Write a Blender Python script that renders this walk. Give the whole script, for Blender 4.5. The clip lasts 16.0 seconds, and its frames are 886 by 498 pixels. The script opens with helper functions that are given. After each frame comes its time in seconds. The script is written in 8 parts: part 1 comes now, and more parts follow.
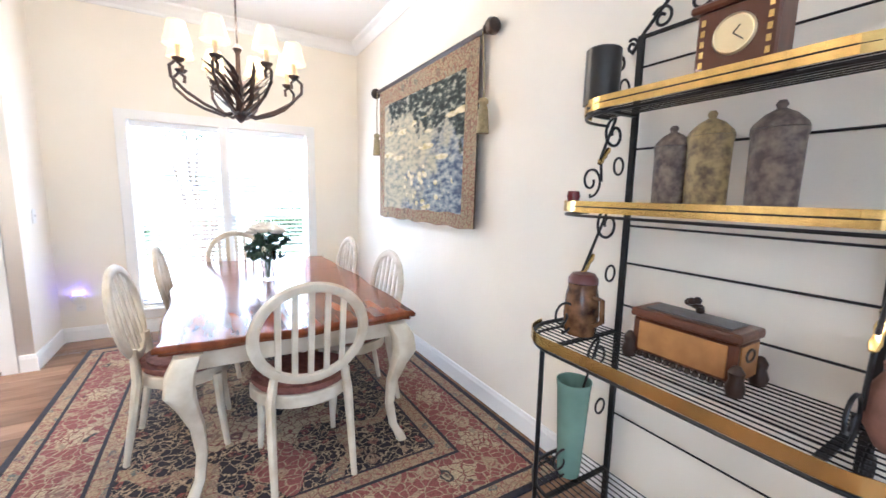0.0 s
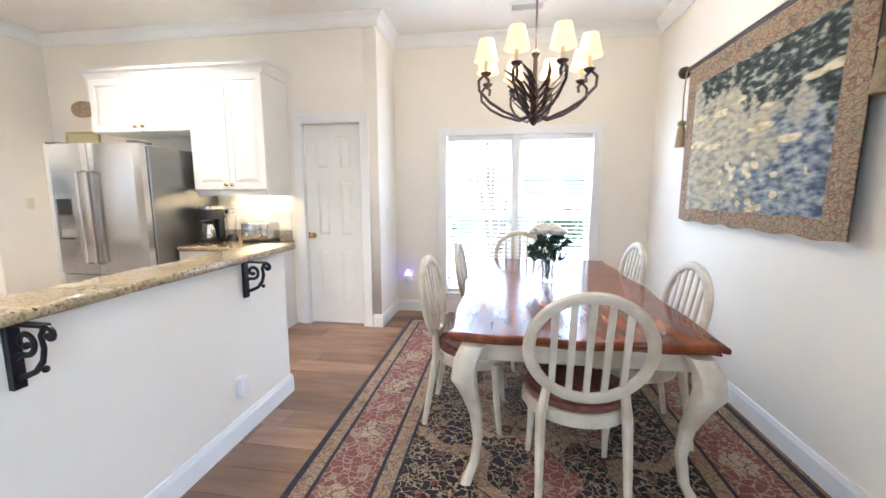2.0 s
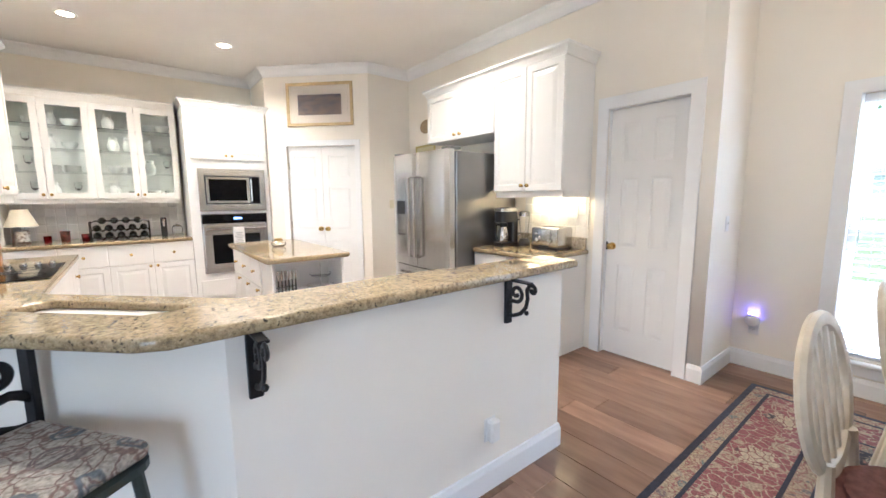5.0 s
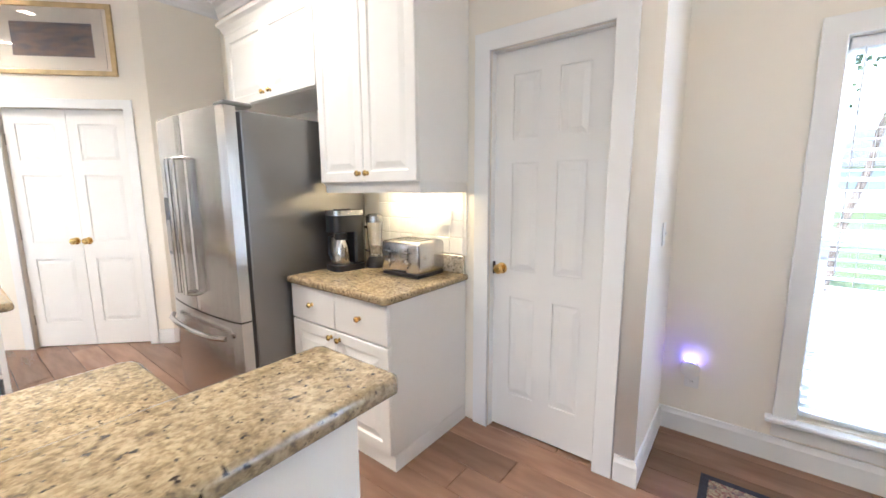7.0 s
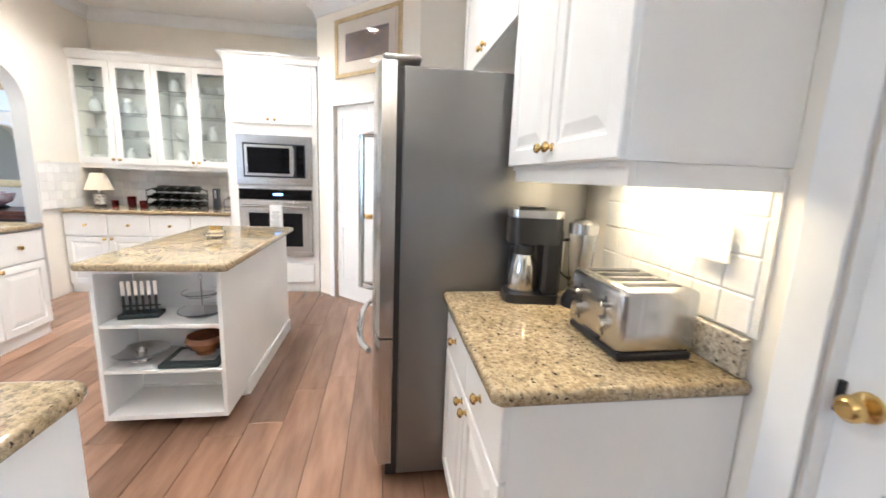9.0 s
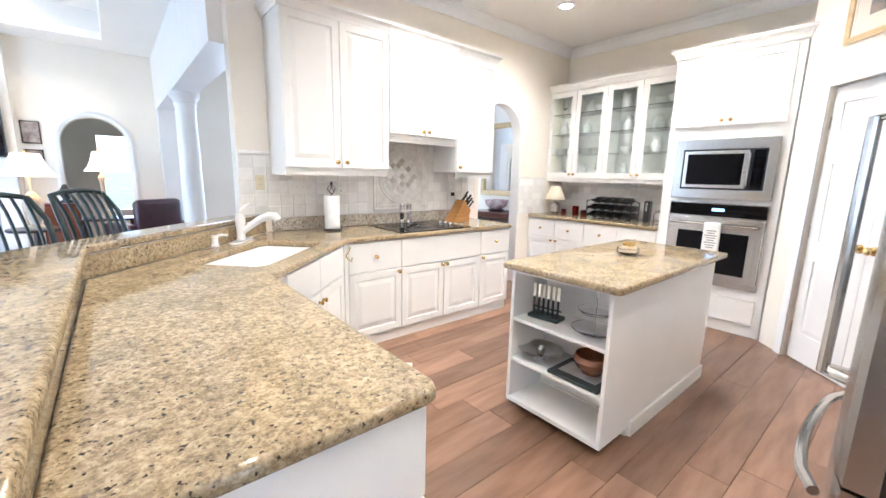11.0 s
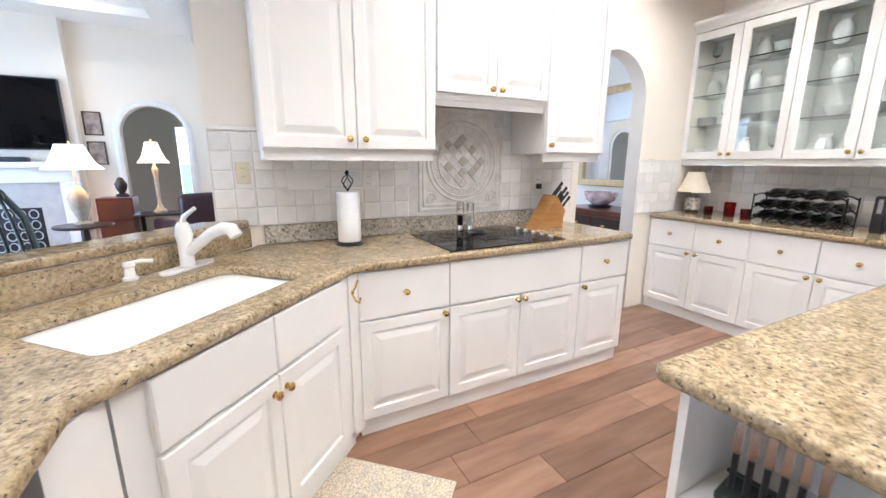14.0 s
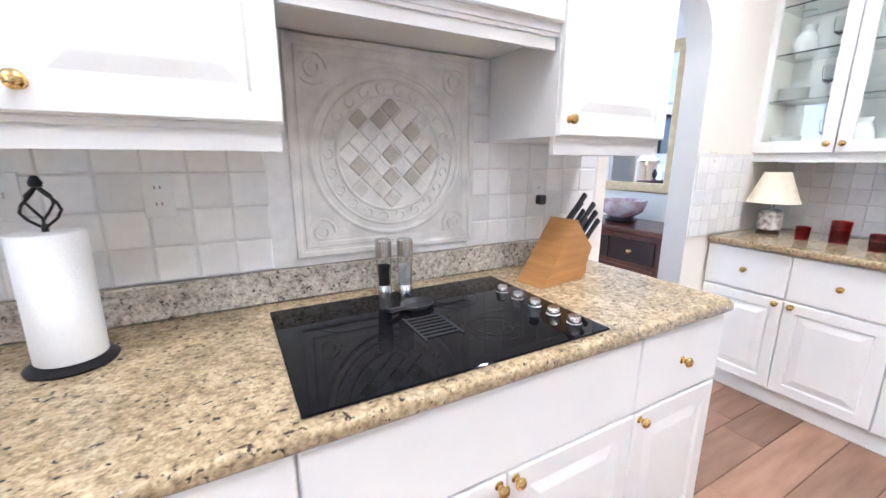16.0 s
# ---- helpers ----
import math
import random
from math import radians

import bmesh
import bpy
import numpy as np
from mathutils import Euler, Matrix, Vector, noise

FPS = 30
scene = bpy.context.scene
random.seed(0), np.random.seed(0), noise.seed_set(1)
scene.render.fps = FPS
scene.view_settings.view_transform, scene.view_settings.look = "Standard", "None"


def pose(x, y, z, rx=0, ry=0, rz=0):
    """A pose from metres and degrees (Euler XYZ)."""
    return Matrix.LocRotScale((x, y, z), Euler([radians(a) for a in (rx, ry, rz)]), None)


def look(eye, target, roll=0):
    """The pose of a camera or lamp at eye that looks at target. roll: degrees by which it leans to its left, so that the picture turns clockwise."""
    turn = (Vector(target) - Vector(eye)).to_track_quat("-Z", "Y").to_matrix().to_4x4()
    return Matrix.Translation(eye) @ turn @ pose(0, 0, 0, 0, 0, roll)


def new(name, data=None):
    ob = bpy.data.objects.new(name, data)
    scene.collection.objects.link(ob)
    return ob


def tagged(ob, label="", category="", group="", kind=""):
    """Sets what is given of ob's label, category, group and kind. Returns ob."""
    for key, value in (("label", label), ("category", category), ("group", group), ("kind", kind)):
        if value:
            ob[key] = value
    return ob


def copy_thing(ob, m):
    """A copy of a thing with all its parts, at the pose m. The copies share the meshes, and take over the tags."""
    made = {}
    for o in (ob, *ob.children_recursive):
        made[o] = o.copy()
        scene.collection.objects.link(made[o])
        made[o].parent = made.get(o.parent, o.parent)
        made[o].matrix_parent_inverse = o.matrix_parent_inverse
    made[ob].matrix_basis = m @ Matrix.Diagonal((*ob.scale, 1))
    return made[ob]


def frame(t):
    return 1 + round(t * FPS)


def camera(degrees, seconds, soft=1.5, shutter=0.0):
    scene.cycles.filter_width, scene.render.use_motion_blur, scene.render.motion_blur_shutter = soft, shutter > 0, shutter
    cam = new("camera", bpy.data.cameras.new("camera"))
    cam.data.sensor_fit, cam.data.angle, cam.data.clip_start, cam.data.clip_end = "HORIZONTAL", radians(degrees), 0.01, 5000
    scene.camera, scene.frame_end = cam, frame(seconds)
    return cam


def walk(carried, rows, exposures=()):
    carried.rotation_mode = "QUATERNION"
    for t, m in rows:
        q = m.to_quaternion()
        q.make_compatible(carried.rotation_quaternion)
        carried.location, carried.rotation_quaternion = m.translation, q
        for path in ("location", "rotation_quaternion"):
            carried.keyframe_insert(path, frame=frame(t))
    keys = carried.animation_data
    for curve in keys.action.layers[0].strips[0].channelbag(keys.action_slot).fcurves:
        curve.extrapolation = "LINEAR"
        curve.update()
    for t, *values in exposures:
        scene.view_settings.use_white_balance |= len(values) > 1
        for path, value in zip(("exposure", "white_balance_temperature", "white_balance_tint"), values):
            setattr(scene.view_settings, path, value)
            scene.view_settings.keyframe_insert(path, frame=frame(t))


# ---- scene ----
cam = camera(96.8, 16.0, shutter=0.15)
PATH = [
    (0, (0.401, 0.727, 1.414), (1.405, 2.435, 1.14), 1.1),
    (0.5, (0.393, 0.714, 1.417), (1.052, 2.581, 1.133), 1.0),
    (1, (0.394, 0.722, 1.413), (0.727, 2.674, 1.13), 0.7),
    (1.5, (0.388, 0.767, 1.408), (0.419, 2.746, 1.124), 0.1),
    (2, (0.4, 0.921, 1.397), (0.106, 2.88, 1.122), -0.0),
    (2.5, (0.404, 1.118, 1.397), (-0.261, 2.987, 1.139), -0.1),
    (3, (0.414, 1.263, 1.385), (-0.655, 2.934, 1.13), 0.2),
    (3.5, (0.425, 1.299, 1.386), (-0.977, 2.702, 1.128), 0.7),
    (3.7, (0.482, 1.291, 1.391), (-1.053, 2.547, 1.136), 0.4),
    (6, (-0.289, 2.184, 1.393), (-1.845, 3.412, 1.13), -0.5),
    (6.5, (-0.458, 2.549, 1.408), (-1.787, 4.014, 1.115), -0.5),
    (7, (-0.517, 2.941, 1.403), (-1.729, 4.503, 1.103), -0.3),
    (7.5, (-0.612, 3.28, 1.379), (-1.851, 4.819, 1.073), 0.7),
    (8, (-0.686, 3.63, 1.415), (-2.206, 4.884, 1.07), 1.1),
    (8.5, (-0.789, 3.833, 1.396), (-2.577, 4.661, 1.058), 2.3),
    (9, (-0.998, 3.891, 1.386), (-2.943, 4.19, 1.033), 2.3),
    (9.5, (-1.216, 3.903, 1.379), (-3.152, 3.566, 1.006), 2.2),
    (10, (-1.336, 3.911, 1.392), (-3.077, 3.001, 1.017), 2.2),
    (10.2, (-1.351, 3.917, 1.397), (-2.979, 2.817, 1.021), 2.1),
    (12.3, (-1.51, 3.622, 1.379), (-2.605, 1.989, 1.011), 0.4),
    (12.5, (-1.575, 3.544, 1.384), (-2.691, 1.929, 1.003), 0.5),
    (13, (-1.774, 3.382, 1.362), (-2.868, 1.76, 0.947), 0.9),
    (13.5, (-2.046, 3.201, 1.374), (-3.02, 1.507, 0.948), 0.7),
    (14, (-2.251, 2.923, 1.366), (-3.142, 1.184, 0.938), 0.2),
    (14.5, (-2.459, 2.63, 1.35), (-3.323, 0.872, 0.946), 0.0),
    (15, (-2.65, 2.32, 1.373), (-3.555, 0.582, 0.972), -0.2),
    (15.5, (-2.855, 2.021, 1.378), (-3.835, 0.326, 0.968), -0.1),
    (16, (-3.118, 1.828, 1.359), (-4.051, 0.115, 0.915), 0.2),
]
EXPOSURES = [(0, 2.63, 5350, 13), (1, 2.37, 5350, 12), (2, 2.3, 5350, 11), (3.5, 2.02, 5750, 10), (6, 2.16, 5150, 13), (7, 2.12, 5350, 12), (8, 2.22, 6050, 11), (9, 2.2, 5150, 11), (9.5, 2.12, 5200, 12), (10, 2.4, 5050, 11), (12.5, 1.96, 5250, 13), (14.5, 2.05, 4950, 13), (16, 2.22, 4750, 14)]
walk(cam, [(t, look(eye, target, roll)) for t, eye, target, roll in PATH], EXPOSURES)

# ---- world, sun, large lights ----
world = bpy.data.worlds.new("world")
scene.world = world
world.use_nodes = True
wn = world.node_tree
sky = wn.nodes.new("ShaderNodeTexSky")
sky.sky_type, sky.sun_disc, sky.sun_elevation, sky.sun_rotation = "NISHITA", False, radians(70), radians(141)
wn.links.new(sky.outputs[0], wn.nodes["Background"].inputs[0])
wn.nodes["Background"].inputs[1].default_value = 0.15
sun = new("sun", bpy.data.lights.new("sun", "SUN"))
sun.data.energy, sun.data.angle, sun.data.color = 5.0, radians(0.5), (1, 0.95, 0.88)
sun.matrix_world = look((0, 0, 0), (0.2, 0.25, -0.9))


def area(name, at, target, w, h, power, colour):
    d = bpy.data.lights.new(name, "AREA")
    d.shape, d.size, d.size_y, d.energy, d.color = "RECTANGLE", w, h, power, colour
    o = new(name, d)
    o.matrix_world = look(at, target)
    return o


DAY = (0.80, 0.90, 1.0)
area("daylight_dining_window", (0.56, 6.75, 3.3), (0.56, 4.2, 0.9), 2.2, 1.5, 215, DAY)
# no living-room window is in view; this lamp is added as fill light
area("fill_living_side", (1.9, -1.8, 1.4), (-3, -1.6, 1.2), 2.6, 2.2, 23, DAY)
area("daylight_formal_window", (-4.4, -4.1, 1.5), (-4.4, 3, 1.3), 2.6, 2.0, 22, DAY)
area("daylight_hall_window", (-1.8, -7.4, 1.5), (-1.3, -4, 1.2), 0.9, 1.4, 4, DAY)

# ---- materials ----


def M(name, col, rough=0.5, metal=0.0, var=0.0, vscale=6.0, bump=0.0, bscale=60.0, col2=None, coat=0.0, stretch=(1, 1, 1), rnd=0.0):
    m = bpy.data.materials.new(name)
    m.use_nodes = True
    t = m.node_tree
    b = t.nodes["Principled BSDF"]
    b.inputs["Roughness"].default_value, b.inputs["Metallic"].default_value = rough, metal
    b.inputs["Coat Weight"].default_value = coat
    b.inputs["Base Color"].default_value = (*col, 1)
    tc = t.nodes.new("ShaderNodeTexCoord")
    mp = t.nodes.new("ShaderNodeMapping")
    mp.inputs["Scale"].default_value = stretch
    t.links.new(tc.outputs["Object"], mp.inputs[0])
    if var or col2 or rnd:
        n1 = t.nodes.new("ShaderNodeTexNoise")
        n1.inputs["Scale"].default_value, n1.inputs["Detail"].default_value = vscale, 6
        t.links.new(mp.outputs[0], n1.inputs["Vector"])
        mix = t.nodes.new("ShaderNodeMix")
        mix.data_type = "RGBA"
        c2 = col2 or tuple(max(0, c * (1 - var)) for c in col)
        mix.inputs[6].default_value, mix.inputs[7].default_value = (*col, 1), (*c2, 1)
        rp = t.nodes.new("ShaderNodeMapRange")
        rp.inputs["From Min"].default_value, rp.inputs["From Max"].default_value = 0.35, 0.68
        t.links.new(n1.outputs["Fac"], rp.inputs["Value"])
        t.links.new(rp.outputs[0], mix.inputs[0])
        out = mix.outputs[2]
        if rnd:
            oi = t.nodes.new("ShaderNodeObjectInfo")
            hs = t.nodes.new("ShaderNodeHueSaturation")
            mr = t.nodes.new("ShaderNodeMapRange")
            mr.inputs["To Min"].default_value, mr.inputs["To Max"].default_value = 1 - rnd, 1 + rnd * 0.6
            t.links.new(oi.outputs["Random"], mr.inputs["Value"])
            t.links.new(mr.outputs[0], hs.inputs["Value"])
            t.links.new(out, hs.inputs["Color"])
            out = hs.outputs[0]
        t.links.new(out, b.inputs["Base Color"])
        r2 = t.nodes.new("ShaderNodeMapRange")
        r2.inputs["To Min"].default_value, r2.inputs["To Max"].default_value = max(0.02, rough * 0.85), min(1, rough * 1.15)
        t.links.new(n1.outputs["Fac"], r2.inputs["Value"])
        t.links.new(r2.outputs[0], b.inputs["Roughness"])
    if bump:
        n2 = t.nodes.new("ShaderNodeTexNoise")
        n2.inputs["Scale"].default_value, n2.inputs["Detail"].default_value = bscale, 4
        t.links.new(mp.outputs[0], n2.inputs["Vector"])
        bp = t.nodes.new("ShaderNodeBump")
        bp.inputs["Strength"].default_value, bp.inputs["Distance"].default_value = bump, 0.004
        t.links.new(n2.outputs["Fac"], bp.inputs["Height"])
        t.links.new(bp.outputs[0], b.inputs["Normal"])
    return m


def ramp(t, fac, stops):
    r = t.nodes.new("ShaderNodeValToRGB")
    el = r.color_ramp.elements
    while len(el) < len(stops):
        el.new(0.5)
    for e, (p, c) in zip(el, stops):
        e.position, e.color = p, (*c, 1)
    t.links.new(fac, r.inputs[0])
    return r.outputs[0]


def granite_mat(name, cream, tan, grey, dark):
    """Polished granite: flakes about a centimetre wide, soft drifts of tan and grey, sparse dark spots."""
    m = bpy.data.materials.new(name)
    m.use_nodes = True
    t = m.node_tree
    b = t.nodes["Principled BSDF"]
    b.inputs["Roughness"].default_value = 0.07
    tc = t.nodes.new("ShaderNodeTexCoord")

    def noise(scale, detail, rough=0.55):
        n = t.nodes.new("ShaderNodeTexNoise")
        n.inputs["Scale"].default_value, n.inputs["Detail"].default_value, n.inputs["Roughness"].default_value = scale, detail, rough
        t.links.new(tc.outputs["Object"], n.inputs["Vector"])
        return n

    def blend(fac, a, c, mode="MIX"):
        n = t.nodes.new("ShaderNodeMix")
        n.data_type, n.blend_type = "RGBA", mode
        for k, v in ((0, fac), (6, a), (7, c)):
            if isinstance(v, tuple):
                n.inputs[k].default_value = (*v, 1)
            elif isinstance(v, float):
                n.inputs[k].default_value = v
            else:
                t.links.new(v, n.inputs[k])
        return n.outputs[2]

    mid = tuple(0.5 * (p + q) for p, q in zip(cream, tan))
    col = ramp(t, noise(62, 6, 0.68).outputs["Fac"], [(0.34, grey), (0.44, tan), (0.52, mid), (0.60, cream), (0.72, tuple(1.1 * p for p in cream))])
    flake = t.nodes.new("ShaderNodeTexVoronoi")
    flake.inputs["Scale"].default_value = 170
    t.links.new(blend(0.02, tc.outputs["Object"], noise(40, 3).outputs["Color"]), flake.inputs["Vector"])
    col = blend(1.0, col, ramp(t, flake.outputs["Color"], [(0.15, (0.80, 0.79, 0.77)), (0.75, (1.10, 1.09, 1.07))]), "MULTIPLY")
    drift = ramp(t, noise(9, 4).outputs["Fac"], [(0.36, (0.80, 0.78, 0.74)), (0.62, (1.05, 1.04, 1.02))])
    col = blend(1.0, col, drift, "MULTIPLY")
    spots = ramp(t, noise(70, 3, 0.6).outputs["Fac"], [(0.335, (1, 1, 1)), (0.39, (0, 0, 0))])
    col = blend(spots, col, dark)
    t.links.new(col, b.inputs["Base Color"])
    return m


def emit(name, col, power):
    m = bpy.data.materials.new(name)
    m.use_nodes = True
    b = m.node_tree.nodes["Principled BSDF"]
    b.inputs["Base Color"].default_value = (*col, 1)
    b.inputs["Emission Color"].default_value, b.inputs["Emission Strength"].default_value = (*col, 1), power
    return m


def glass_mat(name, col=(1, 1, 1), rough=0.0, thin=True):
    m = bpy.data.materials.new(name)
    m.use_nodes = True
    b = m.node_tree.nodes["Principled BSDF"]
    b.inputs["Base Color"].default_value, b.inputs["Roughness"].default_value = (*col, 1), rough
    b.inputs["Transmission Weight"].default_value, b.inputs["IOR"].default_value = 1.0, 1.45
    return m


WALL = M("wall_paint", (0.88, 0.825, 0.725), 0.75, var=0.04, vscale=1.5, bump=0.12, bscale=180)
CEIL = M("ceiling_paint", (0.90, 0.885, 0.85), 0.85, var=0.03, vscale=2, bump=0.15, bscale=120)
TRIM = M("trim_paint", (0.86, 0.855, 0.84), 0.38, var=0.03, vscale=5, bump=0.04, bscale=90)
CABW = M("cabinet_paint", (0.83, 0.815, 0.78), 0.34, var=0.035, vscale=3, bump=0.04, bscale=70)
DOORW = M("door_paint", (0.85, 0.84, 0.81), 0.42, var=0.03, vscale=4, bump=0.06, bscale=80)
GRAN = granite_mat("granite", (0.47, 0.385, 0.245), (0.32, 0.245, 0.14), (0.17, 0.138, 0.10), (0.035, 0.028, 0.024))
GRANS = granite_mat("granite_splash", (0.58, 0.54, 0.47), (0.40, 0.365, 0.31), (0.19, 0.175, 0.155), (0.03, 0.027, 0.027))
BRASS = M("brass", (0.75, 0.53, 0.20), 0.2, 1.0, var=0.2, vscale=30)
STEEL = M("brushed_steel", (0.58, 0.57, 0.555), 0.24, 1.0, var=0.12, vscale=5, stretch=(30, 30, 0.6))
STEELH = M("polished_steel", (0.68, 0.67, 0.65), 0.16, 1.0, var=0.1, vscale=10)
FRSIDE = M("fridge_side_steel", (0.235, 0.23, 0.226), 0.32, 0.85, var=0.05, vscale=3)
BLACK = M("black_plastic", (0.018, 0.018, 0.02), 0.3, var=0.2, vscale=20)
BGLASS = M("black_glass", (0.004, 0.004, 0.005), 0.03, coat=0.0, var=0.1, vscale=8)
IRON = M("black_iron", (0.028, 0.028, 0.03), 0.38, 0.6, var=0.3, vscale=25, bump=0.15, bscale=80)
BGLASS.node_tree.nodes["Principled BSDF"].inputs["Specular IOR Level"].default_value = 0.16
SINKW = M("white_enamel", (0.80, 0.785, 0.75), 0.14, var=0.02, vscale=5)
TILE = M("tumbled_tile", (0.88, 0.865, 0.835), 0.42, var=0.1, vscale=14, bump=0.25, bscale=40, rnd=0.10)
GROUT = M("tile_grout", (0.78, 0.76, 0.72), 0.9, var=0.1, vscale=30, bump=0.3, bscale=160)
PLANK = M("plank_wood", (0.285, 0.165, 0.102), 0.20, var=0.3, vscale=2.2, col2=(0.195, 0.108, 0.066), bump=0.10, bscale=24, stretch=(6, 1.0, 1), rnd=0.34)
GAP = M("floor_gap", (0.035, 0.022, 0.015), 0.8, var=0.2)
CREAM = M("cream_chair_paint", (0.66, 0.60, 0.48), 0.45, var=0.3, vscale=9, col2=(0.50, 0.42, 0.30), bump=0.15, bscale=50)
CHERRY = M("cherry_wood", (0.22, 0.062, 0.022), 0.15, var=0.4, vscale=3, col2=(0.115, 0.03, 0.012), coat=0.0, stretch=(8, 1, 1))
CHERRY.node_tree.nodes["Principled BSDF"].inputs["Specular IOR Level"].default_value = 0.32
UPHOL = M("red_upholstery", (0.22, 0.085, 0.06), 0.85, var=0.4, vscale=30, col2=(0.13, 0.045, 0.035), bump=0.4, bscale=200)
LINEN = M("linen_shade", (0.78, 0.70, 0.54), 0.8, var=0.06, vscale=60, bump=0.2, bscale=200)
PAPER = M("paper_towel", (0.85, 0.85, 0.84), 0.9, var=0.03, vscale=20, bump=0.35, bscale=150)
GLASS = glass_mat("clear_glass")
CGLASS = glass_mat("cabinet_glass", (0.93, 0.98, 0.96))
GREENWOOD = M("dark_green_metal", (0.045, 0.065, 0.062), 0.42, 0.2, var=0.25, vscale=12, bump=0.1, bscale=60)

# ---- mesh helpers ----


def bm_new():
    return bmesh.new()


def part(name, bm, mat, parent=None, label="", smooth=False):
    me = bpy.data.meshes.new(name)
    bmesh.ops.recalc_face_normals(bm, faces=bm.faces)
    bm.to_mesh(me)
    bm.free()
    for m in (mat if isinstance(mat, (list, tuple)) else [mat]):
        me.materials.append(m)
    if smooth:
        me.shade_smooth()
        me.set_sharp_from_angle(angle=radians(38))
    o = new(name, me)
    if parent:
        o.parent = parent
    if label:
        o["label"] = label
    return o


def thing(name, x, y, z, rz=0.0, label="", category="", group="", kind=""):
    e = new(name)
    e.empty_display_size = 0.05
    e.matrix_world = pose(x, y, z, 0, 0, rz)
    return tagged(e, label, category, group, kind)


def box(bm, x0, y0, z0, x1, y1, z1, bev=0.0, seg=1, mi=0):
    r = bmesh.ops.create_cube(bm, size=1)
    vs = r["verts"]
    bmesh.ops.scale(bm, vec=(abs(x1 - x0), abs(y1 - y0), abs(z1 - z0)), verts=vs)
    bmesh.ops.translate(bm, vec=((x0 + x1) / 2, (y0 + y1) / 2, (z0 + z1) / 2), verts=vs)
    fs = {f for v in vs for f in v.link_faces}
    if bev:
        es = list({e for v in vs for e in v.link_edges})
        rr = bmesh.ops.bevel(bm, geom=es, offset=bev, segments=seg, affect="EDGES", profile=0.5)
        fs |= set(rr["faces"])
    for f in fs:
        if f.is_valid:
            f.material_index = mi
    return vs


def bx(name, a, mat, parent=None, bev=0.0, label="", seg=1):
    bm = bm_new()
    box(bm, *a, bev=bev, seg=seg)
    return part(name, bm, mat, parent, label)


def rot(bm, verts, m):
    bmesh.ops.transform(bm, matrix=m, verts=verts)


def cyl(bm, p0, p1, r0, r1=None, n=16, caps=True):
    p0, p1 = Vector(p0), Vector(p1)
    r1 = r0 if r1 is None else r1
    d = p1 - p0
    q = d.to_track_quat("Z", "Y").to_matrix().to_4x4()
    r = bmesh.ops.create_cone(bm, cap_ends=caps, segments=n, radius1=r0, radius2=r1, depth=d.length)
    bmesh.ops.transform(bm, matrix=Matrix.Translation((p0 + p1) / 2) @ q, verts=r["verts"])
    return r["verts"]


def lathe(bm, prof, at=(0, 0, 0), n=24, sx=1.0, sy=1.0):
    rings = []
    for r, z in prof:
        rings.append([bm.verts.new((at[0] + sx * r * math.cos(2 * math.pi * i / n), at[1] + sy * r * math.sin(2 * math.pi * i / n), at[2] + z)) for i in range(n)])
    for a, b in zip(rings, rings[1:]):
        for i in range(n):
            bm.faces.new((a[i], a[(i + 1) % n], b[(i + 1) % n], b[i]))
    if prof[0][0] > 1e-5:
        bm.faces.new(rings[0][::-1])
    if prof[-1][0] > 1e-5:
        bm.faces.new(rings[-1])
    bmesh.ops.remove_doubles(bm, verts=[v for r in rings for v in r], dist=1e-6)


def tube(bm, pts, r, n=8, closed=False, radii=None, flat=None):
    pts = [Vector(p) for p in pts]
    rings = []
    k = len(pts)
    up = None
    for i, p in enumerate(pts):
        a = pts[(i - 1) % k] if closed or i else pts[0]
        b = pts[(i + 1) % k] if closed or i < k - 1 else pts[-1]
        d = (b - a).normalized()
        if up is None:
            up = Vector((0, 0, 1)) if abs(d.z) < 0.9 else Vector((1, 0, 0))
        s = d.cross(up).normalized()
        up = s.cross(d).normalized()
        rr = radii[i] if radii else r
        fl = flat or (1, 1)
        rings.append([bm.verts.new(p + rr * (fl[0] * math.cos(2 * math.pi * j / n) * s + fl[1] * math.sin(2 * math.pi * j / n) * up)) for j in range(n)])
    for i in range(k if closed else k - 1):
        a, b = rings[i], rings[(i + 1) % k]
        for j in range(n):
            bm.faces.new((a[j], a[(j + 1) % n], b[(j + 1) % n], b[j]))
    if not closed:
        bm.faces.new(rings[0][::-1])
        bm.faces.new(rings[-1])


def prism(bm, poly, z0, z1):
    lo = [bm.verts.new((x, y, z0)) for x, y in poly]
    hi = [bm.verts.new((x, y, z1)) for x, y in poly]
    n = len(poly)
    bm.faces.new(lo[::-1])
    bm.faces.new(hi)
    for i in range(n):
        bm.faces.new((lo[i], lo[(i + 1) % n], hi[(i + 1) % n], hi[i]))


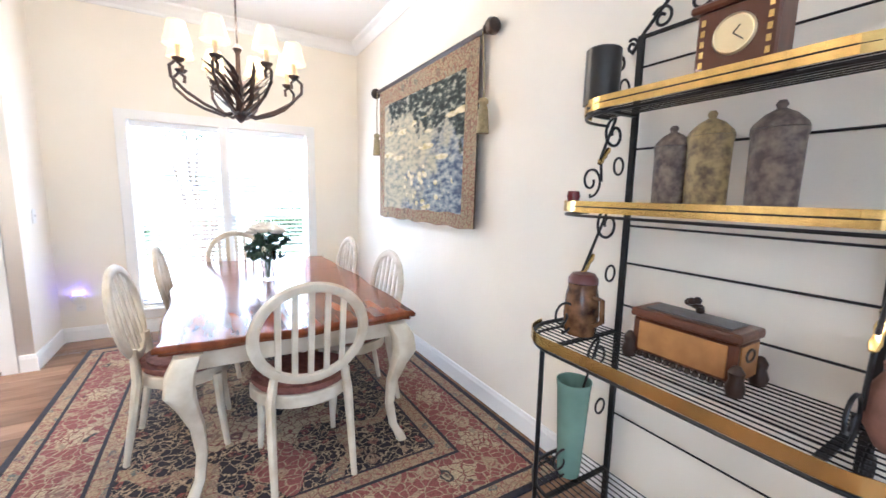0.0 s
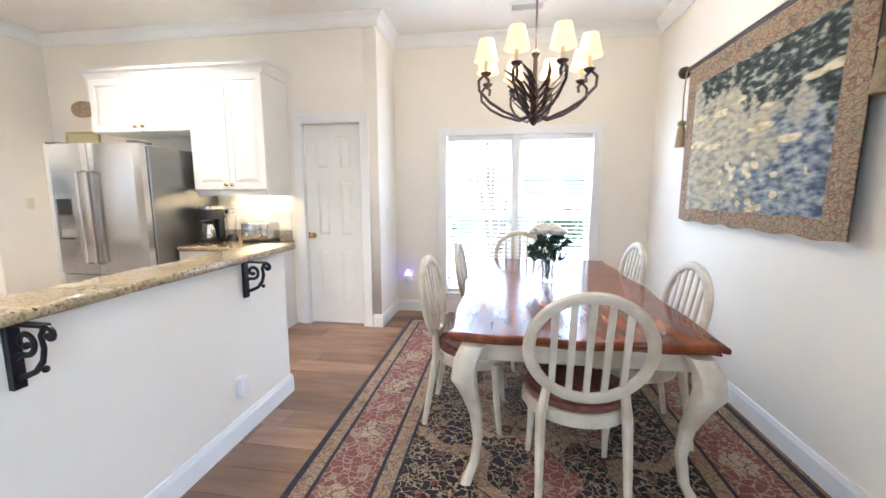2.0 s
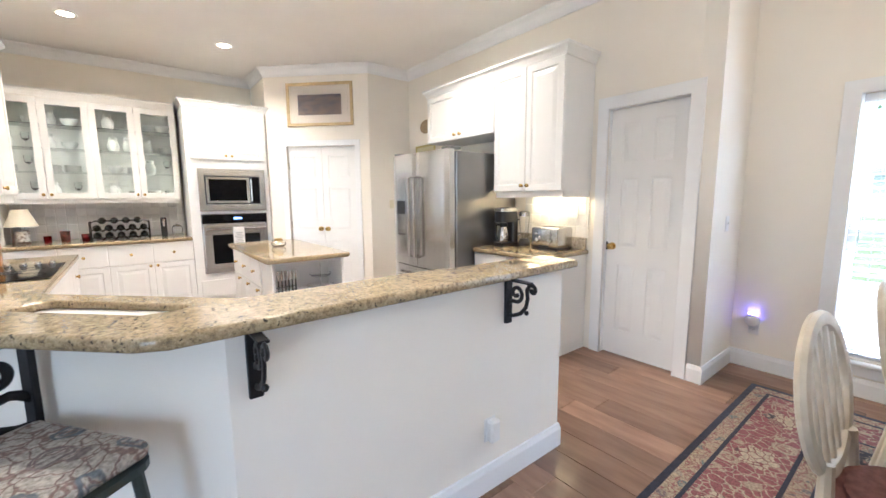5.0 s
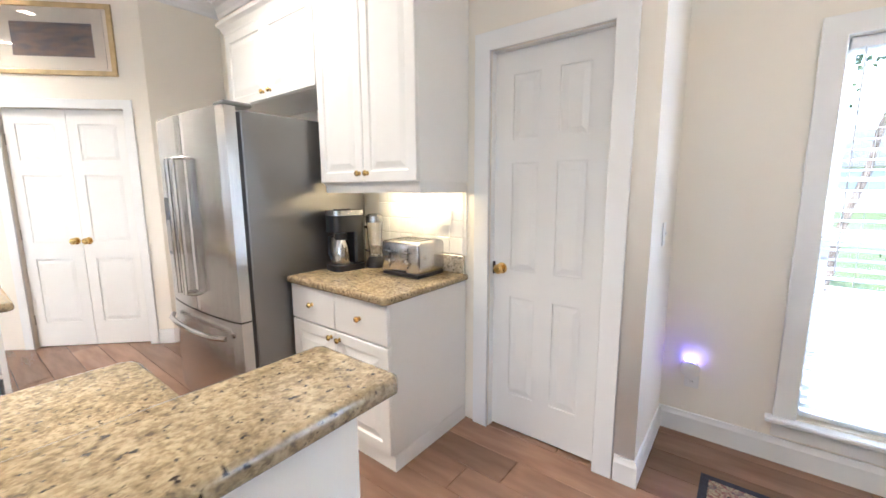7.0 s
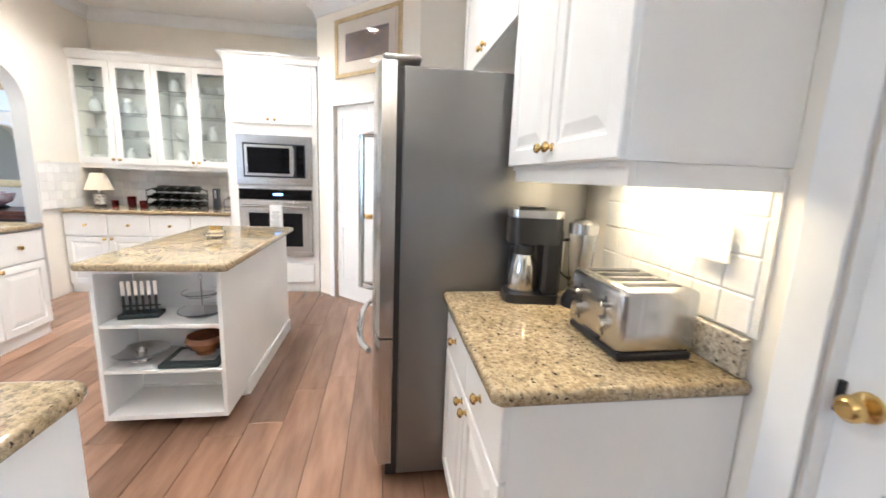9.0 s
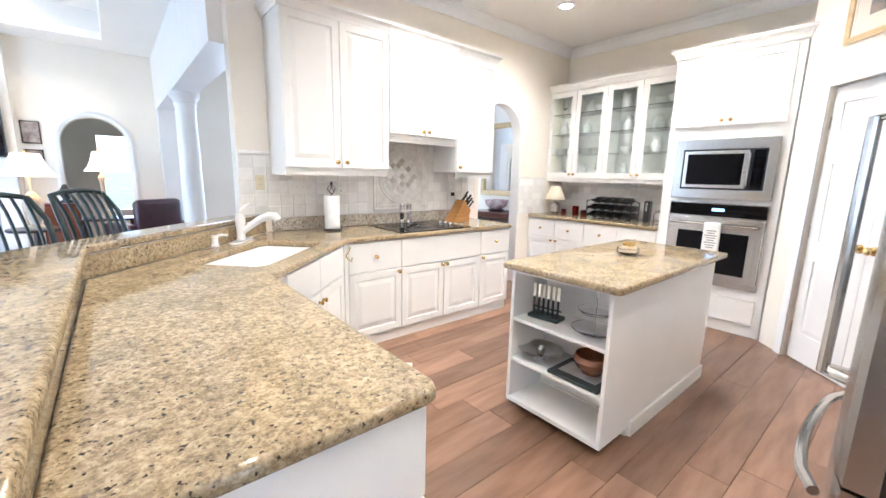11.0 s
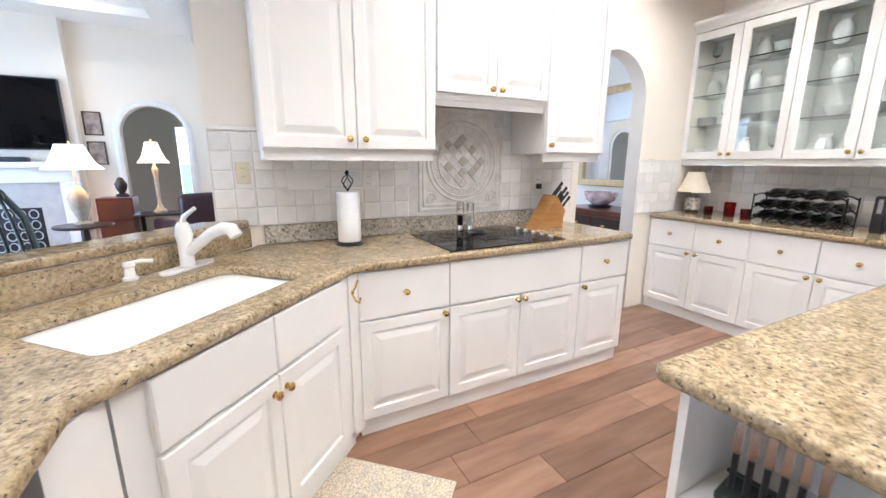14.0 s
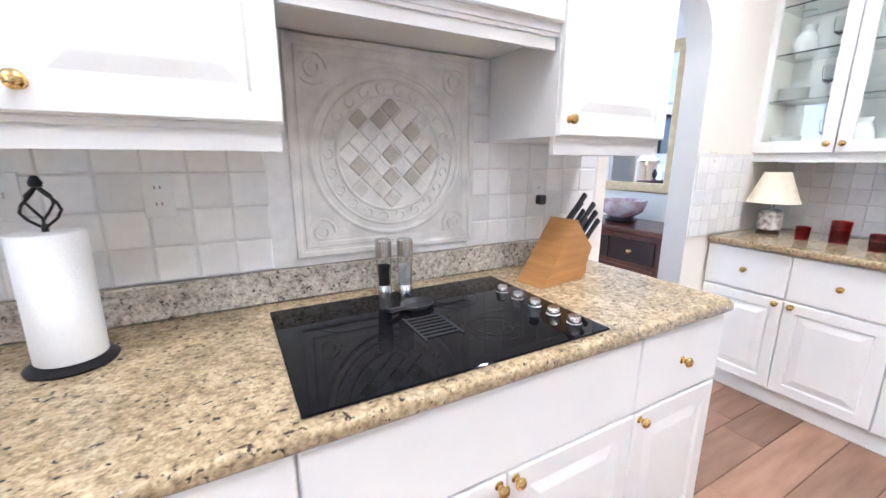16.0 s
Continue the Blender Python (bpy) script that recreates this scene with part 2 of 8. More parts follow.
def slab(name, loops, thick, mat, parent=None, bevel=0.0, m=None, label="", res=2):
    """A flat slab with holes: loops in a plane, thickness along z from 0 up."""
    cu = bpy.data.curves.new(name, "CURVE")
    cu.dimensions, cu.fill_mode = "2D", "BOTH"
    cu.extrude, cu.bevel_depth, cu.bevel_resolution, cu.offset = thick / 2 - bevel, bevel, res, -bevel
    for lp in loops:
        s = cu.splines.new("POLY")
        s.points.add(len(lp) - 1)
        for p, (x, y) in zip(s.points, lp):
            p.co = (x, y, 0, 1)
        s.use_cyclic_u = True
    tmp = new("tmp", cu)
    dg = bpy.context.evaluated_depsgraph_get()
    dg.update()
    me = bpy.data.meshes.new_from_object(tmp.evaluated_get(dg))
    bpy.data.objects.remove(tmp)
    bpy.data.curves.remove(cu)
    me.name = name
    me.transform(Matrix.Translation((0, 0, thick / 2)))
    if m is not None:
        me.transform(m)
    me.materials.clear()
    me.materials.append(mat)
    o = new(name, me)
    if parent:
        o.parent = parent
    if label:
        o["label"] = label
    return o


def rect(x0, y0, x1, y1):
    return [(x0, y0), (x1, y0), (x1, y1), (x0, y1)]


XZ = Matrix(((1, 0, 0, 0), (0, 0, -1, 0), (0, 1, 0, 0), (0, 0, 0, 1)))  # plane (x, z), thickness to -y


def panel_front(bm, x0, x1, z0, z1, y, rings, thick=0.02):
    """A leaf facing -y, its front shaped by rings of (inset, depth)."""
    prev = [bm.verts.new(p) for p in ((x0, y + thick, z0), (x1, y + thick, z0), (x1, y + thick, z1), (x0, y + thick, z1))]
    bm.faces.new(prev[::-1])
    for ins, dep in rings:
        cur = [bm.verts.new(p) for p in ((x0 + ins, y + dep, z0 + ins), (x1 - ins, y + dep, z0 + ins), (x1 - ins, y + dep, z1 - ins), (x0 + ins, y + dep, z1 - ins))]
        for i in range(4):
            bm.faces.new((prev[i], prev[(i + 1) % 4], cur[(i + 1) % 4], cur[i]))
        prev = cur
    bm.faces.new(prev)


CATH = [(0, 0.004), (0.004, 0), (0.055, 0), (0.062, 0.008), (0.072, 0.008), (0.10, 0.001), (0.105, 0.0)]
FLATF = [(0, 0.004), (0.004, 0)]
KNOB = [(0.0, 0.030), (0.010, 0.029), (0.0155, 0.024), (0.0165, 0.019), (0.012, 0.014), (0.007, 0.010), (0.007, 0.004), (0.012, 0.0015), (0.013, 0)]


def knob(parent, x, y, z, name="knob", mat=None, s=1.0):
    bm = bm_new()
    lathe(bm, [(r * s, h * s) for r, h in KNOB], n=12)
    rot(bm, bm.verts, Matrix.Translation((x, y, z)) @ Matrix.Rotation(radians(90), 4, "X"))
    return part(name, bm, mat or BRASS, parent, "round brass knob" if mat is None else "", smooth=True)


def cab_door(parent, x0, x1, z0, z1, y=-0.02, kx=None, kz=None, raised=True):
    g = 0.0025
    bm = bm_new()
    panel_front(bm, x0 + g, x1 - g, z0 + g, z1 - g, y, CATH if raised and (x1 - x0) > 0.24 and (z1 - z0) > 0.24 else FLATF)
    d = part("door" if raised else "drawer_front", bm, CABW, parent)
    if kx is not None:
        knob(d, kx, y, kz)
    return d


def crown(bm, x0, x1, y0, z, out=0.05, h=0.09, ends=(True, True), d=0.3):
    """A crown moulding on the top of a cabinet whose front is y0, facing -y."""
    prof = [(0, 0), (0.012, 0), (0.016, 0.02), (0.03, 0.05), (out, 0.07), (out, h), (0, h)]
    for (a, za), (b, zb) in zip(prof, prof[1:]):
        xl = (a if ends[0] else 0, b if ends[0] else 0)
        xr = (a if ends[1] else 0, b if ends[1] else 0)
        f = [bm.verts.new(p) for p in ((x0 - xl[0], y0 - a, z + za), (x1 + xr[0], y0 - a, z + za), (x1 + xr[1], y0 - b, z + zb), (x0 - xl[1], y0 - b, z + zb))]
        bm.faces.new(f)
        if ends[0]:
            bm.faces.new([bm.verts.new(p) for p in ((x0 - xl[0], y0 - a, z + za), (x0 - xl[1], y0 - b, z + zb), (x0 - xl[1], y0 + d, z + zb), (x0 - xl[0], y0 + d, z + za))])
        if ends[1]:
            bm.faces.new([bm.verts.new(p) for p in ((x1 + xr[0], y0 - a, z + za), (x1 + xr[1], y0 - b, z + zb), (x1 + xr[1], y0 + d, z + zb), (x1 + xr[0], y0 + d, z + za))])
    bm.faces.new([bm.verts.new(p) for p in ((x0, y0, z + h), (x1, y0, z + h), (x1, y0 + d, z + h), (x0, y0 + d, z + h))])
    bmesh.ops.remove_doubles(bm, verts=bm.verts, dist=1e-5)


# ---- structure ----
H = 3.12


def wall(name, loops, m, t=0.14, mat=None):
    return tagged(slab(name, loops, t, mat or WALL, m=m), kind="structure")


def along_x(y, back=True):
    """(x, z) plane at y; the wall's body lies beyond (+y) or before (-y) it."""
    return Matrix.Translation((0, y + (0.14 if back else 0), 0)) @ XZ


def along_y(x, back=True):
    return Matrix(((0, 0, 1, x - (0 if back else 0.14)), (1, 0, 0, 0), (0, 1, 0, 0), (0, 0, 0, 1)))


def arch(x0, x1, z, n=14):
    r, c = (x1 - x0) / 2, (x0 + x1) / 2
    return [(x0, -0.01)] + [(c - r * math.cos(math.pi * i / n), z + r * math.sin(math.pi * i / n)) for i in range(n + 1)] + [(x1, -0.01)]


WX0, WX1, WZ0, WZ1 = -0.24, 1.36, 0.26, 2.05
wall("wall_window", [rect(-0.84, 0, 1.96, H), rect(WX0, WZ0, WX1, WZ1)], along_x(5.46), 0.14)
# the opening from y -3.1 to -0.5 is assumed, out of view, for the fill lamp
wall("wall_east", [rect(-4.2, 0, 5.6, H), rect(-3.1, 0.3, -0.5, 2.5)], along_y(1.96))
wall("wall_niche", [rect(4.82, 0, 5.46, H)], along_y(-0.84, False))
GX0, GX1, GZ = -1.645, -1.03, 2.11
wall("wall_door", [[(-4.66, 0), (GX0, 0), (GX0, GZ), (GX1, GZ), (GX1, 0), (-0.98, 0), (-0.98, H), (-4.66, H)]], along_x(4.82))
wall("wall_closet_back", [rect(-1.9, 0, -0.98, H)], along_x(5.5))
wall("wall_pantry_side", [rect(4.18, 0, 4.96, H)], along_y(-4.66, False))
PA = Vector((-5.68, 3.16))
DIAG = Matrix.Translation((PA.x, PA.y, 0)) @ Matrix.Rotation(radians(45), 4, "Z")
PL = 1.4425
PD0, PD1, PDZ = 0.28, 1.24, 2.09
wall("wall_pantry", [[(0, 0), (PD0, 0), (PD0, PDZ), (PD1, PDZ), (PD1, 0), (PL, 0), (PL, H), (0, H)]], DIAG @ Matrix.Translation((0, 0.12, 0)) @ XZ, 0.12)
wall("wall_pantry_back", [rect(-0.2, 0, PL + 0.3, H)], DIAG @ Matrix.Translation((0, 0.75, 0)) @ XZ, 0.1)
wall("wall_west", [rect(0.38, 0, 3.16, H)], along_y(-6.40, False))
wall("wall_oven_side", [rect(-6.40, 0, -5.68, H)], along_x(3.165))
AX0, AX1 = -5.45, -4.72
a = arch(AX0, AX1, 1.895)
wall("wall_cooktop", [[(-6.54, 0)] + [(x, max(0, z)) for x, z in a] + [(-2.12, 0), (-2.12, H), (-6.54, H)]], along_x(0.38), 0.14)
wall("wall_formal_west", [rect(-4.3, 0, 0.4, H)], along_y(-6.15, False))
hall = [(x, max(0, z)) for x, z in arch(-1.62, -0.84, 1.75)]
wall("wall_south", [[(-6.3, 0)] + hall + [(1.96, 0), (1.96, H), (-6.3, H)], rect(-5.7, 0.5, -3.1, 2.5)], along_x(-4.34), 0.14)
wall("wall_hall_end", [rect(-3.2, 0, 0.2, H), rect(-2.0, 0.55, -1.2, 2.05)], along_x(-7.0), 0.14)
wall("wall_hall_east", [rect(-7.0, 0, -4.34, H)], along_y(0.06))
wall("wall_hall_west", [rect(-7.0, 0, -4.34, H)], along_y(-3.06, False))
for n, at in (("floor_base", (-7.8, -7.3, -0.12, 2.1, 5.62, -0.006)),):
    tagged(bx(n, at, GAP), kind="structure")
tray = [rect(-7.8, -7.3, 2.1, 5.62), rect(-1.45, -3.6, 1.4, 0.0)]
tagged(slab("ceiling", tray, 0.1, CEIL, m=Matrix.Translation((0, 0, H))), kind="structure")
bm = bm_new()
box(bm, -1.7, -3.85, H + 0.36, 1.65, 0.25, H + 0.46)
for q in ((-1.46, -3.61, -1.45, 0.01), (1.4, -3.61, 1.41, 0.01), (-1.45, -3.61, 1.4, -3.6), (-1.45, 0.0, 1.4, 0.01)):
    box(bm, q[0], q[1], H + 0.1, q[2], q[3], H + 0.36)
tagged(part("ceiling_tray", bm, CEIL), kind="structure")
tagged(bx("header_beam", (-2.30, -4.2, 2.33, -2.02, 0.376, H - 0.002), TRIM), kind="structure")


def moulding(name, path, z, prof, mat=TRIM, closed=False):
    """Sweep a profile of (out, up) to the left of a plan path."""
    bm = bm_new()
    n = len(path)
    rows = []
    for i, p in enumerate(path):
        p = Vector(p)
        dirs = []
        if i or closed:
            dirs.append((p - Vector(path[i - 1])).normalized())
        if i < n - 1 or closed:
            dirs.append((Vector(path[(i + 1) % n]) - p).normalized())
        nn = [Vector((-d.y, d.x)) for d in dirs]
        b = sum(nn, Vector((0, 0))).normalized()
        k = 1 / max(0.35, b.dot(nn[0]))
        rows.append([bm.verts.new((*(p + b * o * k), z + u)) for o, u in prof])
    m = len(prof)
    for i in range(n if closed else n - 1):
        a, b = rows[i], rows[(i + 1) % n]
        for j in range(m):
            bm.faces.new((a[j], a[(j + 1) % m], b[(j + 1) % m], b[j]))
    if not closed:
        bm.faces.new(rows[0])
        bm.faces.new(rows[-1][::-1])
    return tagged(part(name, bm, mat), kind="structure")


BASE = [(0, 0), (0.016, 0), (0.016, 0.10), (0.011, 0.115), (0.008, 0.13), (0, 0.132)]
CROWN = [(0, -0.12), (0.012, -0.118), (0.02, -0.09), (0.05, -0.045), (0.085, -0.02), (0.09, -0.003), (0, -0.003)]
moulding("baseboard", [(1.96, -0.4), (1.96, 5.46), (-0.84, 5.46), (-0.84, 4.82), (-0.93, 4.82)], 0, BASE)
moulding("baseboard_pantry", [(-4.66, 4.80), (-4.66, 4.18), (-4.79, 4.05)], 0, BASE)
moulding("crown_moulding", [(1.96, -0.4), (1.96, 5.46), (-0.84, 5.46), (-0.84, 4.82), (-4.66, 4.82), (-4.66, 4.18), (-5.68, 3.16), (-6.40, 3.16), (-6.40, 0.52), (-2.14, 0.52)], H, CROWN)

# ---- kitchen: fitted units ----


def base_unit(x, y, rz, w, d, label, doors=(), drawers=(), toe=True, end=(False, False), z1=0.875):
    """A base cabinet; its front is the local plane y=0, facing -y."""
    t = thing("base_cabinet", x, y, 0, rz, label, "cabinet", "kitchen base cabinets")
    bm = bm_new()
    box(bm, 0, 0.0, 0.09, w, d, z1)
    part("carcass", bm, CABW, t)
    bx("plinth", (0.0, 0.012, 0, w, d, 0.088), CABW, t)
    for x0, x1, z0, z1_, kx, kz in doors:
        cab_door(t, x0, x1, z0, z1_, kx=kx, kz=kz)
    for x0, x1, z0, z1_, kx, kz in drawers:
        cab_door(t, x0, x1, z0, z1_, kx=kx, kz=kz, raised=False)
    return t


def wall_unit(x, y, z, rz, w, d, h, label, doors, rail=0.055, crown_ends=(False, False), name="wall_cabinet", crown_on=True):
    t = thing(name, x, y, z, rz, label, "cabinet", "kitchen wall cabinets")
    bm = bm_new()
    box(bm, 0, 0, 0, w, d, h)
    part("carcass", bm, CABW, t)
    if rail:
        bm = bm_new()
        box(bm, 0.006, 0.012, -rail, w - 0.006, 0.03, 0)
        part("light_rail", bm, CABW, t)
        bx("rail_bead", (0, 0.004, -0.0115, w, 0.0118, -0.0005), CABW, t)
        if crown_ends[0]:
            bx("end_rail", (0.006, 0.0305, -rail, 0.024, d - 0.01, -0.0005), CABW, t)
        if crown_ends[1]:
            bx("end_rail", (w - 0.024, 0.0305, -rail, w - 0.006, d - 0.01, -0.0005), CABW, t)
    for x0, x1, z0, z1, kx, kz in doors:
        cab_door(t, x0, x1, z0, z1, kx=kx, kz=kz)
    if crown_on:
        bm = bm_new()
        crown(bm, 0, w, -0.004, h, ends=crown_ends, d=d)
        part("crown", bm, CABW, t)
    return t


# cooktop run: fronts face +y, so units are turned by 180 degrees (local x runs to -x)
CF = 1.18
base_unit(-2.69, CF, 180, 0.485, 0.65, "white raised-panel base cabinet with one drawer beside the cooktop", [(0, 0.485, 0.10, 0.625, 0.455, 0.60)], [(0, 0.485, 0.63, 0.872, 0.24, 0.75)])
base_unit(-3.175, CF, 180, 0.93, 0.65, "white double-door base cabinet under the black cooktop", [(0, 0.465, 0.10, 0.625, 0.44, 0.60), (0.465, 0.93, 0.10, 0.625, 0.49, 0.60)], [(0, 0.93, 0.63, 0.872, None, None)])
base_unit(-4.105, CF, 180, 0.425, 0.65, "white raised-panel base cabinet at the open end of the cooktop run", [(0, 0.425, 0.10, 0.625, 0.03, 0.60)], [(0, 0.425, 0.63, 0.872, 0.21, 0.75)])
UF = 0.885
wall_unit(-2.36, UF, 1.43, 180, 0.88, 0.36, 1.09, "white double-door wall cabinet over the paper towel roll", [(0, 0.44, 0, 1.09, 0.40, 0.05), (0.44, 0.88, 0, 1.09, 0.48, 0.05)], crown_ends=(True, False))
wall_unit(-3.245, UF, 1.72, 180, 0.775, 0.36, 0.80, "short white wall cabinet above the cooktop niche", [(0, 0.3875, 0.02, 0.80, 0.355, 0.06), (0.3875, 0.775, 0.02, 0.80, 0.42, 0.06)], rail=0.045)
wall_unit(-4.025, UF, 1.43, 180, 0.515, 0.36, 1.09, "white single-door wall cabinet beside the arched opening", [(0, 0.515, 0, 1.09, 0.035, 0.05)], crown_ends=(False, True))

# diagonal sink base
DG = Vector((-2.655, 1.215))
sk = base_unit(-1.955, 1.915, 225, 0.99, 0.55, "white diagonal sink cabinet with two raised-panel doors", [(0.07, 0.485, 0.10, 0.66, 0.455, 0.60), (0.485, 0.90, 0.10, 0.66, 0.515, 0.60)], [(0.07, 0.485, 0.67, 0.872, None, None), (0.485, 0.90, 0.67, 0.872, None, None)])
# peninsula: fronts face -x
pen = base_unit(-1.865, 3.24, 270, 0.56, 0.52, "white peninsula end cabinet with a plain side panel", [(0, 0.56, 0.10, 0.625, 0.50, 0.58)], [(0, 0.56, 0.63, 0.872, 0.28, 0.75)])
dw = thing("dishwasher", -1.865, 2.67, 0, 270, "white built-in dishwasher with a black control strip", "dishwasher")
bx("body", (0, 0.0, 0.09, 0.595, 0.52, 0.87), CABW, dw)
bx("door", (0.004, -0.025, 0.11, 0.591, -0.001, 0.74), CABW, dw, 0.004)
bx("control_strip", (0.004, -0.028, 0.745, 0.591, -0.001, 0.868), BLACK, dw, 0.004, "black glossy control strip")
bx("plinth", (0.0, 0.03, 0, 0.595, 0.5, 0.088), CABW, dw)

# worktops


def diag(u, v):
    """u along the diagonal from its peninsula end, v from its front edge towards the bar."""
    s = math.sqrt(0.5)
    return (-1.925 - u * s + v * s, 1.99 - u * s - v * s)


def rrect(u0, v0, u1, v1, r=0.05, n=4):
    out = []
    for cx, cy, a0 in ((u1 - r, v1 - r, 0), (u0 + r, v1 - r, 90), (u0 + r, v0 + r, 180), (u1 - r, v0 + r, 270)):
        for i in range(n + 1):
            t = radians(a0 + 90 * i / n)
            out.append((cx + r * math.cos(t), cy + r * math.sin(t)))
    return out


SU0, SU1, SV0, SV1, SM = 0.14, 0.89, 0.14, 0.56, 0.53
hole = [diag(u, v) for u, v in rrect(SU0, SV0, SU1, SV1)]
ctr = [(-4.55, 0.53), (-2.30, 0.53), (-2.275, 0.605), (-1.235, 1.645), (-1.235, 3.255), (-1.875, 3.255), (-1.905, 3.245), (-1.92, 3.215), (-1.92, 1.995), (-2.655, 1.245), (-2.70, 1.22), (-4.53, 1.22), (-4.55, 1.20)]
wt = thing("worktop", -2.6, 1.2, 0.875, 0, "polished speckled tan granite worktop round the sink and cooktop", "countertop")
slab("granite_slab", [ctr, hole], 0.04, GRAN, wt, 0.013, Matrix.Translation((2.6, -1.2, 0)))
bm = bm_new()
box(bm, -4.55 + 2.6, 0.524 - 1.2, 0.042, -2.35 + 2.6, 0.55 - 1.2, 0.145, 0.004)
part("backsplash_strip", bm, GRANS, wt, "grey speckled granite upstand")

# raised bar: knee wall, granite riser and top
KW = [(-1.07, 3.385), (-1.214, 3.385), (-1.214, 1.651), (-2.27, 0.595), (-2.27, 0.53), (-2.10, 0.53), (-1.07, 1.785)]
bm = bm_new()
prism(bm, KW, 0, 1.018)
tagged(part("knee_wall", bm, WALL), kind="structure")
bm = bm_new()
prism(bm, [(-1.216, 3.26), (-1.238, 3.26), (-1.238, 1.644), (-2.281, 0.601), (-2.2625, 0.601), (-1.216, 1.6475)], 0.917, 1.0175)
rs = tagged(part("bar_riser", bm, GRAN), "speckled tan granite riser between worktop and raised bar", "backsplash")
moulding("baseboard_bar", [(-2.09, 0.54), (-1.07, 1.785), (-1.07, 3.385), (-1.21, 3.385)], 0, [(-o, u) for o, u in BASE])
bt = thing("breakfast_bar_top", -1.2, 2.5, 1.02, 0, "thick polished speckled granite top of the raised breakfast bar", "countertop")
slab("granite_slab", [[(-1.005, 3.43), (-1.02, 3.445), (-1.245, 3.445), (-1.26, 3.43), (-1.26, 1.61), (-2.275, 0.595), (-2.275, 0.535), (-2.05, 0.535), (-1.02, 1.575), (-0.985, 1.65)]], 0.04, GRAN, bt, 0.014, Matrix.Translation((1.2, -2.5, 0)))

# worktop beside the fridge
base_unit(-2.60, 4.19, 0, 0.80, 0.62, "white base cabinet with two drawers and two doors beside the refrigerator", [(0, 0.40, 0.10, 0.66, 0.365, 0.62), (0.40, 0.80, 0.10, 0.66, 0.435, 0.62)], [(0, 0.40, 0.665, 0.872, 0.20, 0.77), (0.40, 0.80, 0.665, 0.872, 0.60, 0.77)])
w2 = thing("worktop", -2.15, 4.5, 0.875, 0, "small polished granite worktop with coffee maker and toaster", "countertop")
slab("granite_slab", [[(-2.602, 4.805), (-2.602, 4.155), (-2.587, 4.14), (-1.80, 4.14), (-1.78, 4.16), (-1.78, 4.805)]], 0.04, GRAN, w2, 0.013, Matrix.Translation((2.15, -4.5, 0)))
bx("backsplash_strip", (-2.602 + 2.15, 4.782 - 4.5, 0.042, -1.80 + 2.15, 4.804 - 4.5, 0.145), GRANS, w2, 0.003)
wall_unit(-2.555, 4.40, 1.44, 0, 0.765, 0.415, 1.06, "tall white double-door wall cabinet beside the refrigerator", [(0, 0.3825, 0, 1.06, 0.35, 0.05), (0.3825, 0.765, 0, 1.06, 0.415, 0.05)], crown_ends=(False, True))
wall_unit(-3.625, 4.40, 2.0, 0, 1.065, 0.415, 0.50, "short white double-door cabinet over the refrigerator", [(0, 0.532, 0, 0.50, 0.49, 0.05), (0.532, 1.065, 0, 0.50, 0.575, 0.05)], rail=0, crown_ends=(True, False))

# west run: fronts face +x, units turned by 90 degrees (local x runs to +y)
for i in range(4):
    w = 0.415
    base_unit(-5.70, 0.535 + i * w, 90, w, 0.66, "white raised-panel base cabinet with one drawer below the glass cabinets", [(0, w, 0.10, 0.625, 0.035 if i % 2 else w - 0.035, 0.60)], [(0, w, 0.63, 0.872, w / 2, 0.75)])
w3 = thing("worktop", -6.0, 1.3, 0.875, 0, "polished granite worktop below the glass cabinets", "countertop")
slab("granite_slab", [[(-6.385, 0.525), (-5.68, 0.525), (-5.66, 0.545), (-5.66, 2.195), (-6.385, 2.195)]], 0.04, GRAN, w3, 0.013, Matrix.Translation((6.0, -1.3, 0)))

fl = thing("corner_filler", -2.66, 1.19, 0, 0, "plain white filler panel between sink cabinet and cooktop cabinets", "cabinet")
bm = bm_new()
prism(bm, [(-0.045, -0.01), (-0.03, 0.005), (0.02, 0.055), (0.05, 0.01), (0.0, -0.06)], 0.06, 0.874)
part("panel", bm, CABW, fl)
hk = thing("towel_hook", -2.655, 1.225, 0.79, 203, "curved brass double hook on the white filler panel", "hook")
bm = bm_new()
lathe(bm, [(0.0, 0.006), (0.012, 0.005), (0.014, 0)], n=12)
rot(bm, bm.verts, Matrix.Rotation(radians(90), 4, "X"))
part("plate", bm, BRASS, hk)
bm = bm_new()
tube(bm, [(0, -0.004, 0), (0.0, -0.03, 0.03), (0.0, -0.05, 0.07)], 0.005)
tube(bm, [(0, -0.004, 0), (0.0, -0.03, -0.03), (0.0, -0.055, -0.035), (0, -0.065, -0.01)], 0.005)
part("hook", bm, BRASS, hk, smooth=True)
f2 = thing("corner_filler", -1.90, 2.02, 0, 0, "plain white filler panel between dishwasher and sink cabinet", "cabinet")
bm = bm_new()
prism(bm, [(0.012, 0.052), (-0.050, -0.097), (-0.034, -0.100), (0.075, -0.02), (0.075, 0.052)], 0.06, 0.874)
part("panel", bm, CABW, f2)

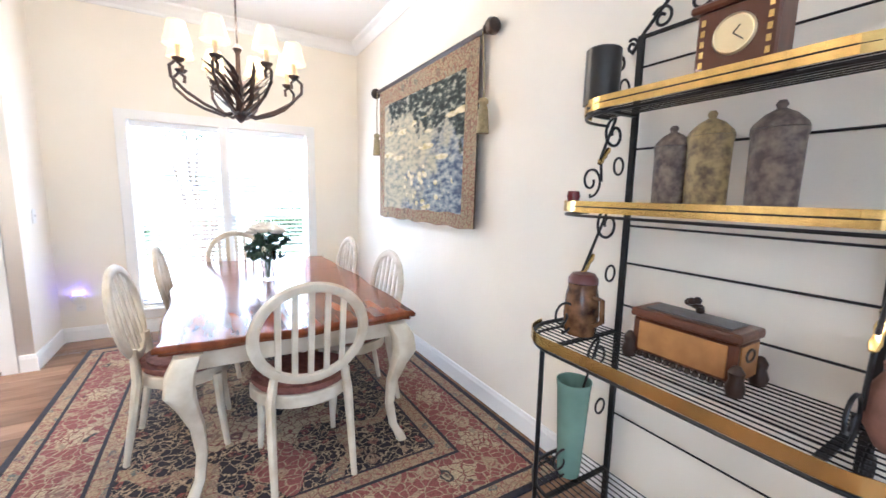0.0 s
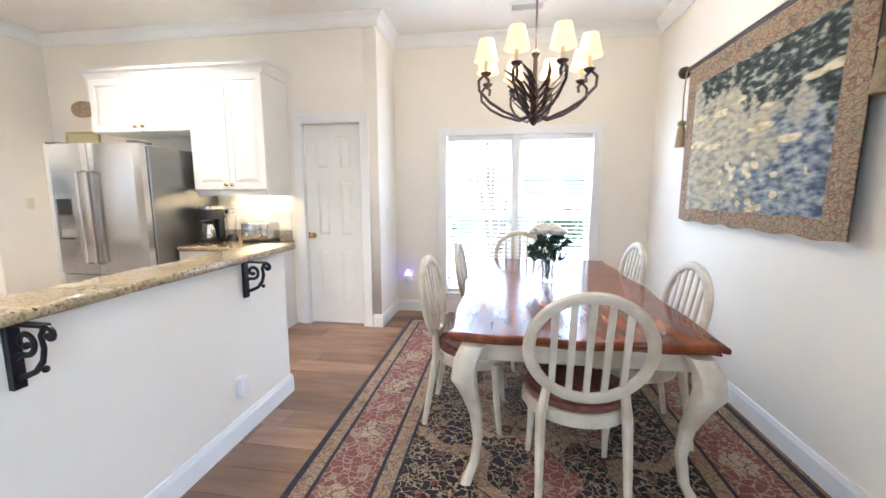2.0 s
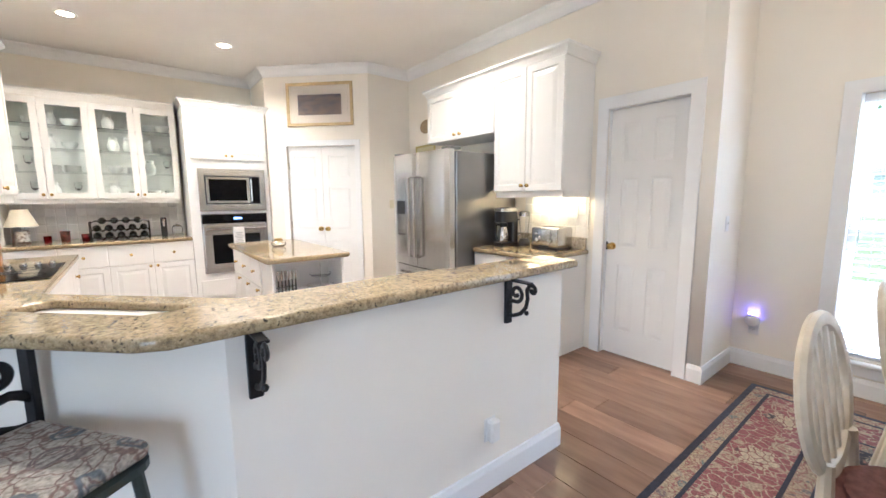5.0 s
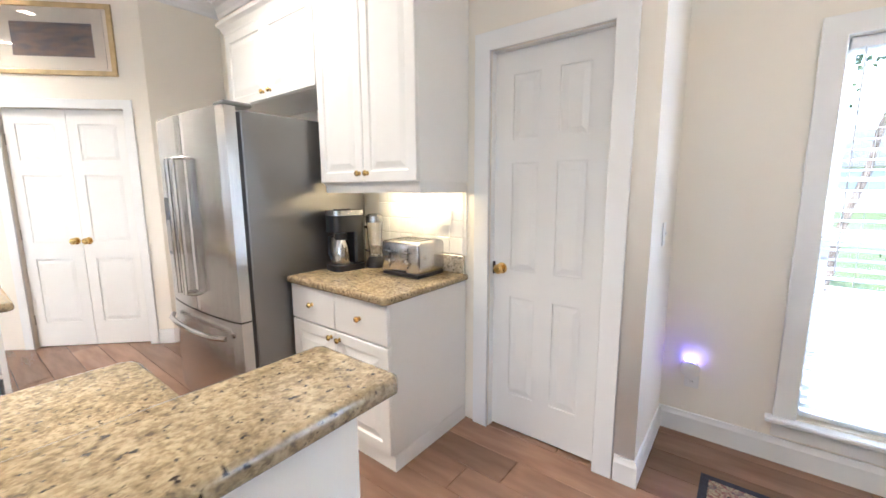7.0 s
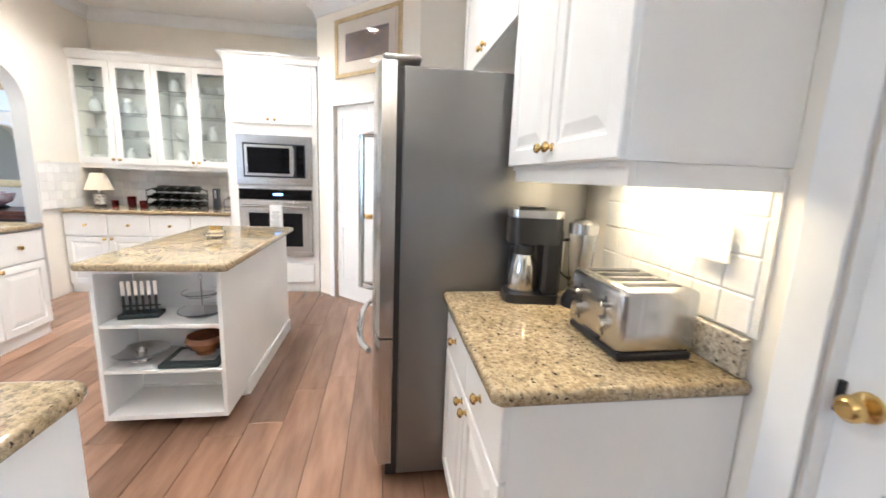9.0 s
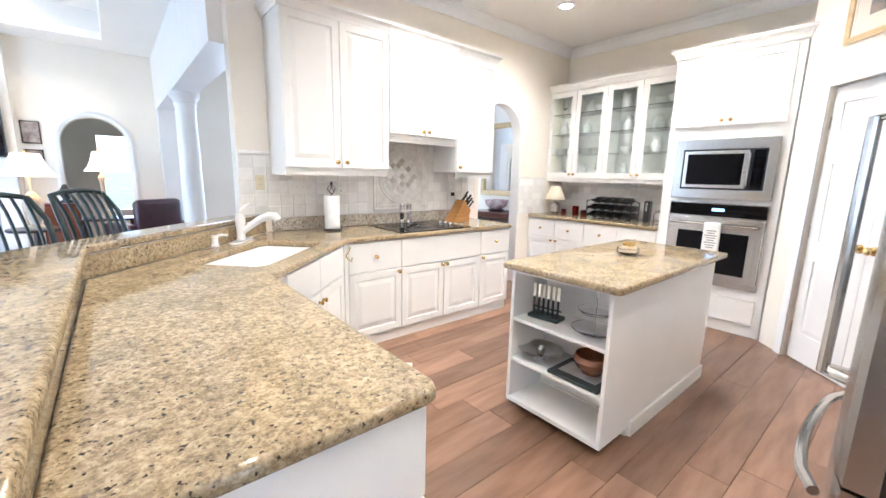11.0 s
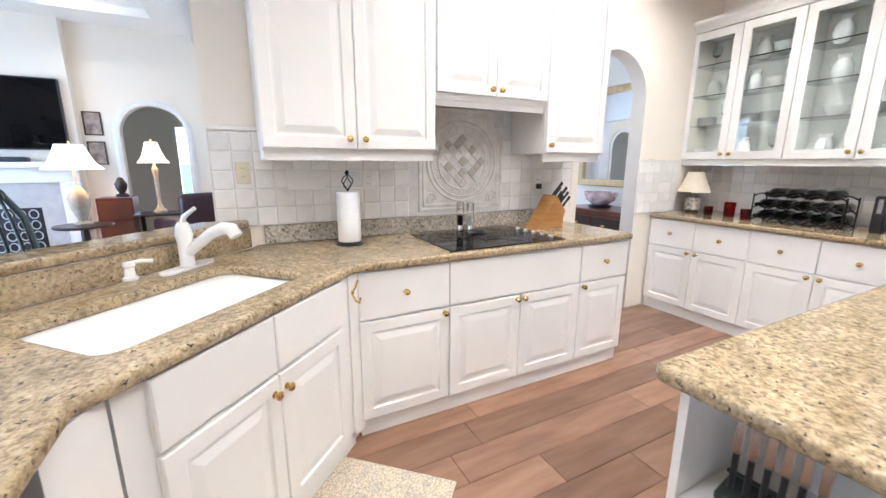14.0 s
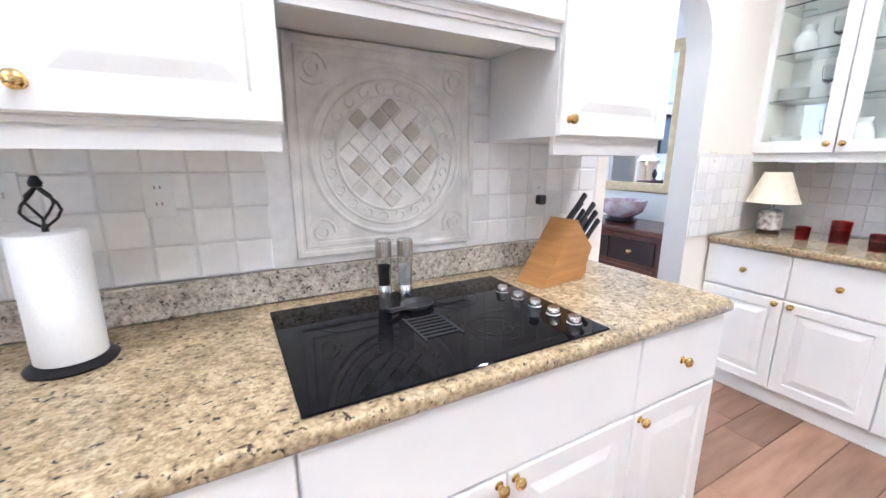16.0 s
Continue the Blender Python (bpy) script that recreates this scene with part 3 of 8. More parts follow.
# ---- kitchen: large appliances and free units ----
gt = thing("glass_cabinet", -6.06, 0.49, 1.40, 90, "white wall cabinet with four glass doors full of china", "cabinet")
GW, GH = 1.66, 1.10
for q in ((0, 0, 0, 0.02, 0.33, GH), (GW - 0.02, 0, 0, GW, 0.33, GH), (0.02, 0, 0, GW - 0.02, 0.33, 0.02), (0.02, 0, GH - 0.02, GW - 0.02, 0.33, GH), (0.02, 0.315, 0.02, GW - 0.02, 0.33, GH - 0.02), (GW / 2 - 0.01, 0, 0.02, GW / 2 + 0.01, 0.315, GH - 0.02)):
    bx("carcass_panel", q, CABW, gt)
bx("light_rail", (0.005, 0.0, -0.05, GW - 0.005, 0.03, -0.001), CABW, gt)
for k in range(4):
    a0, a1 = k * GW / 4 + 0.003, (k + 1) * GW / 4 - 0.003
    d = slab("glass_door", [rect(a0, 0.004, a1, GH - 0.004), rect(a0 + 0.062, 0.07, a1 - 0.062, GH - 0.07)], 0.02, CABW, gt, 0.003, Matrix.Translation((0, -0.001, 0)) @ XZ)
    bm = bm_new()
    box(bm, a0 + 0.058, -0.014, 0.066, a1 - 0.058, -0.010, GH - 0.066)
    p = part("pane", bm, CGLASS, d)
    p.visible_shadow = False
    knob(d, a1 - 0.03 if k % 2 == 0 else a0 + 0.03, -0.021, 0.05)
for z in (0.30, 0.56, 0.82):
    for s0, s1 in ((0.02, GW / 2 - 0.01), (GW / 2 + 0.01, GW - 0.02)):
        bx("shelf", (s0, 0.02, z, s1, 0.31, z + 0.008), CGLASS, gt, 0, "green-edged glass shelf").visible_shadow = False
bm = bm_new()
crown(bm, 0, GW, -0.022, GH, ends=(False, False), d=0.35)
part("crown", bm, CABW, gt)

ov = thing("oven_tower", -5.69, 2.20, 0, 90, "tall white cabinet holding a microwave and a wall oven", "cabinet")
OW = 0.945
bm = bm_new()
box(bm, 0, 0.0, 0.09, OW, 0.68, 2.52)
part("carcass", bm, CABW, ov)
bx("plinth", (0, 0.012, 0, OW, 0.66, 0.088), CABW, ov)
for x0, x1, kx in ((0.05, OW / 2, OW / 2 - 0.035), (OW / 2, OW - 0.05, OW / 2 + 0.035)):
    cab_door(ov, x0, x1, 1.89, 2.50, kx=kx, kz=1.94)
cab_door(ov, 0.05, OW - 0.05, 0.11, 0.34, raised=False)
bm = bm_new()
crown(bm, 0, OW, -0.006, 2.52, ends=(True, True), d=0.68)
part("crown", bm, CABW, ov)
mw = thing("microwave", -5.66, 2.30, 1.235, 90, "stainless steel built-in microwave with a dark glass window", "microwave")
W = 0.79
slab("trim_frame", [rect(0, 0, W, 0.54), rect(0.07, 0.085, W - 0.07, 0.45)], 0.02, STEEL, mw, 0.004, Matrix.Translation((0, 0.005, 0)) @ XZ)
bx("body", (0.072, -0.012, 0.087, W - 0.072, 0.02, 0.448), BLACK, mw)
slab("door", [rect(0.085, 0.10, W - 0.20, 0.435), rect(0.115, 0.13, W - 0.235, 0.405)], 0.014, STEELH, mw, 0.003, Matrix.Translation((0, -0.012, 0)) @ XZ)
bx("window", (0.112, -0.02, 0.127, W - 0.232, -0.0125, 0.408), BGLASS, mw)
bx("control_panel", (W - 0.165, -0.02, 0.10, W - 0.085, -0.0125, 0.435), BGLASS, mw)
bm = bm_new()
tube(bm, [(W - 0.185, -0.02, 0.12), (W - 0.185, -0.05, 0.13), (W - 0.185, -0.05, 0.405), (W - 0.185, -0.02, 0.415)], 0.009)
part("handle", bm, STEELH, mw, smooth=True)
on = thing("wall_oven", -5.66, 2.30, 0.43, 90, "stainless steel wall oven with a towel on its handle", "oven")
bx("body", (0, -0.004, 0, W, 0.02, 0.77), STEEL, on, 0.003)
bx("control_panel", (0.012, -0.024, 0.645, W - 0.012, -0.0045, 0.76), BGLASS, on, 0.003)
bx("display", (0.37, -0.0255, 0.695, 0.47, -0.0245, 0.72), emit("oven_display", (0.25, 0.5, 1.0), 1.2), on, 0, "small blue clock display")
bx("door", (0.012, -0.03, 0.055, W - 0.012, -0.0045, 0.63), STEEL, on, 0.005)
bx("window", (0.11, -0.033, 0.12, W - 0.11, -0.0305, 0.50), BGLASS, on)
bm = bm_new()
tube(bm, [(0.05, -0.03, 0.575), (0.05, -0.075, 0.575), (W - 0.05, -0.075, 0.575), (W - 0.05, -0.03, 0.575)], 0.011)
part("handle", bm, STEELH, on, smooth=True)
tw = thing("dish_towel", -5.66, 2.30, 0.43, 90, "white dish towel with grey printed lines on the oven handle", "towel")
TOW = M("towel_cotton", (0.82, 0.81, 0.78), 0.95, var=0.05, vscale=40, bump=0.4, bscale=160)
GREY = M("grey_print", (0.25, 0.25, 0.25), 0.9, var=0.1)
bm = bm_new()
box(bm, 0.345, -0.096, 0.25, 0.475, -0.089, 0.585, 0.003)
box(bm, 0.345, -0.096, 0.584, 0.475, -0.056, 0.592, 0.003)
box(bm, 0.345, -0.062, 0.30, 0.475, -0.056, 0.588, 0.002)
part("cloth", bm, TOW, tw)
bm = bm_new()
for j in range(8):
    hw = 0.03 + 0.02 * ((j * 7) % 3) / 2
    box(bm, 0.41 - hw, -0.0975, 0.36 + j * 0.022, 0.41 + hw, -0.0965, 0.368 + j * 0.022)
part("print", bm, GREY, tw)

# refrigerator
fr = thing("refrigerator", -3.565, 3.93, 0, 0, "stainless steel french-door refrigerator with a bottom freezer drawer", "refrigerator")
FW, FH = 0.955, 1.83
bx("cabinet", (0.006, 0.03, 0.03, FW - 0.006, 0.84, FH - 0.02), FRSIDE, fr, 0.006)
bx("gasket", (0.012, 0.006, 0.05, FW - 0.012, 0.032, FH - 0.03), BLACK, fr)


def bowed(bm, x0, x1, z0, z1, y0, bow, xc, hw, th=0.065, n=8):
    fr_, bk = [], []
    for i in range(n + 1):
        x = x0 + (x1 - x0) * i / n
        y = y0 - bow * (1 - ((x - xc) / hw) ** 2)
        if i in (0, n):
            y += 0.008
        fr_.append((x, y))
    poly = fr_ + [(x1, y0 + th), (x0, y0 + th)]
    prism(bm, poly, z0, z1)


for x0, x1 in ((0.002, FW / 2 - 0.003), (FW / 2 + 0.003, FW - 0.002)):
    bm = bm_new()
    bowed(bm, x0, x1, 0.70, FH - 0.006, -0.06, 0.035, FW / 2, FW / 2)
    part("door", bm, STEEL, fr)
bm = bm_new()
bowed(bm, 0.002, FW - 0.002, 0.09, 0.69, -0.06, 0.035, FW / 2, FW / 2, n=12)
part("freezer_drawer", bm, STEEL, fr)
bx("toe_grille", (0.02, -0.02, 0.02, FW - 0.02, 0.03, 0.085), BLACK, fr)
for x in (FW / 2 - 0.045, FW / 2 + 0.045):
    bm = bm_new()
    tube(bm, [(x, -0.095, 0.80), (x, -0.155, 0.81), (x, -0.155, 1.58), (x, -0.095, 1.59)], 0.014, flat=(1.1, 0.9))
    part("handle", bm, STEELH, fr, smooth=True)
bm = bm_new()
pts = [(0.10 + 0.755 * i / 10, -0.10 - 0.06 * math.sin(math.pi * min(1, max(0, i / 10)))**0.5, 0.60) for i in range(11)]
tube(bm, pts, 0.015)
part("freezer_handle", bm, STEELH, fr, smooth=True)
for x in (0.07, FW - 0.07):
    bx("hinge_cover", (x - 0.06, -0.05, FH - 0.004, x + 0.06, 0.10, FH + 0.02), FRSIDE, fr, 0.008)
bx("dispenser_frame", (0.11, -0.088, 1.00, 0.30, -0.062, 1.36), BLACK, fr, 0.004, "black water dispenser panel")
bx("dispenser_recess", (0.125, -0.0895, 1.02, 0.285, -0.0885, 1.22), STEELH, fr)

# island
isl = thing("kitchen_island", -4.56, 2.40, 0, 0, "white kitchen island with open end shelves and a granite top", "kitchen island")
IL, IW = 1.495, 0.71
bm = bm_new()
box(bm, 0.05, 0.05, 0.0, IL - 0.36, IW - 0.05, 0.875)
part("body", bm, CABW, isl)
X0, X1 = IL - 0.36, IL - 0.045
for q in ((X0, 0.05, 0.055, X1, 0.07, 0.875), (X0, IW - 0.07, 0.055, X1, IW - 0.05, 0.875), (X0, 0.07, 0.055, X1, IW - 0.07, 0.08), (X0, 0.07, 0.857, X1, IW - 0.07, 0.875)):
    bx("end_panel", q, CABW, isl)
for z in (0.315, 0.565):
    bx("shelf", (X0, 0.07, z, X1 - 0.004, IW - 0.07, z + 0.02), CABW, isl, 0.002)
slab("granite_top", [[(-0.02, 0.02), (0.0, 0.0), (IL - 0.02, 0), (IL, 0.02), (IL, IW - 0.02), (IL - 0.02, IW), (0, IW), (-0.02, IW - 0.02)]], 0.04, GRAN, isl, 0.013, Matrix.Translation((0, 0, 0.8755)), label="polished speckled granite slab")
bm = bm_new()
box(bm, 0.04, 0.038, 0, X0 + 0.0, 0.05, 0.09)
box(bm, 0.04, IW - 0.05, 0, X0 + 0.0, IW - 0.038, 0.09)
box(bm, X0, 0.06, 0, X0 + 0.012, IW - 0.06, 0.09)
part("plinth", bm, CABW, isl)
for i in range(3):
    x0 = 0.07 + i * 0.355
    cab_door(isl, x0, x0 + 0.35, 0.10, 0.625, y=0.03, kx=x0 + 0.31, kz=0.6)
    cab_door(isl, x0, x0 + 0.35, 0.63, 0.865, y=0.03, kx=x0 + 0.175, kz=0.75, raised=False)

# ---- openings: doors, window ----


def six_panel(name, x, y, z, rz, w, h, label, knob_at=None, cols=2, hinge=None):
    """A panelled door leaf; local x from 0 to w, front faces -y."""
    t = tagged(thing(name, x, y, z, rz), label, "door", kind="structure")
    bx("core", (0, 0.010, 0, w, 0.030, h), DOORW, t)
    holes, mx, gap = [], 0.105 if cols == 2 else 0.085, 0.10
    cw = (w - 2 * mx - (cols - 1) * gap) / cols
    for c in range(cols):
        for z0, z1 in ((0.22, 0.80), (0.95, 1.53), (1.65, h - 0.12)):
            x0 = mx + c * (cw + gap)
            holes.append((x0, z0, x0 + cw, z1))
    slab("frame", [rect(0, 0, w, h)] + [rect(*q) for q in holes], 0.010, DOORW, t, 0.002, Matrix.Translation((0, 0.010, 0)) @ XZ)
    for x0, z0, x1, z1 in holes:
        bm = bm_new()
        panel_front(bm, x0 + 0.012, x1 - 0.012, z0 + 0.012, z1 - 0.012, 0.003, [(0, 0.006), (0.028, 0.0)], 0.0068)
        part("panel", bm, DOORW, t)
    if knob_at:
        kx, kz = knob_at
        bm = bm_new()
        lathe(bm, [(0.0, 0.062), (0.018, 0.060), (0.027, 0.050), (0.028, 0.042), (0.020, 0.032), (0.011, 0.026), (0.010, 0.012), (0.030, 0.007), (0.032, 0)], n=20)
        rot(bm, bm.verts, Matrix.Translation((kx, 0, kz)) @ Matrix.Rotation(radians(90), 4, "X"))
        part("door_knob", bm, BRASS, t, "polished brass door knob", smooth=True)
    for hx in ([hinge] if hinge is not None else []):
        for hz in (0.25, 1.02, h - 0.25):
            bx("hinge", (hx - 0.007, -0.006, hz - 0.045, hx + 0.007, 0.002, hz + 0.045), STEELH, t)
    return t


def casing(name, x0, x1, z1, m, w=0.095, head=None):
    """A door casing round an opening of the local (x, z) plane, standing proud of it towards -y."""
    lo = [(x0 - w, 0), (x0, 0), (x0, z1), (x1, z1), (x1, 0), (x1 + w, 0), (x1 + w, z1 + w), (x0 - w, z1 + w)]
    tagged(slab(name, [lo], 0.018, TRIM, None, 0.005, m @ XZ), kind="structure")


casing("door_casing", GX0, GX1, GZ, Matrix.Translation((0, 4.8185, 0)))
six_panel("door_1", GX0 + 0.003, 4.865, 0.008, 0, GX1 - GX0 - 0.006, GZ - 0.012, "white six-panel door with a brass knob, shut", (0.052, 0.955))
bm = bm_new()
for q in ((GX0, 4.825, 0, GX0 + 0.0025, 4.95, GZ), (GX1 - 0.0025, 4.825, 0, GX1, 4.95, GZ), (GX0, 4.825, GZ - 0.0025, GX1, 4.95, GZ)):
    box(bm, *q)
tagged(part("door_jamb", bm, TRIM), kind="structure")
bx("latch_plate", (0.0, -0.012, 0.92, 0.012, -0.002, 0.99), IRON, bpy.data.objects["door_1"], 0)
casing("pantry_casing", PD0, PD1, PDZ, DIAG @ Matrix.Translation((0, -0.0015, 0)), 0.075)
for k in range(2):
    lw = (PD1 - PD0) / 2
    o = six_panel("pantry_door", 0, 0, 0, 0, lw - 0.004, PDZ - 0.012, "white three-panel leaf of the double pantry door, shut", (lw - 0.05 if k == 0 else 0.05, 0.96), cols=1, hinge=0.0 if k == 0 else lw - 0.004)
    o.matrix_world = DIAG @ pose(PD0 + k * lw + 0.002, 0.03, 0.008)

wd = tagged(thing("window_1", WX0, 5.46, WZ0), "white double window with open slatted blinds", "window", kind="structure")
ww, wh = WX1 - WX0, WZ1 - WZ0
cs = [(-0.09, -0.01), (0, -0.01), (0, wh), (ww, wh), (ww, -0.01), (ww + 0.09, -0.01), (ww + 0.09, wh + 0.09), (-0.09, wh + 0.09)]
slab("casing", [cs], 0.018, TRIM, wd, 0.005, Matrix.Translation((0, -0.0015, 0)) @ XZ)
bx("window_sill", (-0.12, -0.055, -0.035, ww + 0.12, 0.02, -0.011), TRIM, wd, 0.006)
bx("apron", (-0.09, -0.018, -0.115, ww + 0.09, -0.001, -0.036), TRIM, wd, 0.003)
mid = ww / 2 - 0.02
for x0, x1 in ((0.0, mid - 0.04), (mid + 0.04, ww)):
    for z0, z1, yy in ((0.0, wh / 2 + 0.02, 0.085), (wh / 2 - 0.02, wh, 0.11)):
        slab("window_frame", [rect(x0, z0, x1, z1), rect(x0 + 0.045, z0 + 0.05, x1 - 0.045, z1 - 0.05)], 0.025, TRIM, wd, 0.003, Matrix.Translation((0, yy + 0.025, 0)) @ XZ)
        p = bx("pane", (x0 + 0.04, yy + 0.010, z0 + 0.045, x1 - 0.04, yy + 0.014, z1 - 0.045), GLASS, wd)
        p.visible_shadow = False
        bm = bm_new()
        xm = (x0 + x1) / 2
        for zz in ((z0 * 2 + z1) / 3, (z0 + z1 * 2) / 3):
            box(bm, x0 + 0.04, yy + 0.004, zz - 0.008, x1 - 0.04, yy + 0.009, zz + 0.008)
        box(bm, xm - 0.008, yy + 0.004, z0 + 0.045, xm + 0.008, yy + 0.0089, z1 - 0.045)
        part("muntin", bm, TRIM, wd)
bx("mullion", (mid - 0.04, 0.0, 0, mid + 0.04, 0.135, wh), TRIM, wd)
BLIND = M("blind_slat", (0.86, 0.87, 0.88), 0.4, var=0.03)
BLIND.node_tree.nodes["Principled BSDF"].inputs["Transmission Weight"].default_value = 0.0
for x0, x1 in ((0.012, mid - 0.045), (mid + 0.045, ww - 0.012)):
    bld = tagged(thing("window_blind", WX0, 5.46, WZ0), "white horizontal slatted blind, lowered with slats open", "window blind", "window blinds")
    bx("head_rail", (x0, 0.02, wh - 0.05, x1, 0.075, wh - 0.002), BLIND, bld, 0.003)
    n = 38
    sl = None
    for i in range(n):
        z = 0.03 + (wh - 0.10) * i / (n - 1)
        if sl is None:
            bm = bm_new()
            box(bm, x0, -0.024, -0.001, x1, 0.024, 0.001)
            rot(bm, bm.verts, Matrix.Rotation(radians(7), 4, "X"))
            sl = part("slat", bm, BLIND, bld)
            o = sl
        else:
            o = new("slat", sl.data)
            o.parent = bld
        o.matrix_basis = pose(0, 0.047, z)
    bx("bottom_rail", (x0, 0.03, 0.004, x1, 0.065, 0.018), BLIND, bld, 0.003)
    for cx in (x0 + 0.12, x1 - 0.12):
        bm = bm_new()
        cyl(bm, (cx, 0.022, 0.01), (cx, 0.022, wh - 0.05), 0.0015, n=5)
        part("ladder_cord", bm, BLIND, bld)
    bm = bm_new()
    cyl(bm, (x0 + 0.05, 0.012, wh - 1.05), (x0 + 0.05, 0.014, wh - 0.05), 0.004, n=6)
    part("tilt_wand", bm, BLIND, bld)

# ---- outdoors, behind the dining window ----
GRASS = M("lawn", (0.09, 0.12, 0.035), 0.95, var=0.4, vscale=1.5, bump=0.5, bscale=30)
CONC = M("concrete", (0.60, 0.58, 0.54), 0.85, var=0.12, vscale=2, bump=0.3, bscale=40)
gm = bm_new()
box(gm, -300, -300, -0.6, 300, 300, -0.20)
tagged(part("ground", gm, GRASS), kind="structure")
tagged(bx("pavement", (-14, 6.2, -0.199, 16, 11.5, -0.17), CONC), kind="structure")
LEAF = M("leaf", (0.055, 0.10, 0.03), 0.6, var=0.4, vscale=8)
BARK = M("bark", (0.20, 0.15, 0.11), 0.9, var=0.3, vscale=10, bump=0.5, bscale=30)


def leaf_cloud(bm, c, r, n, s, rng):
    for _ in range(n):
        d = Vector((rng.gauss(0, 1), rng.gauss(0, 1), rng.gauss(0, 1))).normalized() * (r * rng.random() ** 0.4)
        p = Vector(c) + Vector((d.x, d.y, d.z * 0.75))
        q = Euler((rng.random() * 6, rng.random() * 6, rng.random() * 6)).to_matrix()
        vs = [bm.verts.new(p + q @ Vector(v) * s) for v in ((-0.5, 0, 0), (0, 0.28, 0), (0.5, 0, 0), (0, -0.28, 0))]
        bm.faces.new(vs)


trng = random.Random(11)
tr = tagged(thing("crape_myrtle_tree", 0.25, 10.2, -0.17), "small multi-trunk tree with bare lower limbs beside the patio", "tree")
bm = bm_new()
tips = []
for k in range(5):
    a = k * 1.26 + 0.4
    pts = [(0.06 * math.cos(a), 0.06 * math.sin(a), 0)]
    for j in range(1, 7):
        pts.append((pts[-1][0] + 0.10 * math.cos(a + trng.uniform(-0.7, 0.7)), pts[-1][1] + 0.10 * math.sin(a + trng.uniform(-0.7, 0.7)), j * 0.45))
    tube(bm, pts, 0.05, n=7, radii=[0.065 - 0.008 * j for j in range(7)])
    tips.append(pts[-1])
part("trunk", bm, BARK, tr, smooth=True)
bm = bm_new()
for tpt in tips:
    for _ in range(3):
        leaf_cloud(bm, (tpt[0] + trng.uniform(-0.5, 0.5), tpt[1] + trng.uniform(-0.5, 0.5), tpt[2] + trng.uniform(0.1, 0.9)), 0.5, 130, 0.10, trng)
part("crown", bm, LEAF, tr)
for hx, hw in ((-2.2, 1.0), (2.6, 1.4)):
    hd = tagged(thing("hedge", hx, 13.5, -0.2), "clipped green hedge beyond the patio", "hedge", "hedges")
    bm = bm_new()
    for i in range(14):
        leaf_cloud(bm, (trng.uniform(-hw, hw), trng.uniform(-0.3, 0.3), trng.uniform(0.3, 1.0)), 0.45, 150, 0.10, trng)
    part("foliage", bm, LEAF, hd)
HOUSE = M("house_siding", (0.72, 0.70, 0.67), 0.8, var=0.1, vscale=1, bump=0.2, bscale=10)
ROOF = M("roof_shingle", (0.34, 0.32, 0.31), 0.9, var=0.3, vscale=4, bump=0.4, bscale=20)
PALEP = M("sky_lit_pane", (0.50, 0.55, 0.60), 0.2, var=0.1, vscale=1)
hs = tagged(thing("neighbour_house", 6, 42, -0.2), "pale neighbouring house with a grey roof across the lawn", "house")
bx("wall", (-9, 0, 0, 9, 8, 3.0), HOUSE, hs)
bm = bm_new()
prism(bm, [(-9.5, 0), (9.5, 0), (6, 2.4), (-6, 2.4)], -0.5, 8.5)
rot(bm, bm.verts, Matrix.Translation((0, 0, 3.0)) @ Matrix(((1, 0, 0, 0), (0, 0, 1, 0), (0, 1, 0, 0), (0, 0, 0, 1))))
part("roof", bm, ROOF, hs)
for i in range(4):
    bx("window", (-7 + i * 4, -0.05, 0.9, -5.8 + i * 4, 0.02, 2.2), PALEP, hs)

# glowing backdrop beyond the lawn, added to push more light through the dining window
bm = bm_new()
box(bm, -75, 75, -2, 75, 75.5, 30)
tagged(part("backdrop", bm, emit("backdrop_glow", (0.80, 0.91, 1.0), 2.0)), kind="structure")

# ---- dining room ----


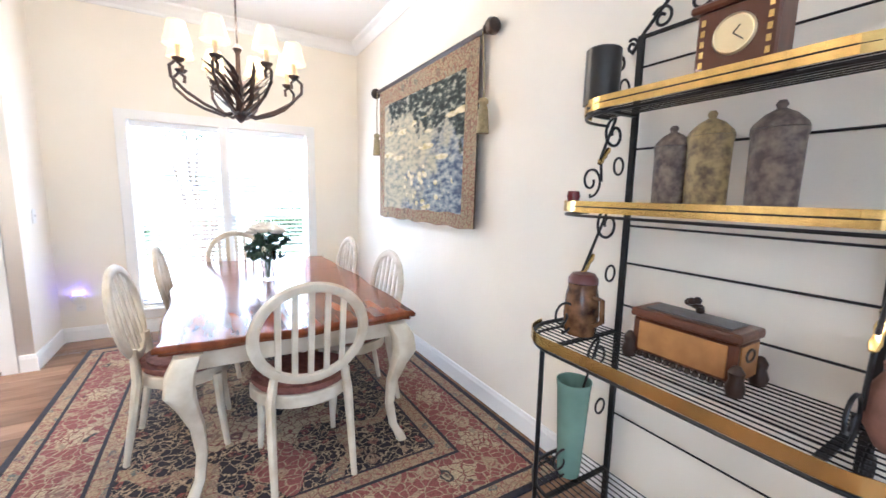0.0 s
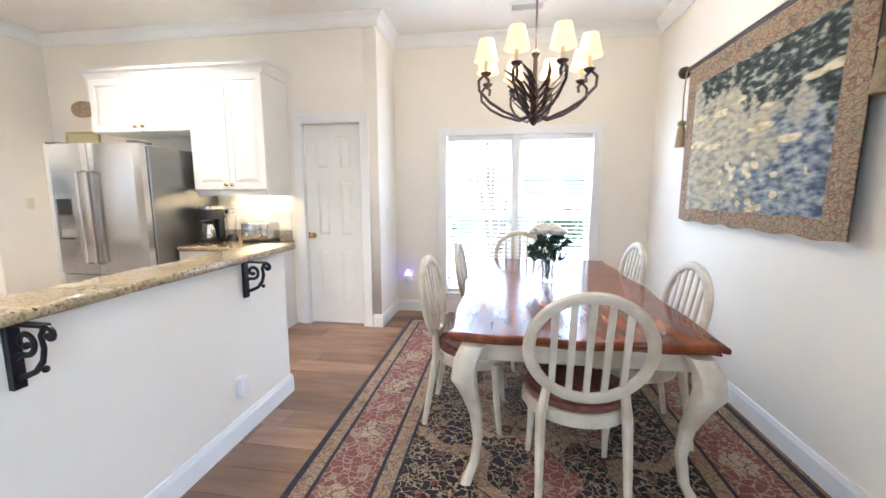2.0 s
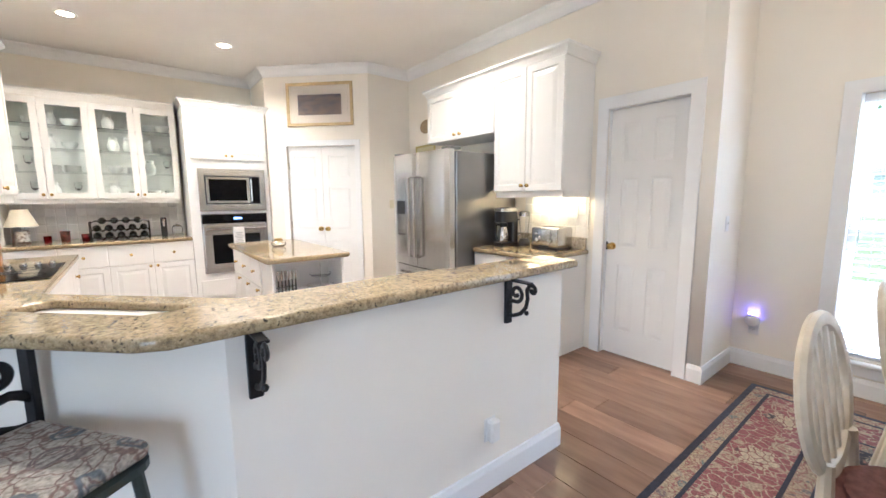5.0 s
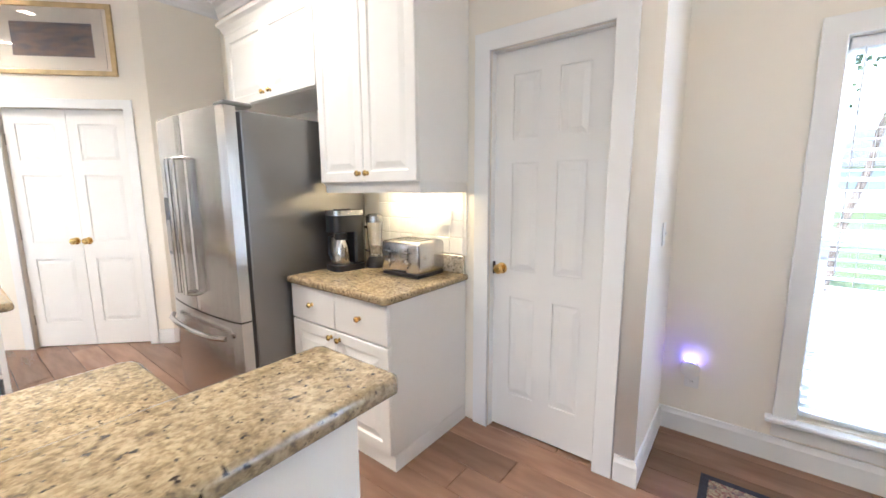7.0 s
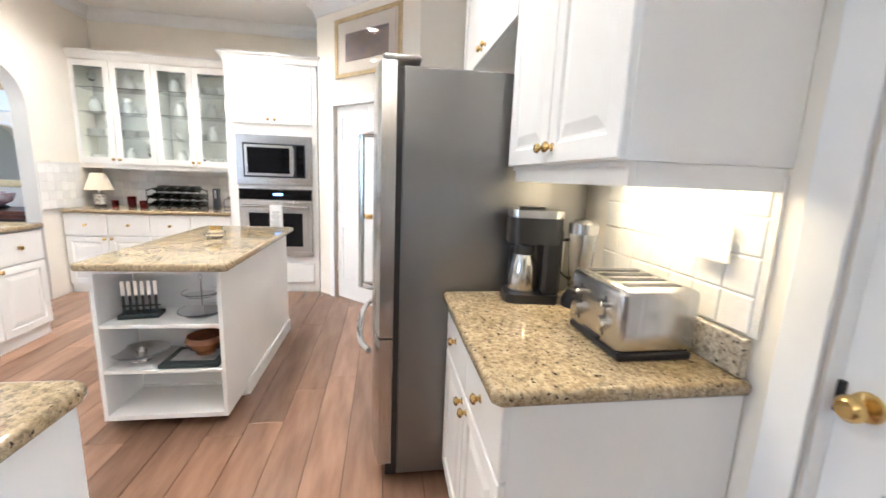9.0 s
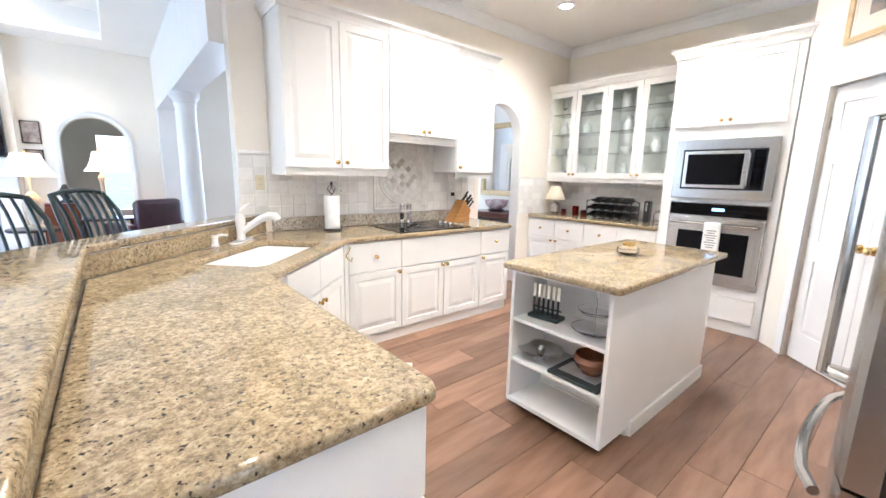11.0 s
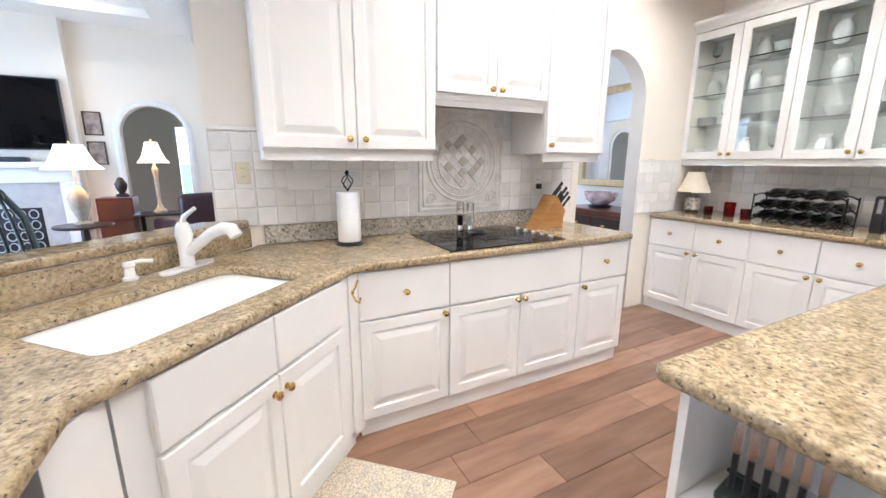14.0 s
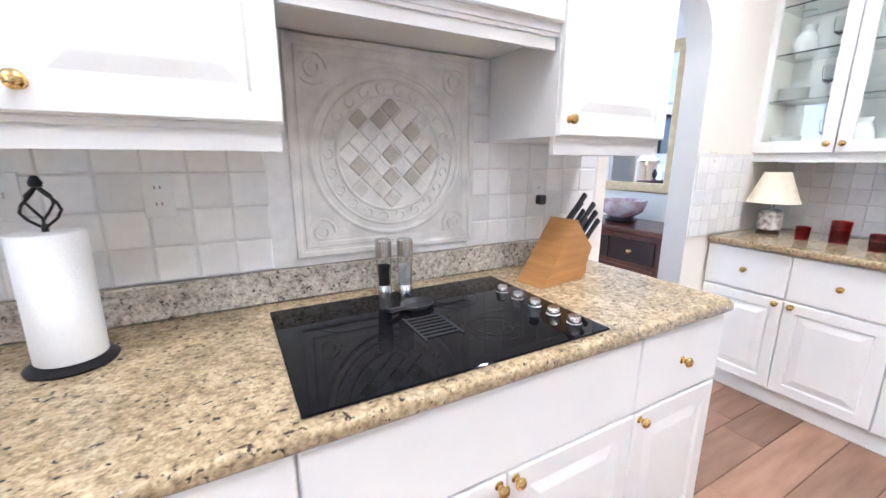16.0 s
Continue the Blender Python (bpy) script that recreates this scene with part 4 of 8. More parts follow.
def border_mat(name, ground, ink, accent, scale=9.0, thr=0.42, rough=0.95, scale2=26.0):
    """Woven floral ground: two layers of rosettes and tendrils."""
    m = bpy.data.materials.new(name)
    m.use_nodes = True
    t = m.node_tree
    b = t.nodes["Principled BSDF"]
    b.inputs["Roughness"].default_value = rough
    tc = t.nodes.new("ShaderNodeTexCoord")
    nz = t.nodes.new("ShaderNodeTexNoise")
    nz.inputs["Scale"].default_value, nz.inputs["Detail"].default_value = scale * 0.9, 3
    t.links.new(tc.outputs["Object"], nz.inputs["Vector"])
    wig = t.nodes.new("ShaderNodeMix")
    wig.data_type = "RGBA"
    wig.inputs[0].default_value = 0.10
    t.links.new(tc.outputs["Object"], wig.inputs[6])
    t.links.new(nz.outputs["Color"], wig.inputs[7])
    v1 = t.nodes.new("ShaderNodeTexVoronoi")
    v1.inputs["Scale"].default_value = scale
    t.links.new(wig.outputs[2], v1.inputs["Vector"])
    v2 = t.nodes.new("ShaderNodeTexVoronoi")
    v2.feature, v2.inputs["Scale"].default_value = "DISTANCE_TO_EDGE", scale2
    t.links.new(wig.outputs[2], v2.inputs["Vector"])
    vine = ramp(t, v2.outputs["Distance"], [(0.035, (1, 1, 1)), (0.07, (0, 0, 0))])
    mx = t.nodes.new("ShaderNodeMix")
    mx.data_type = "RGBA"
    t.links.new(vine, mx.inputs[0])
    mx.inputs[6].default_value, mx.inputs[7].default_value = (*ground, 1), (*ink, 1)
    rose = ramp(t, v1.outputs["Distance"], [(0.0, (0, 0, 0)), (0.10, (0, 0, 0)), (0.13, (1, 1, 1)), (0.2, (0, 0, 0)), (0.24, (1, 1, 1)), (0.30, (1, 1, 1)), (0.34, (0, 0, 0))])
    mx2 = t.nodes.new("ShaderNodeMix")
    mx2.data_type = "RGBA"
    t.links.new(rose, mx2.inputs[0])
    t.links.new(mx.outputs[2], mx2.inputs[6])
    hue = ramp(t, v1.outputs["Color"], [(0.3, accent), (0.55, ink), (0.8, tuple(0.6 * (a + g) for a, g in zip(accent, ground)))])
    t.links.new(hue, mx2.inputs[7])
    fine = t.nodes.new("ShaderNodeTexNoise")
    fine.inputs["Scale"].default_value, fine.inputs["Detail"].default_value = 110, 2
    t.links.new(tc.outputs["Object"], fine.inputs["Vector"])
    mu = t.nodes.new("ShaderNodeMix")
    mu.data_type, mu.blend_type = "RGBA", "MULTIPLY"
    mu.inputs[0].default_value = 1
    t.links.new(mx2.outputs[2], mu.inputs[6])
    t.links.new(ramp(t, fine.outputs["Fac"], [(0.3, (0.6, 0.6, 0.6)), (0.7, (1.25, 1.25, 1.25))]), mu.inputs[7])
    t.links.new(mu.outputs[2], b.inputs["Base Color"])
    bp = t.nodes.new("ShaderNodeBump")
    bp.inputs["Strength"].default_value, bp.inputs["Distance"].default_value = 0.5, 0.004
    t.links.new(fine.outputs["Fac"], bp.inputs["Height"])
    t.links.new(bp.outputs[0], b.inputs["Normal"])
    return m


R_EDGE = M("rug_navy_edge", (0.018, 0.018, 0.03), 0.95, var=0.3, vscale=40, bump=0.5, bscale=150)
R_TAN = border_mat("rug_tan", (0.30, 0.225, 0.14), (0.20, 0.075, 0.06), (0.11, 0.12, 0.11), 14, scale2=30)
R_RED = border_mat("rug_red", (0.20, 0.065, 0.06), (0.32, 0.25, 0.165), (0.30, 0.23, 0.15), 7, scale2=22)
R_DARK = border_mat("rug_dark_field", (0.016, 0.014, 0.020), (0.36, 0.27, 0.17), (0.20, 0.05, 0.045), 15, scale2=24)
R_MED = border_mat("rug_medallion", (0.36, 0.29, 0.19), (0.16, 0.05, 0.045), (0.035, 0.035, 0.04), 8, scale2=24)
rg = tagged(thing("area_rug", 0.66, 3.55, 0), "large oriental rug with dark floral field under the dining table", "rug")
RX, RY = 1.25, 1.56
bm = bm_new()


def ring(bm, i0, i1, z, mi):
    o = [(-RX + i0, -RY + i0), (RX - i0, -RY + i0), (RX - i0, RY - i0), (-RX + i0, RY - i0)]
    n = [(-RX + i1, -RY + i1), (RX - i1, -RY + i1), (RX - i1, RY - i1), (-RX + i1, RY - i1)]
    for k in range(4):
        f = bm.faces.new([bm.verts.new((*p, z)) for p in (o[k], o[(k + 1) % 4], n[(k + 1) % 4], n[k])])
        f.material_index = mi


for a0, a1, mi in ((0, 0.035, 0), (0.035, 0.11, 1), (0.11, 0.13, 0), (0.13, 0.40, 2), (0.40, 0.42, 0), (0.42, 0.50, 1), (0.50, 0.515, 0)):
    ring(bm, a0, a1, 0.011, mi)
f = bm.faces.new([bm.verts.new((sx * (RX - 0.515), sy * (RY - 0.515), 0.011)) for sx, sy in ((-1, -1), (1, -1), (1, 1), (-1, 1))])
f.material_index = 3
for k in range(4):
    c = [(-RX, -RY), (RX, -RY), (RX, RY), (-RX, RY)]
    p, q = c[k], c[(k + 1) % 4]
    bm.faces.new([bm.verts.new(v) for v in ((*p, 0.0), (*q, 0.0), (*q, 0.011), (*p, 0.011))])
part("woven_body", bm, [R_EDGE, R_TAN, R_RED, R_DARK], rg)


def lobed(r, n, depth, sx=1.0, sy=1.0, cx=0, cy=0, m=64):
    return [(cx + sx * r * (1 + depth * math.cos(n * 2 * math.pi * i / m)) * math.cos(2 * math.pi * i / m), cy + sy * r * (1 + depth * math.cos(n * 2 * math.pi * i / m)) * math.sin(2 * math.pi * i / m)) for i in range(m)]


for nm, lp, mt, z in (("medallion", lobed(0.50, 8, 0.13, 0.9, 1.25), R_MED, 0.0112), ("medallion_heart", lobed(0.27, 8, 0.15, 0.9, 1.2), R_DARK, 0.0116)):
    slab(nm, [lp], 0.0006, mt, rg, 0, Matrix.Translation((0, 0, z)))
for sx in (-1, 1):
    for sy in (-1, 1):
        cx, cy = sx * (RX - 0.52), sy * (RY - 0.52)
        pts = [(cx, cy)] + [(cx - sx * (0.52 + 0.06 * math.cos(a * 8)) * math.cos(a), cy - sy * (0.52 + 0.06 * math.cos(a * 8)) * math.sin(a)) for a in [radians(90 * i / 16) for i in range(17)]]
        slab("corner_spandrel", [pts], 0.0006, R_TAN, rg, 0, Matrix.Translation((0, 0, 0.0112)))
        inner = [(cx - (cx - x) * 0.84 if k else cx, cy - (cy - y) * 0.84 if k else cy) for k, (x, y) in enumerate(pts)]
        slab("spandrel_field", [inner], 0.0006, R_DARK, rg, 0, Matrix.Translation((0, 0, 0.0117)))
for sy in (-1, 1):
    slab("pendant", [lobed(0.13, 4, 0.2, 1, 1.5, 0, sy * 0.82)], 0.0006, R_RED, rg, 0, Matrix.Translation((0, 0, 0.0113)))
for sx in (-1, 1):
    for i in range(5):
        slab("border_rosette", [lobed(0.085, 6, 0.15, 1, 1.2, sx * (RX - 0.265), -1.1 + 0.55 * i)], 0.0006, R_MED, rg, 0, Matrix.Translation((0, 0, 0.0112)))
for sy in (-1, 1):
    for i in range(4):
        slab("border_rosette", [lobed(0.085, 6, 0.15, 1.2, 1, -0.75 + 0.5 * i, sy * (RY - 0.265))], 0.0006, R_MED, rg, 0, Matrix.Translation((0, 0, 0.0112)))

# table
tb = tagged(thing("dining_table", 0.765, 3.77, 0.012), "long dining table with a glossy cherry top and cream legs", "dining table")
TX, TY = 0.615, 1.12
out = []
for k in range(4):
    a = [(-TX, -TY), (TX, -TY), (TX, TY), (-TX, TY)][k]
    b = [(TX, -TY), (TX, TY), (-TX, TY), (-TX, -TY)][k]
    nrm = [(0, -1), (1, 0), (0, 1), (-1, 0)][k]
    for i in range(24):
        s = i / 24
        w = 0.026 * math.sin(math.pi * s) - 0.014 * math.cos(6 * math.pi * s) * math.sin(math.pi * s) - 0.02
        out.append((a[0] + (b[0] - a[0]) * s + nrm[0] * w, a[1] + (b[1] - a[1]) * s + nrm[1] * w))
slab("tabletop", [out], 0.034, CHERRY, tb, 0.012, Matrix.Translation((0, 0, 0.714)))
inn = [(x * 0.965, y * 0.98) for x, y in out]
slab("tabletop_moulding", [inn], 0.016, CHERRY, tb, 0.006, Matrix.Translation((0, 0, 0.697)))
for yy in (-0.37, 0.37):
    bx("leaf_seam", (-TX + 0.02, yy - 0.0008, 0.7475, TX - 0.02, yy + 0.0008, 0.7484), GAP, tb)
for q in ((-0.50, -1.05, 0.50, -1.03), (-0.50, 1.03, 0.50, 1.05), (-0.52, -1.03, -0.50, 1.03), (0.50, -1.03, 0.52, 1.03)):
    bx("apron", (q[0], q[1], 0.60, q[2], q[3], 0.696), CREAM, tb, 0.004)


def cab_leg(bm, x, y, sx, sy, h, r):
    prof = [(0.0, 1.05, 0.0), (0.10, 1.12, 0.02), (0.22, 1.15, 0.025), (0.34, 0.80, 0.01), (0.5, 0.58, -0.008), (0.7, 0.46, -0.015), (0.88, 0.42, -0.005), (0.96, 0.50, 0.012), (1.0, 0.52, 0.018)]
    rings = []
    for s, k, o in prof:
        z = h * (1 - s)
        cx, cy, rr = x + sx * o * 1.6, y + sy * o * 1.6, r * k
        rings.append([bm.verts.new((cx + rr * (abs(math.cos(t)) ** 0.6) * math.copysign(1, math.cos(t)), cy + rr * (abs(math.sin(t)) ** 0.6) * math.copysign(1, math.sin(t)), z)) for t in [2 * math.pi * (i + 0.5) / 12 for i in range(12)]])
    for a, b in zip(rings, rings[1:]):
        for i in range(12):
            bm.faces.new((a[i], a[(i + 1) % 12], b[(i + 1) % 12], b[i]))
    bm.faces.new(rings[0])
    bm.faces.new(rings[-1][::-1])


for sx in (-1, 1):
    for sy in (-1, 1):
        bm = bm_new()
        cab_leg(bm, sx * 0.485, sy * 1.085, sx, sy, 0.695, 0.052)
        part("leg", bm, CREAM, tb, smooth=True)


def dining_chair():
    c = tagged(thing("dining_chair", 0, 0, 0), "cream painted oval-back dining chair with a red upholstered seat", "chair", "chairs round the table")
    # front faces +y; back at y = -0.22
    bm = bm_new()
    pl = [(0.235 * math.cos(a) * (1 if math.sin(a) < 0 else 1.04), 0.215 * math.sin(a)) for a in [2 * math.pi * i / 28 for i in range(28)]]
    prism(bm, [(x * 0.96, y * 0.96) for x, y in pl], 0.455, 0.472)
    prism(bm, pl, 0.472, 0.490)
    prism(bm, [(x * 0.86, y * 0.86) for x, y in pl], 0.49, 0.503)
    part("seat", bm, UPHOL, c, "worn red patterned upholstery", smooth=True)
    slab("seat_frame", [[(x * 1.03, y * 1.03) for x, y in pl], [(x * 0.8, y * 0.8) for x, y in pl]], 0.065, CREAM, c, 0.008, Matrix.Translation((0, 0, 0.39)))
    tilt = Matrix.Translation((0, -0.205, 0.50)) @ Matrix.Rotation(radians(10), 4, "X")
    bm = bm_new()
    ell = [(0.245 * math.cos(a), 0, 0.262 + 0.232 * math.sin(a)) for a in [2 * math.pi * i / 36 for i in range(36)]]
    tube(bm, ell, 0.026, n=8, closed=True, flat=(0.75, 1.0))
    rot(bm, bm.verts, tilt)
    part("backrest_frame", bm, CREAM, c, smooth=True)
    for k in range(5):
        x = -0.144 + 0.072 * k
        h = 0.232 * math.sqrt(1 - (x / 0.245) ** 2)
        bm = bm_new()
        box(bm, x - 0.014, -0.006, 0.262 - h, x + 0.014, 0.006, 0.262 + h, 0.003)
        rot(bm, bm.verts, tilt)
        part("slat", bm, CREAM, c)
    for sx in (-1, 1):
        bm = bm_new()
        tube(bm, [(sx * 0.185, -0.27, 0.0), (sx * 0.183, -0.225, 0.25), (sx * 0.18, -0.195, 0.43), (sx * 0.155, -0.205, 0.60)], 0.02, n=8, radii=[0.015, 0.02, 0.024, 0.018])
        part("back_leg", bm, CREAM, c, smooth=True)
        bm = bm_new()
        tube(bm, [(sx * 0.20, 0.185, 0.0), (sx * 0.19, 0.165, 0.2), (sx * 0.185, 0.155, 0.42)], 0.02, n=8, radii=[0.014, 0.019, 0.027])
        part("front_leg", bm, CREAM, c, smooth=True)
    return c


ch0 = dining_chair()
spots = [(0.765, 2.77, 0), (0.59, 4.80, 180), (0.235, 3.28, -93), (0.33, 4.12, -90), (1.18, 3.27, 90), (1.17, 4.18, 90)]
ch0.matrix_world = pose(spots[0][0], spots[0][1], 0.012, 0, 0, 0)
for x, y, r in spots[1:]:
    copy_thing(ch0, pose(x, y, 0.012, 0, 0, r))

# vase of roses
vs = tagged(thing("flower_vase", 0.74, 3.865, 0.761), "clear glass vase of white roses on the dining table", "vase")
bm = bm_new()
lathe(bm, [(0.0, 0.0), (0.042, 0), (0.045, 0.01), (0.038, 0.08), (0.055, 0.20), (0.058, 0.215), (0.052, 0.212), (0.033, 0.08), (0.03, 0.02), (0, 0.018)], n=20)
part("vase", bm, GLASS, vs, smooth=True)
frng2 = random.Random(3)
STEM = M("rose_stem", (0.03, 0.07, 0.02), 0.6, var=0.3)
ROSE = M("rose_petal", (0.80, 0.76, 0.66), 0.7, var=0.08, vscale=20)
DLEAF = M("rose_leaf", (0.02, 0.05, 0.025), 0.45, var=0.4, vscale=12)
for i in range(11):
    a, r = i * 2.4, 0.11 * math.sqrt((i + 0.5) / 11)
    p = Vector((r * math.cos(a), r * math.sin(a), 0.415 - 0.5 * r + frng2.uniform(-0.015, 0.015)))
    bm = bm_new()
    tube(bm, [(0.01 * math.cos(a), 0.01 * math.sin(a), 0.02), (0.3 * p.x, 0.3 * p.y, 0.22), p], 0.003, n=5)
    part("stem", bm, STEM, vs)
    bm = bm_new()
    for k in range(3):
        rr = 0.05 - 0.011 * k
        lathe(bm, [(0.006, -0.02), (rr * 0.8, -0.012), (rr, 0.008 + 0.003 * k), (rr * 0.82, 0.022 + 0.005 * k), (rr * 0.62, 0.016 + 0.005 * k)], at=p, n=11)
    part("rose", bm, ROSE, vs, smooth=True)
bm = bm_new()
for k in range(60):
    a, r = frng2.random() * 6.28, frng2.uniform(0.04, 0.15)
    leaf_cloud(bm, (r * math.cos(a), r * math.sin(a), frng2.uniform(0.16, 0.345)), 0.025, 3, 0.065, frng2)
part("foliage", bm, DLEAF, vs)

# chandelier
CHC = (0.60, 3.77)
cd = tagged(thing("chandelier", CHC[0], CHC[1], 0), "dark scrolled iron chandelier with eight lit fabric shades", "chandelier")
DIRON = M("bronze_iron", (0.06, 0.055, 0.06), 0.4, 0.6, var=0.4, vscale=20, col2=(0.14, 0.09, 0.07), bump=0.2, bscale=60)
SHADE = emit("lit_shade", (0.72, 0.54, 0.29), 0.26)
CANDLE = M("candle_sleeve", (0.70, 0.60, 0.42), 0.6, var=0.1)
bm = bm_new()
cyl(bm, (0, 0, 2.35), (0, 0, H - 0.03), 0.006, n=8)
part("chain_rod", bm, DIRON, cd)
bm = bm_new()
lathe(bm, [(0.0, H - 0.045), (0.05, H - 0.04), (0.065, H - 0.01), (0.065, H - 0.001)], n=20)
part("canopy", bm, DIRON, cd, smooth=True)
bm = bm_new()
lathe(bm, [(0.0, 1.86), (0.02, 1.875), (0.045, 1.91), (0.03, 1.95), (0.018, 2.02), (0.03, 2.08), (0.016, 2.15), (0.014, 2.30), (0.03, 2.33), (0.008, 2.36), (0, 2.37)], n=16)
part("stem", bm, DIRON, cd, smooth=True)
for k in range(8):
    a = radians(22.5 + 45 * k)
    ca, sa = math.cos(a), math.sin(a)
    R0 = 0.35
    prof = [(0.02, 1.93), (0.10, 1.905), (0.22, 1.945), (0.32, 2.00), (0.395, 2.07), (0.40, 2.13), (0.365, 2.165), (0.33, 2.14), (0.335, 2.10)]
    bm = bm_new()
    tube(bm, [(r * ca, r * sa, z) for r, z in prof], 0.010, n=7)
    for j in range(4):
        z0 = 1.93 + 0.05 * j
        pts = [((0.03 + 0.05 * i + 0.012 * j) * ca - 0.03 * math.sin(i * 1.2) * sa, (0.03 + 0.05 * i + 0.012 * j) * sa + 0.03 * math.sin(i * 1.2) * ca, z0 + 0.045 * i) for i in range(4)]
        tube(bm, pts, 0.006, n=5, radii=[0.006, 0.009, 0.007, 0.002], flat=(2.2, 0.6))
    ar = part("arm", bm, DIRON, cd, smooth=True)
    bm = bm_new()
    lathe(bm, [(0.0, 2.155), (0.02, 2.16), (0.034, 2.175), (0.036, 2.182), (0, 2.182)], at=(R0 * ca, R0 * sa, 0), n=14)
    part("drip_pan", bm, DIRON, ar, smooth=True)
    bm = bm_new()
    cyl(bm, (R0 * ca, R0 * sa, 2.18), (R0 * ca, R0 * sa, 2.28), 0.013, n=10)
    part("candle", bm, CANDLE, ar)
    bm = bm_new()
    lathe(bm, [(0.078, 2.255), (0.047, 2.385), (0.0455, 2.385), (0.0765, 2.255)], at=(R0 * ca, R0 * sa, 0), n=22)
    part("shade", bm, SHADE, ar, "glowing cream fabric shade", smooth=True)

# tapestry on the east wall
tp = tagged(thing("tapestry", 1.955, 3.725, 0), "woven water-lily tapestry with a floral border on a dark rod", "tapestry")
T_BORD = border_mat("tapestry_border", (0.33, 0.26, 0.16), (0.25, 0.11, 0.08), (0.13, 0.14, 0.11), 12, scale2=26)
T_BACK = M("tapestry_back", (0.02, 0.02, 0.022), 0.9, var=0.2)


def lily_mat():
    """Woven pond: dark trees above, floating pads, a pale lily cluster over blue water."""
    m = bpy.data.materials.new("tapestry_pond")
    m.use_nodes = True
    t = m.node_tree
    b = t.nodes["Principled BSDF"]
    b.inputs["Roughness"].default_value = 0.95
    tc = t.nodes.new("ShaderNodeTexCoord")
    sp = t.nodes.new("ShaderNodeSeparateXYZ")
    t.links.new(tc.outputs["Object"], sp.inputs[0])

    def calc(op, a, c, e=None):
        n = t.nodes.new("ShaderNodeMath")
        n.operation = op
        for k, v in enumerate((a, c, e)):
            if v is None:
                continue
            if isinstance(v, (int, float)):
                n.inputs[k].default_value = v
            else:
                t.links.new(v, n.inputs[k])
        return n.outputs[0]

    def mixc(f, a, c):
        n = t.nodes.new("ShaderNodeMix")
        n.data_type = "RGBA"
        for k, v in ((0, f), (6, a), (7, c)):
            t.links.new(v, n.inputs[k])
        return n.outputs[2]

    def noise(scale, detail, stretch):
        mp = t.nodes.new("ShaderNodeMapping")
        mp.inputs["Scale"].default_value = stretch
        t.links.new(tc.outputs["Object"], mp.inputs[0])
        n = t.nodes.new("ShaderNodeTexNoise")
        n.inputs["Scale"].default_value, n.inputs["Detail"].default_value = scale, detail
        t.links.new(mp.outputs[0], n.inputs["Vector"])
        return n.outputs["Fac"]

    def cells(scale, stretch, cut):
        mp = t.nodes.new("ShaderNodeMapping")
        mp.inputs["Scale"].default_value = stretch
        t.links.new(tc.outputs["Object"], mp.inputs[0])
        v = t.nodes.new("ShaderNodeTexVoronoi")
        v.inputs["Scale"].default_value = scale
        t.links.new(mp.outputs[0], v.inputs["Vector"])
        return ramp(t, v.outputs["Distance"], [(cut, (1, 1, 1)), (cut + 0.06, (0, 0, 0))]), v.outputs["Color"]

    zr = calc("MULTIPLY_ADD", sp.outputs["Z"], 1.0, -1.3)
    yr = calc("MULTIPLY_ADD", sp.outputs["Y"], 0.667, 0.5)
    n1, n2 = noise(6, 8, (1, 0.9, 1.2)), noise(20, 6, (1, 0.6, 1.5))
    pale = ramp(t, n2, [(0.35, (0.24, 0.25, 0.21)), (0.5, (0.42, 0.38, 0.28)), (0.65, (0.52, 0.45, 0.31))])
    water = ramp(t, n2, [(0.35, (0.06, 0.085, 0.14)), (0.5, (0.20, 0.235, 0.27)), (0.68, (0.46, 0.45, 0.40))])
    dark = ramp(t, n2, [(0.40, (0.018, 0.025, 0.026)), (0.52, (0.06, 0.075, 0.07)), (0.64, (0.36, 0.36, 0.29))])
    wet = calc("MULTIPLY_ADD", n1, 1.1, calc("MULTIPLY_ADD", yr, -0.75, calc("MULTIPLY", zr, -0.35)))
    col = mixc(ramp(t, wet, [(0.0, (0, 0, 0)), (0.22, (1, 1, 1))]), pale, water)
    tree = calc("MULTIPLY_ADD", n1, 0.9, calc("MULTIPLY_ADD", yr, -0.40, zr))
    col = mixc(ramp(t, tree, [(0.88, (0, 0, 0)), (0.95, (1, 1, 1))]), col, dark)
    cream = ramp(t, n2, [(0.35, (0.44, 0.37, 0.18)), (0.6, (0.72, 0.64, 0.44))])
    pad, pcol = cells(5.5, (1, 0.45, 2.2), 0.27)
    band = calc("SUBTRACT", 0.30, calc("ABSOLUTE", calc("SUBTRACT", zr, 0.55), 0))
    gate = calc("MULTIPLY", calc("GREATER_THAN", band, 0.12), calc("GREATER_THAN", n1, 0.40))
    col = mixc(calc("MULTIPLY", pad, gate), col, cream)
    lily, lcol = cells(15, (1, 0.75, 1.1), 0.34)
    zone = calc("SUBTRACT", calc("MULTIPLY_ADD", n1, 1.2, 0.15), calc("MULTIPLY_ADD", calc("ABSOLUTE", calc("SUBTRACT", zr, 0.17), 0), 3.0, calc("MULTIPLY", calc("ABSOLUTE", calc("SUBTRACT", yr, 0.40), 0), 1.9)))
    col = mixc(calc("MULTIPLY", lily, calc("GREATER_THAN", zone, 0.08)), col, cream)
    t.links.new(col, b.inputs["Base Color"])
    bp = t.nodes.new("ShaderNodeBump")
    bp.inputs["Strength"].default_value, bp.inputs["Distance"].default_value = 0.5, 0.003
    t.links.new(noise(160, 2, (1, 1, 1)), bp.inputs["Height"])
    t.links.new(bp.outputs[0], b.inputs["Normal"])
    return m


